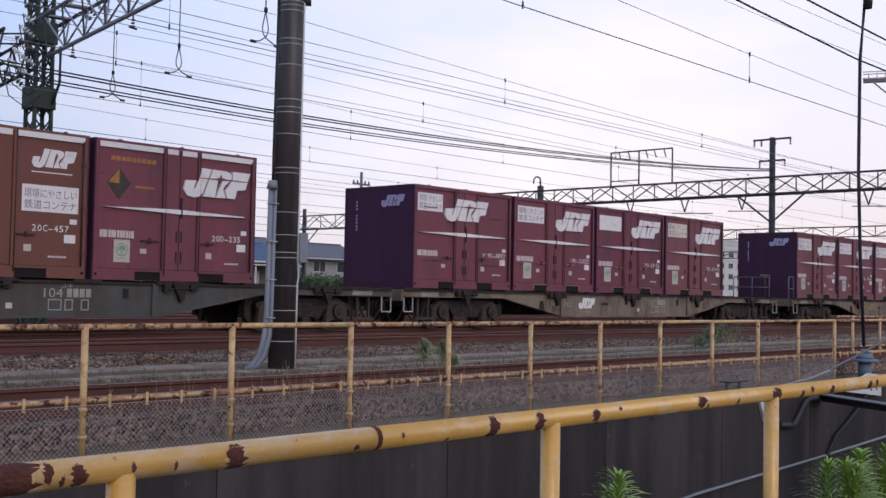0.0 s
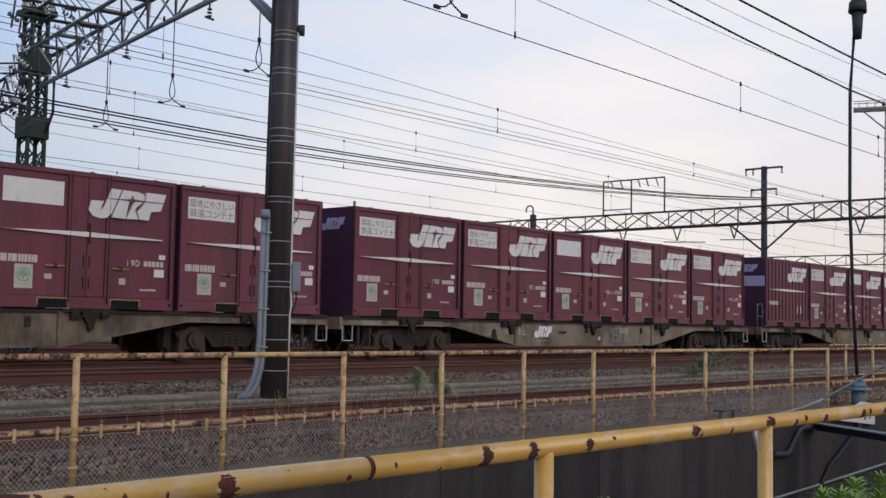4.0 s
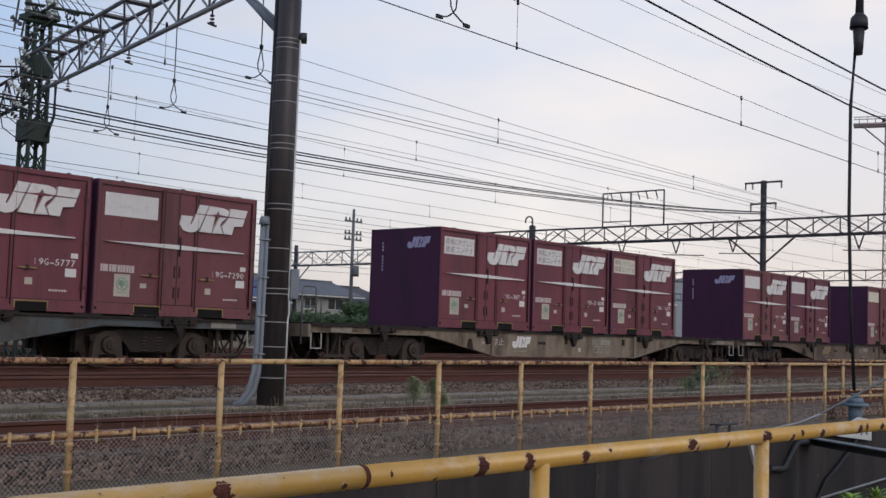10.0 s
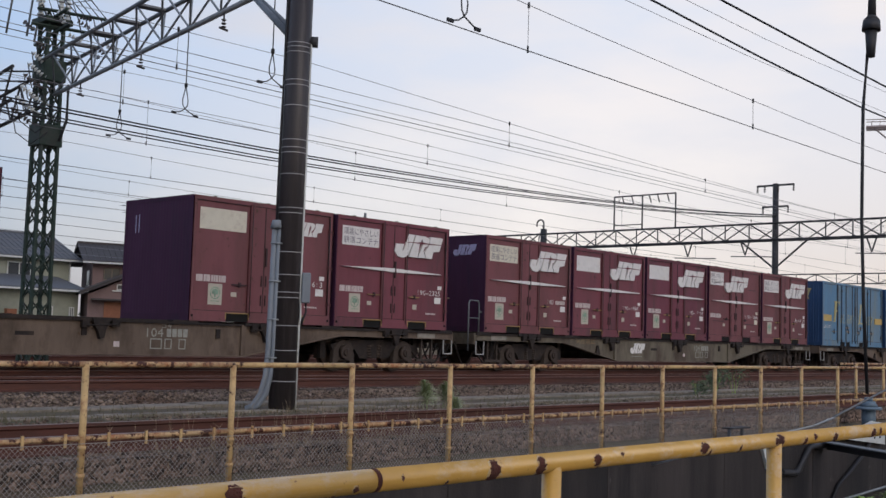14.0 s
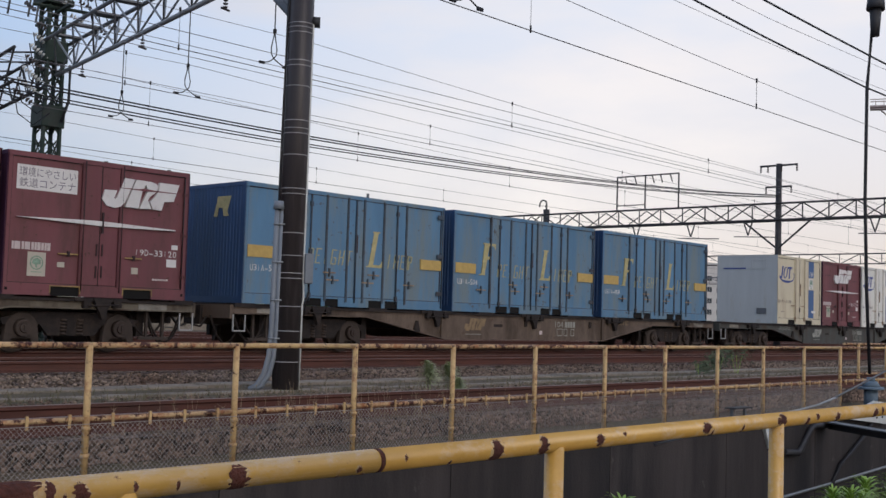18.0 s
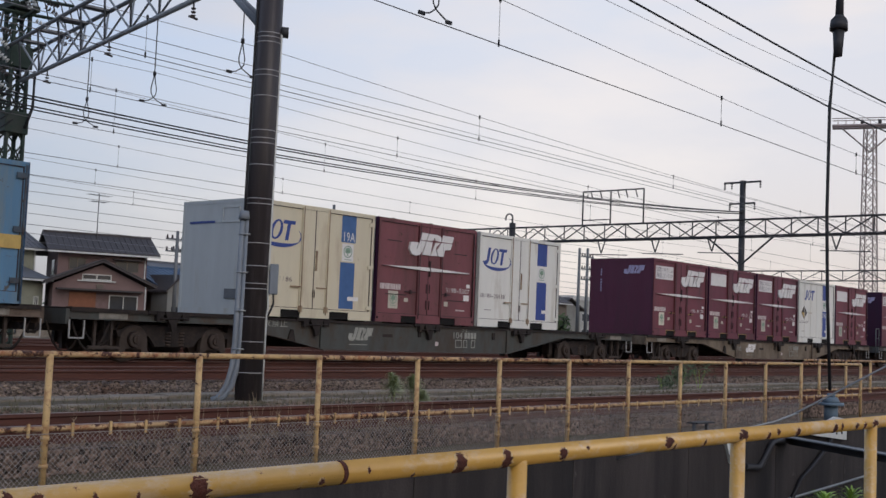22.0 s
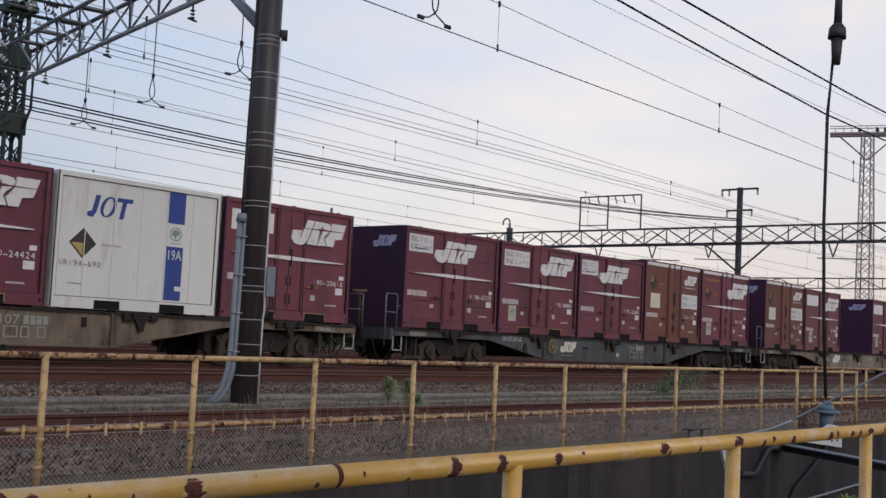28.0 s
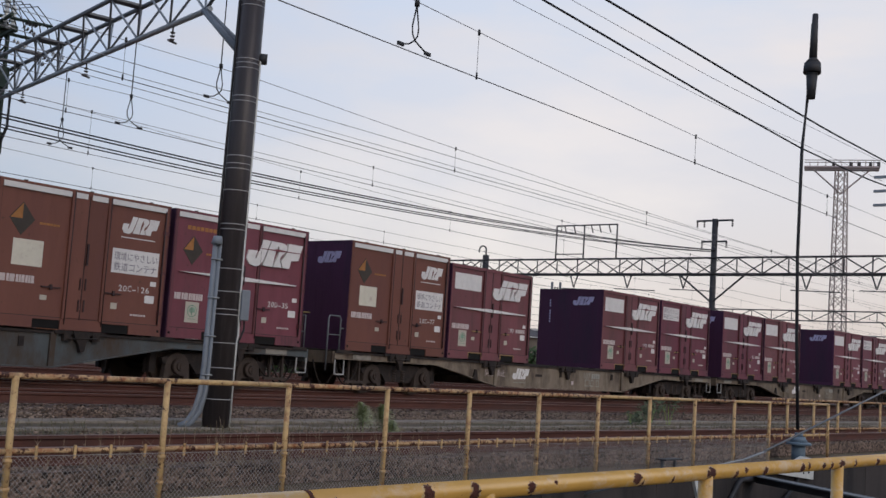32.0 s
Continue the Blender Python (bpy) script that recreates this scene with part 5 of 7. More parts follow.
        if kind == "top":
            part("orange_writing", bars(0.35, dz + 0.42, (0.11,) * 9, 0.08, y - 0.002), M_orange, c)
        part("orange_writing", bars(0.88, dz - 0.06, (0.07,) * 6, 0.04, y - 0.002), M_orange, c)
    if kind == "topbrown":
        bm = bmesh.new()
        emblem(bm, 2.62, 1.93, 0.86, 0.35, y - 0.003, y + 0.004)
        e = part("emblem", bm, M_white, c, "small slanted white emblem")
        part("emblem_line", plate(2.62, 3.40, 1.85, 1.868, y - 0.002), M_white, e)
        p = part("text_panel", plate(2.46, 3.54, 1.16, 1.63, y), M_white, c, "white slogan panel")
        for row, body in ((0.26, "環境にやさしい"), (0.06, "鉄道コンテナ")):
            writing("slogan", body, 0.175, M_slogan, p, 2.50, y - 0.002, 1.16 + row, width=1.0)
        part("cream_panel", plate(0.40, 1.00, 1.09, 1.56, y), M_cream, c, "faded cream panel")
    if kind == "jr":
        bm = bmesh.new()
        slab_xz(bm, [(2.75, 1.86), (3.00, 1.86), (3.03, 2.22), (2.93, 2.22), (2.90, 1.96), (2.75, 1.96)], y - 0.002, y + 0.004)
        slab_xz(bm, [(3.06, 1.86), (3.15, 1.86), (3.18, 2.22), (3.44, 2.20), (3.46, 2.02), (3.32, 1.99), (3.46, 1.86), (3.34, 1.86), (3.20, 1.99)], y - 0.002, y + 0.004)
        part("emblem", bm, M_white, c, "small white emblem")
        part("name_bar", bars(2.86, 1.70, (0.13,) * 4, 0.07, y - 0.002), M_white, c)
    jx = 0.35 if kind == "rib" else 0.22
    if kind != "jr":
        part("company_bar", bars(jx - 0.06, 0.785, (0.05, 0.13, 0.06, 0.12) + (0.06, 0.05, 0.075) * 2, 0.135, y - 0.002), M_barwhite, c)
    if kind not in ("ctr", "rib", "topbrown"):
        s = part("eco_sticker", plate(0.46, 0.80, 0.33, 0.75, y), M_cream if kind == "maroonend" else M_pale, c, "pale sticker with a green round emblem")
        round_mark(s, 0.63, 0.565, 0.125, y)
    if kind != "rib":
        part("data_bar", bars(2.98, 0.36, (0.06,) * 6, 0.035, y - 0.002), M_barwhite, c)
    else:
        for x in (2.62, 2.90):
            part("data_bar", one(box, x, x + 0.05, y - 0.004, y, 0.50, 0.80), M_white, c)
    for x0 in (0.055, CL - 0.105):
        # small black sheet drawn as the shade in the corner slot
        part("corner_slot", plate(x0, x0 + 0.05, 0.075, 0.125, -0.004), M_black, c)
    part("hinge_bar", one(rod, (CL - 0.115, -0.016, 0.24), (CL - 0.115, -0.016, H - 0.12), 0.013, 6), M_rod, c)
    for z in (0.42, 1.22, 2.02):
        part("end_hinge", one(box, CL - 0.15, CL - 0.01, -0.02, 0.0, z, z + 0.06), M_rodred, c)
    if kind in ("ctr", "ctrbare"):
        for x0, x1, z in ((0.36, 0.86, 1.95), (2.84, 3.36, 1.80), (0.36, 1.10, 0.66), (2.62, 3.30, 0.60)):
            part("tie_slot", plate(x0, x1, z, z + 0.022, 0.022, 0.01), M_rod, c)
    if kind == "smallmark":
        for yy in (1.86, 1.98):
            part("end_scratch", one(box, -0.006, -0.004, yy, yy + 0.03, H * 0.72, H * 0.87), M_lilac, c)
    else:
        end_mark(c, H)
    if kind == "rib":
        part("end_panel", one(box, -0.008, -0.004, 0.05, 1.12, H * 0.585, H * 0.735), M_lilac, c, "pale lilac panel on the end wall")
    return c


def swoosh(bm, x, z, w, h, y0, y1):
    """A thickening arc under a blue name mark."""
    out, inn = [], []
    for i in range(15):
        a = math.pi * (1.02 + 1.16 * i / 14)
        th = 0.35 * math.sin(math.pi * min(1, i / 11)) if i < 11 else 0.35 * (1 - (i - 11) / 3.2)
        out.append((x + w / 2 * (1 + math.cos(a)), z + h * (1 + math.sin(a))))
        inn.append((x + w / 2 * (1 + math.cos(a) * (1 - 0.18 * th)), z + h * (1 + math.sin(a) * (1 - max(th, 0.03)))))
    slab_xz(bm, out + inn[::-1], y0, y1)


def pale_container(kind):
    """Twelve-foot leased container. kind: cream, white, diamond."""
    H = 2.484
    tone = M_jotcream if kind == "cream" else M_jotwhite
    c = thing("freight_container", "", "container", group="containers on the train")
    common(c, H, tone, M_jotgrey if kind == "cream" else M_jotwhite, edges=False, deep=0.001)
    y = 0.026
    if kind != "diamond":
        for k, (a, b) in enumerate(((1.47, 1.815), (1.835, 2.19))):
            d = part("door", one(box, a, b, 0.004, 0.036, 0.215, H - 0.09), tone, c, bevel=0.006)
            part("hinge", one(box, 1.80 + 0.05 * k, 1.815 + 0.05 * k, -0.014, 0.01, 0.45, 0.62), M_rod, d)
        for x in (1.445, 2.215):
            p = part("door_post", one(box, x - 0.03, x + 0.03, -0.02, 0.034, 0.17, H - 0.03), tone, c, bevel=0.008)
            part("locking_rod", one(rod, (x - 0.005, -0.03, 0.08), (x - 0.005, -0.03, H - 0.03), 0.012, 6), M_rustpale, p)
            part("handle", one(box, x - 0.30, x, -0.02, 0.01, 0.66, 0.69), M_rustpale, p)
            part("bracket", one(box, x - 0.05, x + 0.05, -0.035, 0.0, 0.13, 0.26), M_rustpale, p)
        part("door_gap", one(box, 1.815, 1.835, 0.002, 0.03, 0.2, H - 0.09), M_rod, c)
        part("lock_bar", one(box, 1.86, 1.89, -0.03, 0.006, 1.05, 1.50), M_rustpale, c)
        for z in (0.25, 1.2, 2.2):
            part("corner_hinge", one(box, CL - 0.20, CL - 0.03, -0.014, 0.0, z, z + 0.09), tone, c)
    else:
        for i in range(5):
            x = 0.62 + i * 0.60
            part("panel_seam", one(box, x, x + 0.018, 0.014, 0.03, 0.215, H - 0.09), tone, c, bevel=0.004)
    lx, lz, lh = (0.24, 1.66, 0.44) if kind != "diamond" else (0.62, 1.72, 0.40)
    # leaning blue marks
    bm = bmesh.new()
    x = lx
    slab_xz(bm, [(x, lz), (x + 0.14, lz - 0.02), (x + 0.22, lz + 0.10), (x + 0.29, lz + lh), (x + 0.19, lz + lh), (x + 0.12, lz + 0.10), (x + 0.0, lz + 0.07)], y - 0.003, y + 0.004)
    x = lx + 0.30
    ring = [(x + 0.165 + 0.165 * math.cos(a) + 0.05 * math.sin(a), lz + lh / 2 + lh / 2 * math.sin(a), x + 0.165 + 0.092 * math.cos(a) + 0.05 * math.sin(a), lz + lh / 2 + 0.42 * lh * math.sin(a)) for a in [math.pi * k / 9 for k in range(18)]]
    for a_, b_ in zip(ring, ring[1:] + ring[:1]):
        slab_xz(bm, [(a_[0], a_[1]), (b_[0], b_[1]), (b_[2], b_[3]), (a_[2], a_[3])], y - 0.003, y + 0.004)
    x = lx + 0.66
    slab_xz(bm, [(x + 0.05, lz), (x + 0.14, lz), (x + 0.20, lz + lh - 0.08), (x + 0.32, lz + lh - 0.08), (x + 0.34, lz + lh), (x + 0.0, lz + lh), (x - 0.02, lz + lh - 0.08), (x + 0.11, lz + lh - 0.08)], y - 0.003, y + 0.004)
    part("name_mark", bm, M_navy, c, "leaning blue mark")
    if kind != "diamond":
        bm = bmesh.new()
        swoosh(bm, lx - 0.05, lz - 0.16, 1.24, 0.26, y - 0.004, y + 0.002)
        part("swoosh", bm, M_navy, c, "blue arc below the mark")
    else:
        bm = bmesh.new()
        slab_xz(bm, [(0.32, 1.20), (0.60, 0.92), (0.88, 1.20), (0.60, 1.48)], y - 0.003, y + 0.004)
        d = part("warning_diamond", bm, M_olive, c, "dark and yellow diamond placard")
        bm = bmesh.new()
        slab_xz(bm, [(0.36, 1.20), (0.60, 0.96), (0.60, 1.20)], y - 0.006, y - 0.003)
        part("diamond_field", bm, M_yellow, d)
        part("fine_print", bars(1.0, 1.18, (0.06,) * 7, 0.04, y - 0.002), M_pale, c)
    nx, nw = (2.65, 0.46) if kind != "diamond" else (2.42, 0.42)
    bl = M_sage if kind == "cream" else M_navy
    p = part("blue_panel", plate(nx, nx + nw, 1.77, 2.40, y), bl, c, "blue painted panel")
    if kind == "cream":
        writing("class_number", "19A", 0.30, M_white, p, nx + 0.03, y - 0.003, 1.80, width=nw - 0.06)
    p = part("blue_panel", plate(nx, nx + nw, 0.25, 1.31, y), bl, c, "blue painted panel")
    if kind == "diamond":
        writing("class_number", "19A", 0.28, M_white, p, nx + 0.03, y - 0.003, 1.05, width=nw - 0.06)
    part("white_label", plate(nx + 0.27, nx + 0.62, 0.44, 0.53, y - 0.003), M_white, c)
    s = part("eco_sticker", plate(nx + 0.04, nx + 0.40, 1.34, 1.74, y), M_white, c, "pale sticker with a green round emblem")
    round_mark(s, nx + 0.22, 1.56, 0.14, y)
    part("fine_print", plate(0.35, 0.62, 0.44, 0.455, y), M_ink, c)
    bm = bmesh.new()
    cells(bm, [0.42, 0.44, 0.98, 1.0], [1.98, 2.0, 2.30, 2.32], lambda i, j: i != 1 or j != 1, -0.016, 0.0)
    bm.transform(Matrix(((0, 1, 0, 0), (1, 0, 0, 0), (0, 0, 1, 0), (0, 0, 0, 1))))
    part("end_fitting", bm, M_jotgrey, c)
    part("end_bars", one(box, -0.009, -0.004, 1.25, 2.15, 1.98, 2.03), M_navy, c)
    part("end_hatch", one(box, -0.02, 0.0, 0.42, 0.80, 0.34, 0.55), M_galvdark, c)
    return c


BLUE_POCKETS = ((1.68, 2.16), (2.26, 2.66), (3.58, 4.0), (4.1, 4.52))


def blue_container():
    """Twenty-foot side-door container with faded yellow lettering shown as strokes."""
    Ln, H = 6.058, 2.50
    c = thing("long_freight_container", "", "container", group="containers on the train")
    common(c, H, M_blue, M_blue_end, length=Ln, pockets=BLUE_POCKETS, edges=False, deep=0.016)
    edges_ = (1.43, 1.78, 2.24, 2.87, 3.12, 3.37, 4.0, 4.43, 4.74)
    for a, b in zip(edges_, edges_[1:]):
        part("door", one(box, a + 0.02, b - 0.02, 0.006, 0.036, 0.215, H - 0.10), M_blue, c, bevel=0.006)
    for x in edges_:
        thick = x in (1.43, 2.24, 2.87, 3.37, 4.0, 4.74)
        p = part("door_post" if thick else "locking_rod", one(box, x - 0.026, x + 0.026, -0.016, 0.03, 0.10, H - 0.06) if thick else one(rod, (x, -0.02, 0.10), (x, -0.02, H - 0.1), 0.018, 6), M_blue_dark, c)
        if not thick and x != 3.12:
            for z in (0.18, 1.12, 2.15):
                part("rod_guide", one(box, x - 0.04, x + 0.04, -0.036, 0.0, z, z + 0.1), M_blue_dark, p)
    part("lock_bar", one(box, 3.11, 3.165, -0.034, 0.0, 1.22, 1.62), M_rod, c)
    for x, z in ((1.07, 0.56), (2.35, 0.74), (2.45, 0.58), (3.52, 0.56), (3.70, 0.74), (4.86, 0.56)):
        h = part("lock_handle", one(box, x - 0.18, x + 0.18, -0.022, 0.0, z - 0.014, z + 0.014), M_rustpale, c)
        part("handle_hub", one(box, x - 0.02, x + 0.02, -0.03, 0.0, z - 0.09, z + 0.09), M_blue_dark, h)
    for z in (0.35, 1.25, 2.2):
        part("corner_hinge", one(box, Ln - 0.24, Ln - 0.02, -0.02, 0.0, z, z + 0.10), M_blue_dark, c)
    part("corner_rod", one(rod, (Ln - 0.06, -0.014, 0.05), (Ln - 0.06, -0.014, H - 0.06), 0.02, 6), M_blue_dark, c)
    y = 0.0

    def lean(bm, x, z, w, h, slant=0.16):
        slab_xz(bm, [(x, z), (x + w, z), (x + w + slant * h, z + h), (x + slant * h, z + h)], y, y + 0.04)

    bm = bmesh.new()
    slab_xz(bm, [(1.00, 0.94), (1.24, 0.94), (1.22, 0.98), (1.30, 1.34), (1.44, 1.36), (1.46, 1.42), (1.31, 1.42), (1.37, 1.69), (1.56, 1.69), (1.62, 1.60), (1.64, 1.76), (1.14, 1.76), (1.20, 1.70), (1.10, 0.98)], y, y + 0.03)
    part("tall_stroke", bm, M_blueyel, c, "worn yellow tall stroke")
    bm = bmesh.new()
    slab_xz(bm, [(3.44, 0.92), (3.96, 0.92), (4.03, 1.10), (3.99, 1.10), (3.90, 0.98), (3.69, 0.98), (3.83, 1.70), (3.90, 1.74), (3.64, 1.74), (3.69, 1.70), (3.55, 0.97)], y, y + 0.03)
    part("tall_stroke", bm, M_blueyel, c, "worn yellow tall stroke")
    # each small mark is a leaning stroke with crossbars: height of the stem, then bars as (from, to, height)
    wide = 0.15
    marks = {
        "a": (((0, 0),), ((0, .9, .92), (0, .9, .52)), ((.8, .55, .95), (.35, 0, .5))), "b": (((0, 0),), ((0, 1, .94), (0, .7, .5), (0, 1, 0)), ()), "c": (((.3, 0),), (), ()),
        "d": (((0, 0),), ((0, 1, .94), (0, 1, 0), (.55, 1, .42)), ((.85, 0, .45),)), "e": (((0, 0), (.8, 0)), ((0, .9, .48),), ()), "f": (((.4, 0),), ((0, 1.1, .94),), ()), "g": (((0, 0), (.85, 0)), ((.1, .9, .45),), ()),
    }
    for x0, row in ((1.70, "abcdef"), (4.10, "cgba")):
        for i, ch in enumerate(row):
            bm = bmesh.new()
            xx, h = x0 + i * 0.225, 0.33
            for u, _ in marks[ch][0]:
                lean(bm, xx + wide * u, 0.92, 0.036, h)
            for a, b, v in marks[ch][1]:
                lean(bm, xx + wide * a + 0.16 * h * v, 0.92 + h * v, wide * (b - a), 0.026)
            for u, lo_, hi_ in marks[ch][2]:
                lean(bm, xx + wide * u + 0.16 * h * lo_, 0.92 + h * lo_, 0.034, h * (hi_ - lo_))
            part("short_stroke", bm, M_blueyelfade, c)
    part("yellow_stripe", plate(0.12, 0.88, 0.96, 1.21, 0.012, 0.03), M_yellow, c)
    part("yellow_stripe", plate(5.26, 6.0, 0.96, 1.20, -0.003, 0.03), M_yellow, c)
    bm = bmesh.new()
    slab_xz(bm, [(0, 0), (0.12, 0), (0.16, 0.18), (0.3, 0.18), (0.34, 0.0), (0.52, 0.0), (0.46, 0.10), (0.58, 0.42), (0.12, 0.42), (0.1, 0.3)], -0.003, 0.003)
    part("end_mark", bm, M_blueyel, c, at=Matrix.Translation((-0.006, 1.05, H * 0.72)) @ Matrix.Rotation(radians(-90), 4, "Z"))
    return c


def wheelset_mesh():
    bm = bmesh.new()
    for y in (-0.62, 0.62):
        s = 1 if y > 0 else -1
        rod(bm, (0, y, 0), (0, y + s * 0.115, 0), 0.43, 28)
        rod(bm, (0, y - s * 0.03, 0), (0, y, 0), 0.455, 28)
        rod(bm, (0, y + s * 0.115, 0), (0, y + s * 0.135, 0), 0.12, 14)
        for k in range(3):
            a = 2 * math.pi * k / 3
            rod(bm, (0.23 * math.cos(a), y + s * 0.115, 0.23 * math.sin(a)), (0.23 * math.cos(a), y + s * 0.119, 0.23 * math.sin(a)), 0.05, 8)
    rod(bm, (0, -1.0, 0), (0, 1.0, 0), 0.075, 10)
    return bm


WHEEL_R = 0.43
RAIL_Z = 0.06


def wagon(colour, rail_front=False, railed_white=True):
    """Flat container wagon; local x = 0 is its leading end, y = 0 its middle, z = 0 the rail head."""
    m_ = M_wagon[colour]
    w = thing("flat_wagon", "", "wagon", group="wagons of the train")
    z1 = DECK - 0.04 - RAIL_Z
    dk = DECK - RAIL_Z
    for s in (-1, 1):
        ys = s * 1.19
        xs_ = [0.45, 4.15, 6.8, 13.6, 16.25, 19.95]
        lo = [-0.16, -0.16, -0.64, -0.64, -0.16, -0.16]
        bm = bmesh.new()
        slab_xz(bm, [(0.45, z1)] + [(x, z1 + d) for x, d in zip(xs_, lo)] + [(19.95, z1)], ys - 0.012, ys + 0.012)
        sill = part("side_sill", bm, m_, w, "%s painted fishbelly side girder" % {"slate": "slate-blue", "tan": "light tan"}.get(colour, colour))
        # flange made deeper and black: its shadow and grime in one band
        part("top_flange", one(box, 0.45, 19.95, ys - 0.055, ys + 0.055, z1 - 0.045, z1 + 0.001), M_under, sill)
        for (xa, da), (xb, db) in zip(zip(xs_, lo), zip(xs_[1:], lo[1:])):
            bm = bmesh.new()
            slab_xz(bm, [(xa, z1 + da - 0.022), (xb, z1 + db - 0.022), (xb, z1 + db + 0.001), (xa, z1 + da + 0.001)], ys - 0.06, ys + 0.06)
            part("bottom_flange", bm, m_, sill)
        if s < 0:
            yo = ys - 0.012
            for x in (6.75, 13.6):
                part("stiffener", one(box, x - 0.09, x + 0.02, yo - 0.05, yo, z1 - 0.63, z1 - 0.02), m_, sill)
            bm = bmesh.new()
            slab_xz(bm, [(5.70, z1 - 0.47), (5.78, z1 - 0.22), (5.84, z1 - 0.22), (5.92, z1 - 0.50)], yo - 0.05, yo)
            part("hook_bracket", bm, M_under, sill)
            for x0 in (1.05, 18.75):
                part("end_plate", one(box, x0, x0 + 0.62, yo - 0.006, yo + 0.001, z1 - 0.185, z1 - 0.05), M_plate, sill, "dusty pale plate")
            for x0 in (9.95, 12.9):
                part("bolt_plate", one(box, x0, x0 + 0.10, yo - 0.03, yo, z1 - 0.30, z1 - 0.12), M_under, sill)
            part("white_mark", one(box, 10.62, 10.74, yo - 0.003, yo + 0.001, z1 - 0.50, z1 - 0.40), M_barwhite, sill)
            writing("class_name", "コキ", 0.10, M_faint, sill, 11.62, yo - 0.004, z1 - 0.125, width=0.26)
            # dark plate on the web draws the hole's shade
            part("oval_hole", one(box, 8.70, 9.05, yo - 0.0015, yo + 0.001, z1 - 0.325, z1 - 0.255), M_under, sill)
            bm = bmesh.new()
            emblem(bm, 7.56, z1 - 0.44, 0.82, 0.32, yo - 0.004, yo + 0.001)
            e = part("emblem", bm, M_tanfade if colour == "brown" or (colour == "khaki" and rail_front) else M_faint if colour == "grey" else M_cream if colour == "slate" else M_white, sill, "pale slanted emblem")
            part("emblem_line", one(box, 7.60, 8.20, yo - 0.004, yo, z1 - 0.525, z1 - 0.51), M_faint, e)
            writing("class_number", "104" if colour in ("grey", "slate", "olive", "brown") else "107", 0.24, M_faint, sill, 11.26, yo - 0.004, z1 - 0.30, width=0.42)
            part("serial_bar", bars(11.76, z1 - 0.295, (0.125,) * 4, 0.155, yo - 0.004), M_faint, sill)
            for k, wd in enumerate((0.26, 0.16, 0.16)):
                x = 11.40 + k * 0.32
                bm = bmesh.new()
                cells(bm, [x, x + 0.02, x + wd - 0.02, x + wd], [z1 - 0.53, z1 - 0.51, z1 - 0.35, z1 - 0.33], lambda i, j: i != 1 or j != 1, yo - 0.003, yo)
                part("data_frame", bm, M_faint, sill)
            wx, wz = {"slate": (4.75, -0.17), "brown": (14.0, -0.17), "grey": (4.75, -0.17), "olive": (4.75, -0.17)}.get(colour, (6.25, -0.36))
            writing("warning", "突放禁止", 0.2, M_barwhite if colour in ("tan", "slate") else M_tanfade if rail_front or colour == "brown" else M_faint, sill, wx, yo - 0.004, z1 + wz, width=0.95)
    part("centre_sill", one(box, 0.3, 20.1, -0.28, 0.28, z1 - 0.42, z1 - 0.02), M_under, w)
    for x in (0.6, 2.9, 5.2, 7.75, 10.2, 12.65, 15.2, 17.5, 19.75):
        part("cross_beam", one(box, x - 0.09, x + 0.11, -1.17, 1.17, z1 - 0.20, z1 - 0.014), M_under, w)
    # container seats and locks
    for k in range(6):
        x = 0.72 + 3.826 * k
        for s in (-1, 1):
            part("container_seat", one(box, max(0.46, x - 0.32), min(19.94, x + 0.25), s * 1.13 - 0.1, s * 1.13 + 0.1, z1, dk), M_under, w)
    part("deck_plate", one(box, 0.5, 19.9, -1.02, 1.02, z1 - 0.06, dk - 0.008), M_under, w)
    # locking gear under the middle of each place
    for k in range(5):
        x = 0.75 + 3.826 * k + 1.86
        bm = bmesh.new()
        box(bm, x - 0.52, x + 0.55, -1.285, -1.235, z1 - 0.035, z1 + 0.03)
        box(bm, x - 0.34, x - 0.20, -1.30, -1.20, z1 - 0.16, z1 + 0.03)
        box(bm, x + 0.26, x + 0.42, -1.30, -1.20, z1 - 0.14, z1 + 0.03)
        slab_xz(bm, [(x - 0.16, z1 + 0.02), (x - 0.10, z1 - 0.12), (x - 0.03, z1 - 0.22), (x + 0.02, z1 - 0.36), (x + 0.10, z1 - 0.34), (x + 0.13, z1 - 0.18), (x + 0.20, z1 - 0.06), (x + 0.20, z1 + 0.02)], -1.31, -1.215)
        rod(bm, (x - 0.27, -1.31, z1 - 0.12), (x + 0.35, -1.31, z1 - 0.09), 0.016, 6)
        part("lock_gear", bm, M_under, w, "greasy black container locking gear")
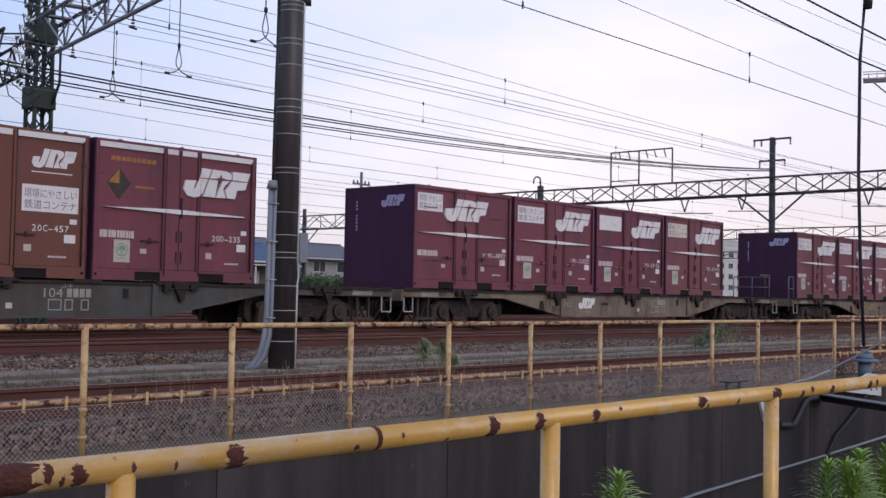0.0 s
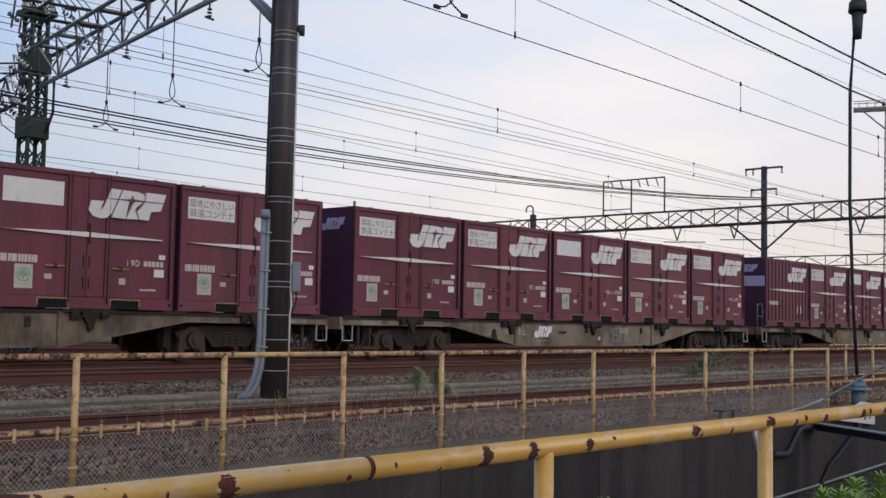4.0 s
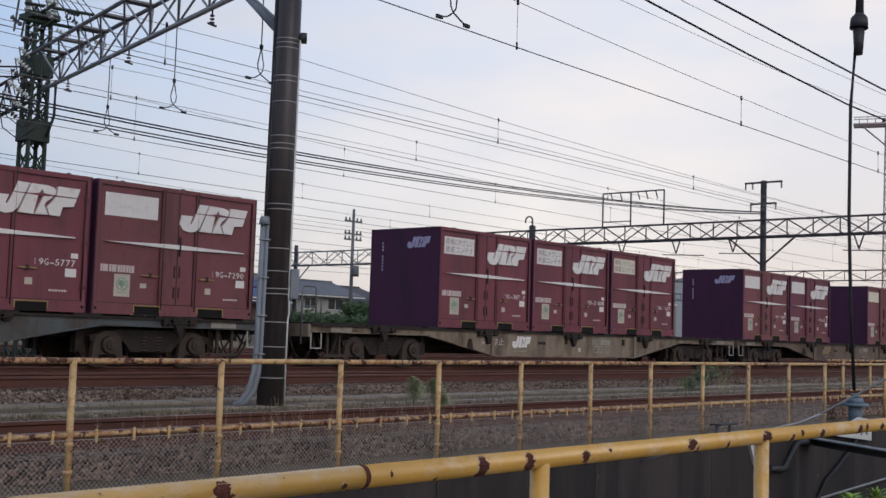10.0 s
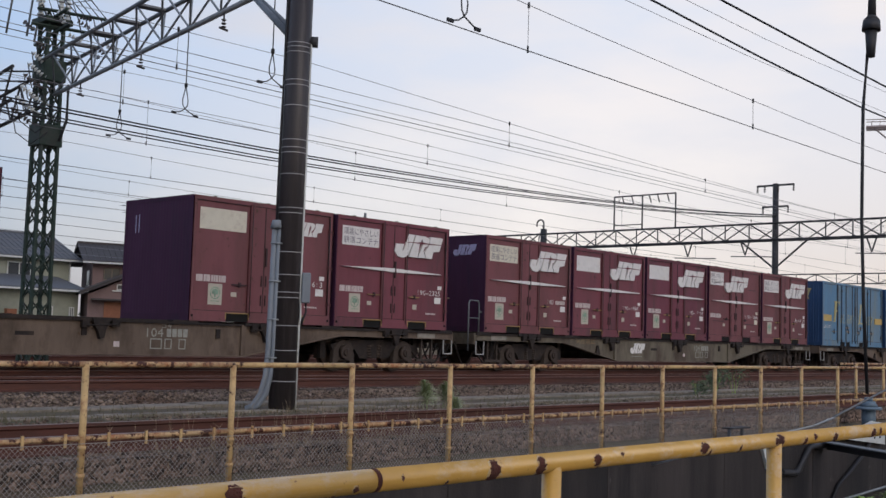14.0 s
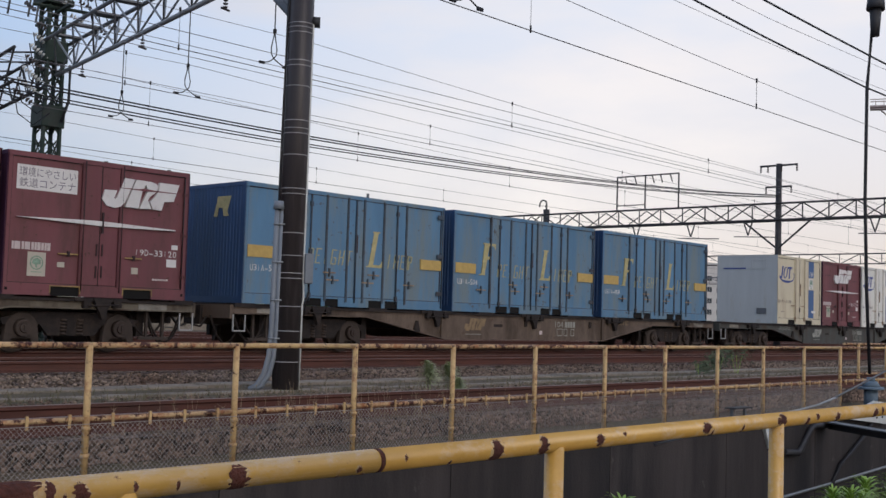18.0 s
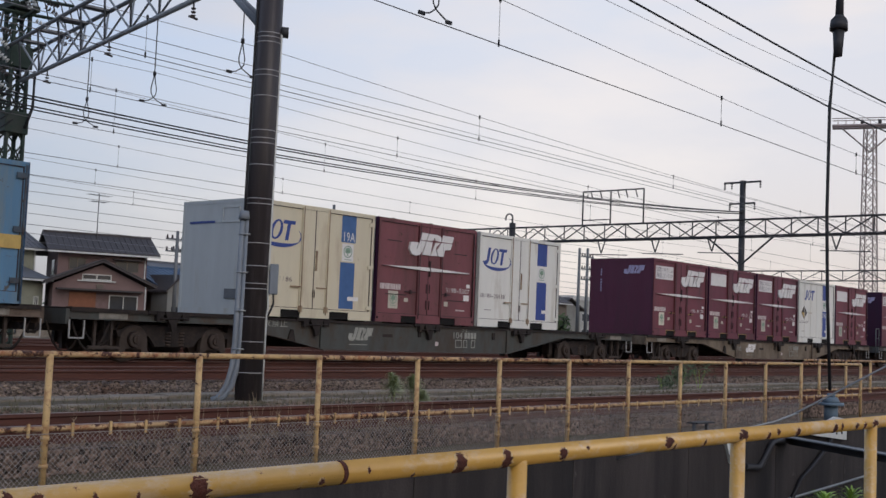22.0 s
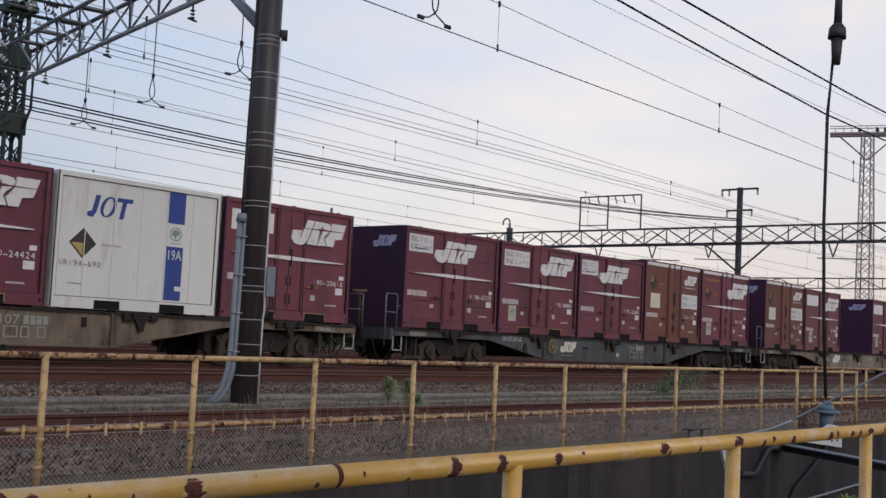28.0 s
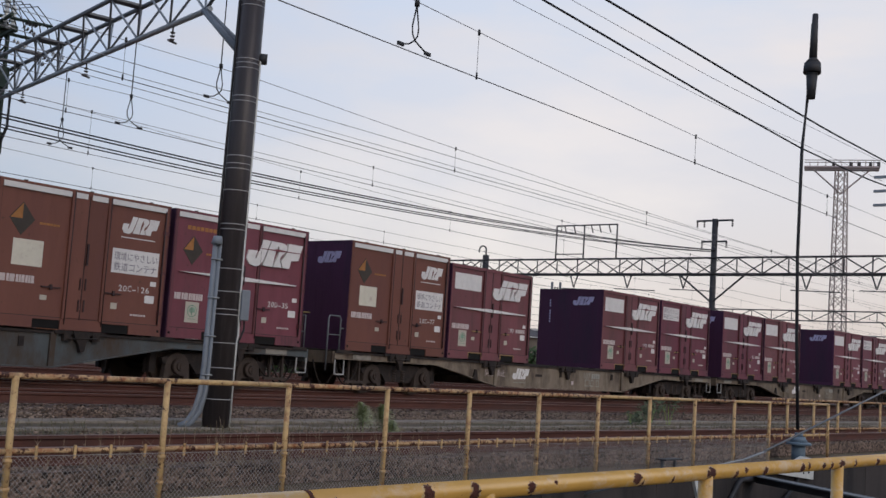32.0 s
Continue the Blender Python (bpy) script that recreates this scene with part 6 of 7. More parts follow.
    for xb in (2.9, 17.5):
        b = part("bogie", one(box, xb - 0.13, xb + 0.13, -1.0, 1.0, 0.42, 0.70), M_under, w)
        for s in (-1, 1):
            bm = bmesh.new()
            pts = [(xb - 1.35, 0.60), (xb - 1.30, 0.48), (xb - 0.62, 0.50), (xb - 0.45, 0.30), (xb + 0.45, 0.30), (xb + 0.62, 0.50), (xb + 1.30, 0.48), (xb + 1.35, 0.60), (xb + 0.7, 0.72), (xb - 0.7, 0.72)]
            slab_xz(bm, pts, s * 0.98 - 0.05, s * 0.98 + 0.05)
            part("side_frame", bm, M_under, b)
            for dx in (-0.95, 0.95):
                bm = bmesh.new()
                arch = [(xb + dx + 0.31 * math.cos(a), 0.40 + 0.31 * math.sin(a)) for a in [math.pi * k / 10 for k in range(11)]]
                slab_xz(bm, [(xb + dx + 0.33, 0.17), *arch, (xb + dx - 0.33, 0.17), (xb + dx - 0.20, 0.17), (xb + dx - 0.17, 0.24), (xb + dx + 0.17, 0.24), (xb + dx + 0.20, 0.17)], s * 1.0 - 0.04, s * 1.0 + 0.09)
                ab = part("axle_box", bm, M_bogie, b, bevel=0.012)
                bm = one(rod, (xb + dx, s * 1.05, 0.43), (xb + dx, s * 1.135, 0.43), 0.165, 16, r2=0.15)
                rod(bm, (xb + dx, s * 1.13, 0.43), (xb + dx, s * 1.165, 0.43), 0.095, 12, r2=0.08)
                box(bm, xb + dx - 0.02, xb + dx + 0.02, min(s * 1.15, s * 1.18), max(s * 1.15, s * 1.18), 0.38, 0.48)
                part("axle_cap", bm, M_wheel, ab)
                part("brake_block", one(box, xb + dx + (0.46 if dx > 0 else -0.54), xb + dx + (0.54 if dx > 0 else -0.46), min(s * 0.62, s * 0.80), max(s * 0.62, s * 0.80), 0.28, 0.58), M_wheel, b)
            for dx in (-0.16, 0.16):
                bm = bmesh.new()
                for j in range(5):
                    rod(bm, (xb + dx, s * 1.0, 0.32 + j * 0.06), (xb + dx, s * 1.0, 0.355 + j * 0.06), 0.075, 10)
                part("spring", bm, M_wheel, b)
            part("brake_hanger", one(box, xb - 1.55, xb - 1.40, s * 0.80, s * 0.92, 0.30, 0.80), M_under, b)
            part("brake_hanger", one(box, xb + 1.40, xb + 1.55, s * 0.80, s * 0.92, 0.30, 0.80), M_under, b)
        for dx in (-0.95, 0.95):
            ws = part("wheelset", wheelset_mesh(), M_wheel, b, at=pose(xb + dx, 0, WHEEL_R))
            ws["axle_x"] = xb + dx
    for s, x in ((-1, 0.0), (1, 20.4)):
        bm = bmesh.new()
        box(bm, min(x, x - s * 0.6), max(x, x - s * 0.6), -0.09, 0.09, 0.76, 0.94)
        box(bm, min(x, x - s * 0.18), max(x, x - s * 0.18), -0.17, 0.17, 0.70, 1.0)
        part("coupler", bm, M_under, w)
        xe = 0.42 if s < 0 else 19.98
        part("end_beam", one(box, xe - 0.05, xe + 0.05, -1.2, 1.2, z1 - 0.28, z1), m_, w)
        for sy in (-1, 1):
            bm = bmesh.new()
            xx = xe + (0.02 if s < 0 else -0.02)
            for dx in (0.0, 0.30):
                box(bm, xx - s * dx - 0.012, xx - s * dx + 0.012, sy * 1.22 - 0.012, sy * 1.22 + 0.012, z1 - 0.52, z1 - 0.20)
            box(bm, min(xx, xx - s * 0.30), max(xx, xx - s * 0.30), sy * 1.22 - 0.02, sy * 1.22 + 0.02, z1 - 0.54, z1 - 0.515)
            part("step", bm, M_steelwhite if railed_white else M_under, w, "bent foot step")
        part("air_hose", one(tube, [(xe, -0.4, 0.75), (xe + s * 0.2, -0.42, 0.5), (xe + s * 0.4, -0.4, 0.55)], 0.025, 6), M_under, w)
        # brake rigging between the bogie and the end beam
        bm = bmesh.new()
        for yy, x0, x1, low in ((-1.08, 0.15, 0.95, 0.20), (-0.92, 0.45, 1.25, 0.30), (-0.62, -0.1, 0.70, 0.16)):
            tube(bm, [(xe - s * (x0 + (x1 - x0) * k / 8), yy, 0.74 - (0.74 - low) * math.sin(math.pi * k / 8) ** 0.8) for k in range(9)], 0.021, 6)
        part("brake_hose", bm, M_under, w)
        bm = bmesh.new()
        for dx, zb in ((0.62, 0.22), (0.98, 0.30)):
            box(bm, xe - s * dx - 0.025, xe - s * dx + 0.025, -1.12, -1.06, zb, z1 - 0.16)
        box(bm, min(xe - s * 0.5, xe - s * 1.15), max(xe - s * 0.5, xe - s * 1.15), -1.13, -1.07, 0.24, 0.30)
        part("brake_rigging", bm, M_bogie, w)
        part("draw_lever", one(rod, (xe - s * 0.05, -0.95, 0.82), (xe - s * 0.05, -0.15, 0.78), 0.02, 6), M_wheel, w)
    if rail_front:
        for y in (-1.12, 1.12):
            part("hand_rail", one(tube, [(0.24, y, z1 - 0.45), (0.24, y, z1 + 0.76), (0.28, y, z1 + 0.82), (0.60, y, z1 + 0.82), (0.64, y, z1 + 0.76), (0.64, y, z1 - 0.02)], 0.021, 6), M_galvdark, w)
            part("rail_bar", one(rod, (0.24, y, z1 + 0.38), (0.64, y, z1 + 0.38), 0.015, 6), M_galvdark, w)
        for z in (0.42, 0.80):
            part("cross_rail", one(rod, (0.24, -0.35, z1 + z), (0.24, 1.1, z1 + z), 0.018, 6), M_galvdark, w)
        for y in (-0.35, 0.35):
            part("rail_post", one(rod, (0.24, y, z1 - 0.05), (0.24, y, z1 + 0.80), 0.018, 6), M_galvdark, w)
        st = part("brake_stand", one(rod, (0.34, -0.12, z1 - 0.1), (0.34, -0.12, z1 + 0.86), 0.045, 8), M_bogie, w)
        bm = bmesh.new()
        tube(bm, [(0.34 + 0.17 * math.cos(math.pi * k / 8), -0.12 + 0.17 * math.sin(math.pi * k / 8), z1 + 0.88) for k in range(17)], 0.017, 6)
        for k in range(4):
            rod(bm, (0.34, -0.12, z1 + 0.86), (0.34 + 0.17 * math.cos(1.57 * k), -0.12 + 0.17 * math.sin(1.57 * k), z1 + 0.88), 0.012, 5)
        part("stand_wheel", bm, M_brakewheel, st)
        part("end_ladder", one(tube, [(0.64, -1.12, z1 + 0.5), (0.72, -1.12, z1 + 0.55), (0.80, -1.12, z1 + 0.5), (0.80, -1.12, z1)], 0.018, 6), M_galvdark, w)
        if colour in ("khaki", "slate"):
            bm = bmesh.new()
            tube(bm, [(7.05 + 0.19 * math.cos(math.pi * i / 9), -1.29, z1 - 0.28 + 0.19 * math.sin(math.pi * i / 9)) for i in range(19)], 0.018, 6)
            for i in range(5):
                rod(bm, (7.05, -1.29, z1 - 0.28), (7.05 + 0.19 * math.cos(1.257 * i), -1.29, z1 - 0.28 + 0.19 * math.sin(1.257 * i)), 0.013, 5)
            rod(bm, (7.05, -1.31, z1 - 0.28), (7.05, -1.18, z1 - 0.28), 0.035, 8)
            part("brake_wheel", bm, M_brakewheel, w, "spoked hand brake wheel")
    part("brake_tank", one(rod, (8.6, 0.35, 0.62), (9.9, 0.35, 0.62), 0.2, 14), M_under, w)
    part("brake_pipe", one(tube, [(0.5, -0.7, 0.8), (4.6, -0.75, 0.72), (10, -0.8, 0.55), (15.8, -0.75, 0.72), (19.9, -0.7, 0.8)], 0.03, 6), M_under, w)
    return w


# colour of each wagon, shift of its load, load by place; "." is an empty place
TRAIN = (
    ("grey", 0.168, ("ctr", "std", "topbrown", "top", "."), False),
    ("khaki", -0.273, ("ctr", "std", "plain", "creamtext", "."), False),
    ("khaki", 0.251, ("std", "std", "std", "plain", "std"), True),
    ("tan", -0.145, ("std", "std", "plain", "std", "std"), False),
    ("khaki", 0.158, ("rib", "std", "plain", "plain", "jr"), True),
    ("slate", -0.242, ("plain", "std", "plain", "plain", "plain"), False),
    ("tan", 0.327, (".", "std", "std", "creamtext", "."), True),
    ("brown", -0.144, ("plain", "plain", ".", "smallmark", "std"), False),
    ("olive", -0.099, ("creamtext", "plain", "plain", "ctr", "std"), True),
    ("brown", 0.0, ("blue",), False),
    ("grey", -0.31, (".", "cream", "ctrbare", "white", "."), False),
    ("khaki", -0.221, ("maroonend", "plain", "std", "diamond", "plain"), False),
    ("slate", 0.241, ("ctr", "std", "ctr", "topbrown", "top"), True),
    ("tan", 0.289, ("topbrown", "plain", ".", "plain", "std"), True),
    ("khaki", 0.0, ("plain", "plain", ".", "plain", "std"), False),
    ("brown", 0.0, ("std", "std", "std", "plain", "std"), False),
)
LABELS = {
    "std": "maroon steel railway container with a white slogan panel and emblem", "plain": "maroon steel railway container with a blank white panel",
    "maroonend": "maroon steel railway container with dull maroon end walls", "creamtext": "maroon steel railway container with a yellowed slogan panel", "ctr": "maroon steel railway container with a centred white emblem", "ctrbare": "clean maroon railway container with a centred emblem and no panel",
    "top": "taller maroon railway container with a white top band and diamond", "topbrown": "sun-faded brown railway container with a diamond placard",
    "smallmark": "faded maroon railway container with a small emblem and cream panel",
    "rib": "ribbed maroon railway container with a white emblem", "jr": "brighter red railway container with a small white emblem",
    "cream": "dirty cream leased container with blue panels, grey end", "white": "off-white leased container with blue panels and swoosh",
    "diamond": "white leased container with a diamond placard and blue band", "blue": "faded blue long side-door container with yellow lettering",
}
PROTO = {}
LOADED = []
TONES = random.Random(6)


GLYPHS = {}


def serial_text(c, body, size, material, x, y, z, pitch):
    """Stencilled number, one even pitch a character."""
    V, F = [], []
    for i, ch in enumerate(body):
        if ch not in GLYPHS:
            me = letters(ch, 1.0)
            v = [tuple(p.co) for p in me.vertices]
            lo, hi = min(p[0] for p in v), max(p[0] for p in v)
            GLYPHS[ch] = ([((p[0] - lo) / (hi - lo) if hi - lo > 0.2 or ch == "-" else 0.35 + (p[0] - lo), p[2]) for p in v], [tuple(f.vertices) for f in me.polygons])
        v, f = GLYPHS[ch]
        n = len(V)
        V += [(x + pitch * (i + 0.78 * p[0]), y, z + size * p[1]) for p in v]
        F += [tuple(k + n for k in q) for q in f]
    me = bpy.data.meshes.new("serial_number")
    me.from_pydata(V, [], F)
    me.materials.append(material)
    ob = new("serial_number", me)
    ob.parent = c


# numbers that can be made out, by wagon and place; elsewhere the class alone
SERIALS = {
    (0, 2): "20C-457", (0, 3): "20D-235", (1, 0): "V19C-3892", (1, 1): "19D-22022", (1, 2): "19D-23156", (1, 3): "19D-33743", (2, 0): "19D-5898", (2, 1): "19D-34632", (2, 2): "19D-33055",
    (3, 2): "19D-15503", (3, 4): "19D-23717", (4, 1): "19G-2749", (4, 2): "19D-18145", (4, 3): "19D-23267", (4, 4): "19D-42366", (5, 0): "19D-14684", (5, 1): "19G-16581", (5, 2): "19G-4970",
    (5, 3): "19G-5777", (5, 4): "19G-7290", (6, 1): "19D-38710", (6, 2): "19D-31888", (6, 3): "19G-1633", (7, 0): "19G-15845", (7, 3): "19G-1613", (7, 4): "19G-2325", (8, 1): "19D-14981",
    (8, 2): "19D-17155", (8, 3): "V19C-1368", (8, 4): "19D-33120", (10, 1): "UR19A-21186", (10, 2): "V19B-5207", (10, 3): "UR18A-20638", (11, 0): "19G-34137", (11, 1): "19D-21278", (11, 3): "UR19A-690",
    (7, 1): "19G-3212", (11, 2): "19D-24424", (12, 3): "20C-126", (12, 4): "20D-35", (13, 0): "20C-77", (11, 4): "19D-20616", (12, 0): "V19B-5703", (12, 2): "V19C-3286",
}


def number_on(c, kind, wagon_, place):
    pale_ = kind in ("cream", "white", "diamond")
    if kind == "rib":
        return
    if kind == "blue":
        serial_text(c, ("U31A-511", "U31A-504", "U31A-408")[place], 0.19, M_white, 0.20, 0.024, 0.68, 0.098)
        return
    body = SERIALS.get((wagon_, place))
    known = body is not None
    body = body or {"ctr": "V19C", "top": "20C", "topbrown": "20C", "cream": "UR19A", "white": "UR18A", "diamond": "UR19A"}.get(kind, "19D")
    x, z, p = (0.14, 0.77, 0.098) if pale_ else (2.66 if len(body) < 9 or not known else 2.58, 0.82, 0.104)
    serial_text(c, body, 0.155 if pale_ else 0.165, M_ink if pale_ else M_white, x, 0.022, z, p)
    if not known:
        tagged(part("serial_bar", bars(x + p * (len(body) + 0.7), z + 0.005, (0.09,) * 5, 0.10, 0.022), M_ink if pale_ else M_barwhite, c), kind="stuff")


def load(kind, x, wagon_=0, place=0):
    tone = TONES.choice((M_red, M_red, M_redfaded, M_reddark))
    key = (kind, tone.name) if kind in ("std", "plain", "creamtext", "ctr") else kind
    if key not in PROTO:
        if kind in ("cream", "white", "diamond"):
            PROTO[key] = pale_container(kind)
        else:
            PROTO[key] = blue_container() if kind == "blue" else std_container(kind, tone)
        c = PROTO[key]
    else:
        c = copy_thing(PROTO[key], pose(0, 0, 0))
    c["label"] = LABELS[kind]
    LOADED.append((c, kind, wagon_, place))
    MOVERS.append((c, Vector((x, SIDE_Y, DECK))))


WPROTO = {}
for i, (colour, shift, loads, railed) in enumerate(TRAIN):
    x0 = i * WAGON + shift
    key = (colour, railed)
    if key in WPROTO:
        wg = copy_thing(WPROTO[key], pose(0, 0, 0))
    else:
        wg = WPROTO[key] = wagon(colour, railed)
    full = loads.count(".")
    wg["label"] = "%s four-axle flat container wagon, %s" % ({"slate": "slate-blue", "tan": "light tan", "olive": "dark olive"}.get(colour, colour), "fully loaded" if not full else "partly empty")
    MOVERS.append((wg, Vector((x0 - 0.75, TRAIN_Y, RAIL_Z))))
    for o in wg.children_recursive:
        if "axle_x" in o:
            WHEELS.append(o)
    if loads[0] == "blue":
        for k, dx in enumerate((-0.11, 6.31, 12.76)):
            load("blue", x0 + dx, i, k)
    else:
        for k, kd in enumerate(loads):
            if kd != ".":
                load(kd, x0 + k * SLOT, i, k)
for loaded in LOADED:
    number_on(*loaded)

for o in bpy.data.objects:
    if o.name.split(".")[0] in ("data_bar", "serial_bar", "company_bar", "name_bar", "orange_writing", "end_number_bar", "fine_print"):
        tagged(o, kind="stuff")

# how far the train has come at each full second
RUN = (-0.73, -11.44, -22.10, -32.82, -43.40, -53.97, -64.52, -75.19, -85.79, -96.09, -105.94, -115.39, -124.40, -133.02, -141.16, -148.85, -156.10, -162.96, -169.30, -175.15,
       -180.83, -186.54, -192.22, -197.72, -203.27, -208.77, -214.13, -219.49, -224.84, -230.35, -235.69, -241.04, -246.39)


def run(t):
    """The same between the seconds, smoothly."""
    i = min(int(t), 31)
    u = t - i
    p = [RUN[max(0, min(32, j))] for j in (i - 1, i, i + 1, i + 2)]
    if i == 0:
        p[0] = 2 * p[1] - p[2]
    if i == 31:
        p[3] = 2 * p[2] - p[1]
    return p[1] + 0.5 * u * (p[2] - p[0] + u * (2 * p[0] - 5 * p[1] + 4 * p[2] - p[3] + u * (3 * (p[1] - p[2]) + p[3] - p[0])))

# ---- houses and trees beyond the yard ----
def wallmat(name, c):
    return mat(name, c, 0.85, var=0.1, scale=1.0, dirt=tuple(v * 0.75 for v in c), dirt_amount=0.3, dirt_scale=0.6, bump=0.1)


M_pinkwall = wallmat("pinkish_stucco", (0.20, 0.135, 0.13))
M_greenwall = wallmat("pale_green_siding", (0.27, 0.28, 0.23))
M_greywall = wallmat("grey_stucco", (0.22, 0.22, 0.21))
M_whitewall = wallmat("off_white_stucco", (0.36, 0.36, 0.34))
M_tanwall = wallmat("brown_siding", (0.15, 0.125, 0.105))
M_rooftile = mat("dark_roof_tiles", (0.055, 0.048, 0.050), 0.6, var=0.25, scale=3, stretch=(6, 1, 1), bump=0.4, bump_scale=8)
M_roofgrey = mat("grey_roof_tiles", (0.11, 0.115, 0.13), 0.6, var=0.2, scale=3, stretch=(6, 1, 1), bump=0.4, bump_scale=8)
M_roofblue = mat("blue_sheet_roof", (0.085, 0.14, 0.23), 0.5, var=0.12, scale=2, stretch=(8, 1, 1))
M_orangedoor = mat("orange_brown_door", (0.22, 0.085, 0.045), 0.6, var=0.15)
M_concpale = wallmat("pale_flats_concrete", (0.54, 0.53, 0.52))
M_flatpink = wallmat("pinkish_balcony_panel", (0.40, 0.36, 0.35))


def gable_roof(bm, x0, x1, y0, y1, z_eave, z_ridge, along="x", thick=0.18):
    if along == "x":
        ym = (y0 + y1) / 2
        slab_yz(bm, [(y0, z_eave), (ym, z_ridge), (y1, z_eave), (y1, z_eave - thick), (ym, z_ridge - thick), (y0, z_eave - thick)], x0, x1)
    else:
        xm = (x0 + x1) / 2
        slab_xz(bm, [(x0, z_eave), (xm, z_ridge), (x1, z_eave), (x1, z_eave - thick), (xm, z_ridge - thick), (x0, z_eave - thick)], y0, y1)


def window(parent, x, y, z, w, h, frame_mat=None):
    bm = bmesh.new()
    cells(bm, [x, x + 0.07, x + w / 2 - 0.03, x + w / 2 + 0.03, x + w - 0.07, x + w], [z, z + 0.07, z + h - 0.07, z + h], lambda i, j: i in (0, 2, 4) or j in (0, 2), y - 0.06, y + 0.02)
    f = part("window", bm, frame_mat or M_whiteplate, parent)
    part("pane", one(box, x + 0.07, x + w - 0.07, y - 0.02, y + 0.01, z + 0.07, z + h - 0.07), M_glass, f)


def house(x0, x1, y0, y1, z_eave, z_ridge, wall, roof, label, along="x", over=0.6, windows=(), wmat=None):
    h = thing("house", label, "house")
    if along == "x":
        ym = (y0 + y1) / 2
        bm = bmesh.new()
        slab_yz(bm, [(y0, -0.5), (y1, -0.5), (y1, z_eave - 0.12), (ym, z_ridge - 0.3), (y0, z_eave - 0.12)], x0, x1)
    else:
        xm = (x0 + x1) / 2
        bm = bmesh.new()
        slab_xz(bm, [(x0, -0.5), (x1, -0.5), (x1, z_eave - 0.12), (xm, z_ridge - 0.3), (x0, z_eave - 0.12)], y0, y1)
    part("wall", bm, wall, h)
    bm = bmesh.new()
    gable_roof(bm, x0 - over, x1 + over, y0 - over, y1 + over, z_eave, z_ridge, along)
    r = part("roof", bm, roof, h)
    if along == "x":
        part("ridge", one(box, x0 - over, x1 + over, (y0 + y1) / 2 - 0.14, (y0 + y1) / 2 + 0.14, z_ridge - 0.05, z_ridge + 0.10), roof, r)
        part("gutter", one(box, x0 - over, x1 + over, y0 - over - 0.1, y0 - over, z_eave - 0.2, z_eave - 0.08), M_whiteplate, r)
    for x, z, w, hh in windows:
        window(h, x, y0 - 0.02, z, w, hh, wmat)
    return h


def turned(ob, x, y, degrees_):
    """Turn a house about one of its corners."""
    ob.matrix_basis = Matrix.Translation((x, y, 0)) @ Matrix.Rotation(radians(degrees_), 4, "Z") @ Matrix.Translation((-x, -y, 0))
    return ob


def tile_rows(parent, x0, x1, y0, y1, z_eave, z_ridge, over, along="x", gap=0.42, material=None):
    """Raised tile courses over both slopes of a gable roof."""
    bm = bmesh.new()
    if along == "x":
        ym, x = (y0 + y1) / 2, x0 - over
        while x <= x1 + over:
            for ya in (y0 - over, y1 + over):
                rod(bm, (x, ya, z_eave + 0.01), (x, ym, z_ridge + 0.01), 0.045, 5)
            x += gap
    else:
        xm, y = (x0 + x1) / 2, y0 - over
        while y <= y1 + over:
            for xa in (x0 - over, x1 + over):
                rod(bm, (xa, y, z_eave + 0.01), (xm, y, z_ridge + 0.01), 0.045, 5)
            y += gap
    tagged(part("tiling", bm, material or M_rooftile, parent), kind="stuff")


# pink two-storey house with a lower front wing, both turned to the street
ph = turned(house(43.53, 49.9, 74, 80, 5.65, 7.15, M_pinkwall, M_rooftile, "two-storey pinkish stucco house with a dark tiled roof", windows=((47.6, 4.3, 1.7, 0.8), (44.3, 4.3, 1.2, 0.9)), over=0.8, wmat=M_tanwall), 43.53, 74, -23)
tile_rows(ph, 43.53, 49.9, 74, 80, 5.65, 7.15, 0.8)
part("side_window", one(box, 43.46, 43.56, 75.2, 76.5, 3.9, 5.0), M_glass, ph)
part("window_sill", one(box, 43.40, 43.56, 75.1, 76.6, 3.82, 3.9), M_whiteplate, ph)
part("window_hood", one(box, 47.4, 49.5, 73.5, 74.0, 5.16, 5.24), M_rooftile, ph)
part("downpipe", one(rod, (49.75, 73.93, -0.5), (49.75, 73.93, 5.5), 0.05, 6), M_whiteplate, ph)
wing = turned(house(41.4, 47.8, 70.8, 74.5, 3.25, 4.92, M_pinkwall, M_rooftile, "low pinkish front wing with a white-framed gable window", along="y", over=0.6, windows=((43.3, 3.48, 2.0, 0.42), (45.2, 1.0, 2.0, 1.5))), 41.4, 70.8, -23)
tile_rows(wing, 41.4, 47.8, 70.8, 74.5, 3.25, 4.92, 0.6, along="y")
part("door", one(box, 42.5, 44.3, 70.7, 70.78, 0.2, 2.62), M_orangedoor, wing, "orange-brown sliding door")
part("canopy", one(box, 41.6, 47.4, 70.0, 70.8, 2.72, 2.84), M_rooftile, wing)
part("wall_box", one(box, 44.3, 44.75, 70.62, 70.8, 2.90, 3.2), M_tanwall, wing)
part("sill_board", one(box, 43.0, 45.6, 70.66, 70.8, 3.38, 3.46), M_whiteplate, wing)
part("downpipe", one(rod, (47.7, 70.73, -0.5), (47.7, 70.73, 3.2), 0.05, 6), M_whiteplate, wing)
ant = thing("roof_antenna", "thin grey television aerial on a tiled roof", "antenna")
part("mast", one(rod, (47.2, 75.0, 6.9), (47.2, 75.0, 10.3), 0.035, 6), M_galvdark, ant)
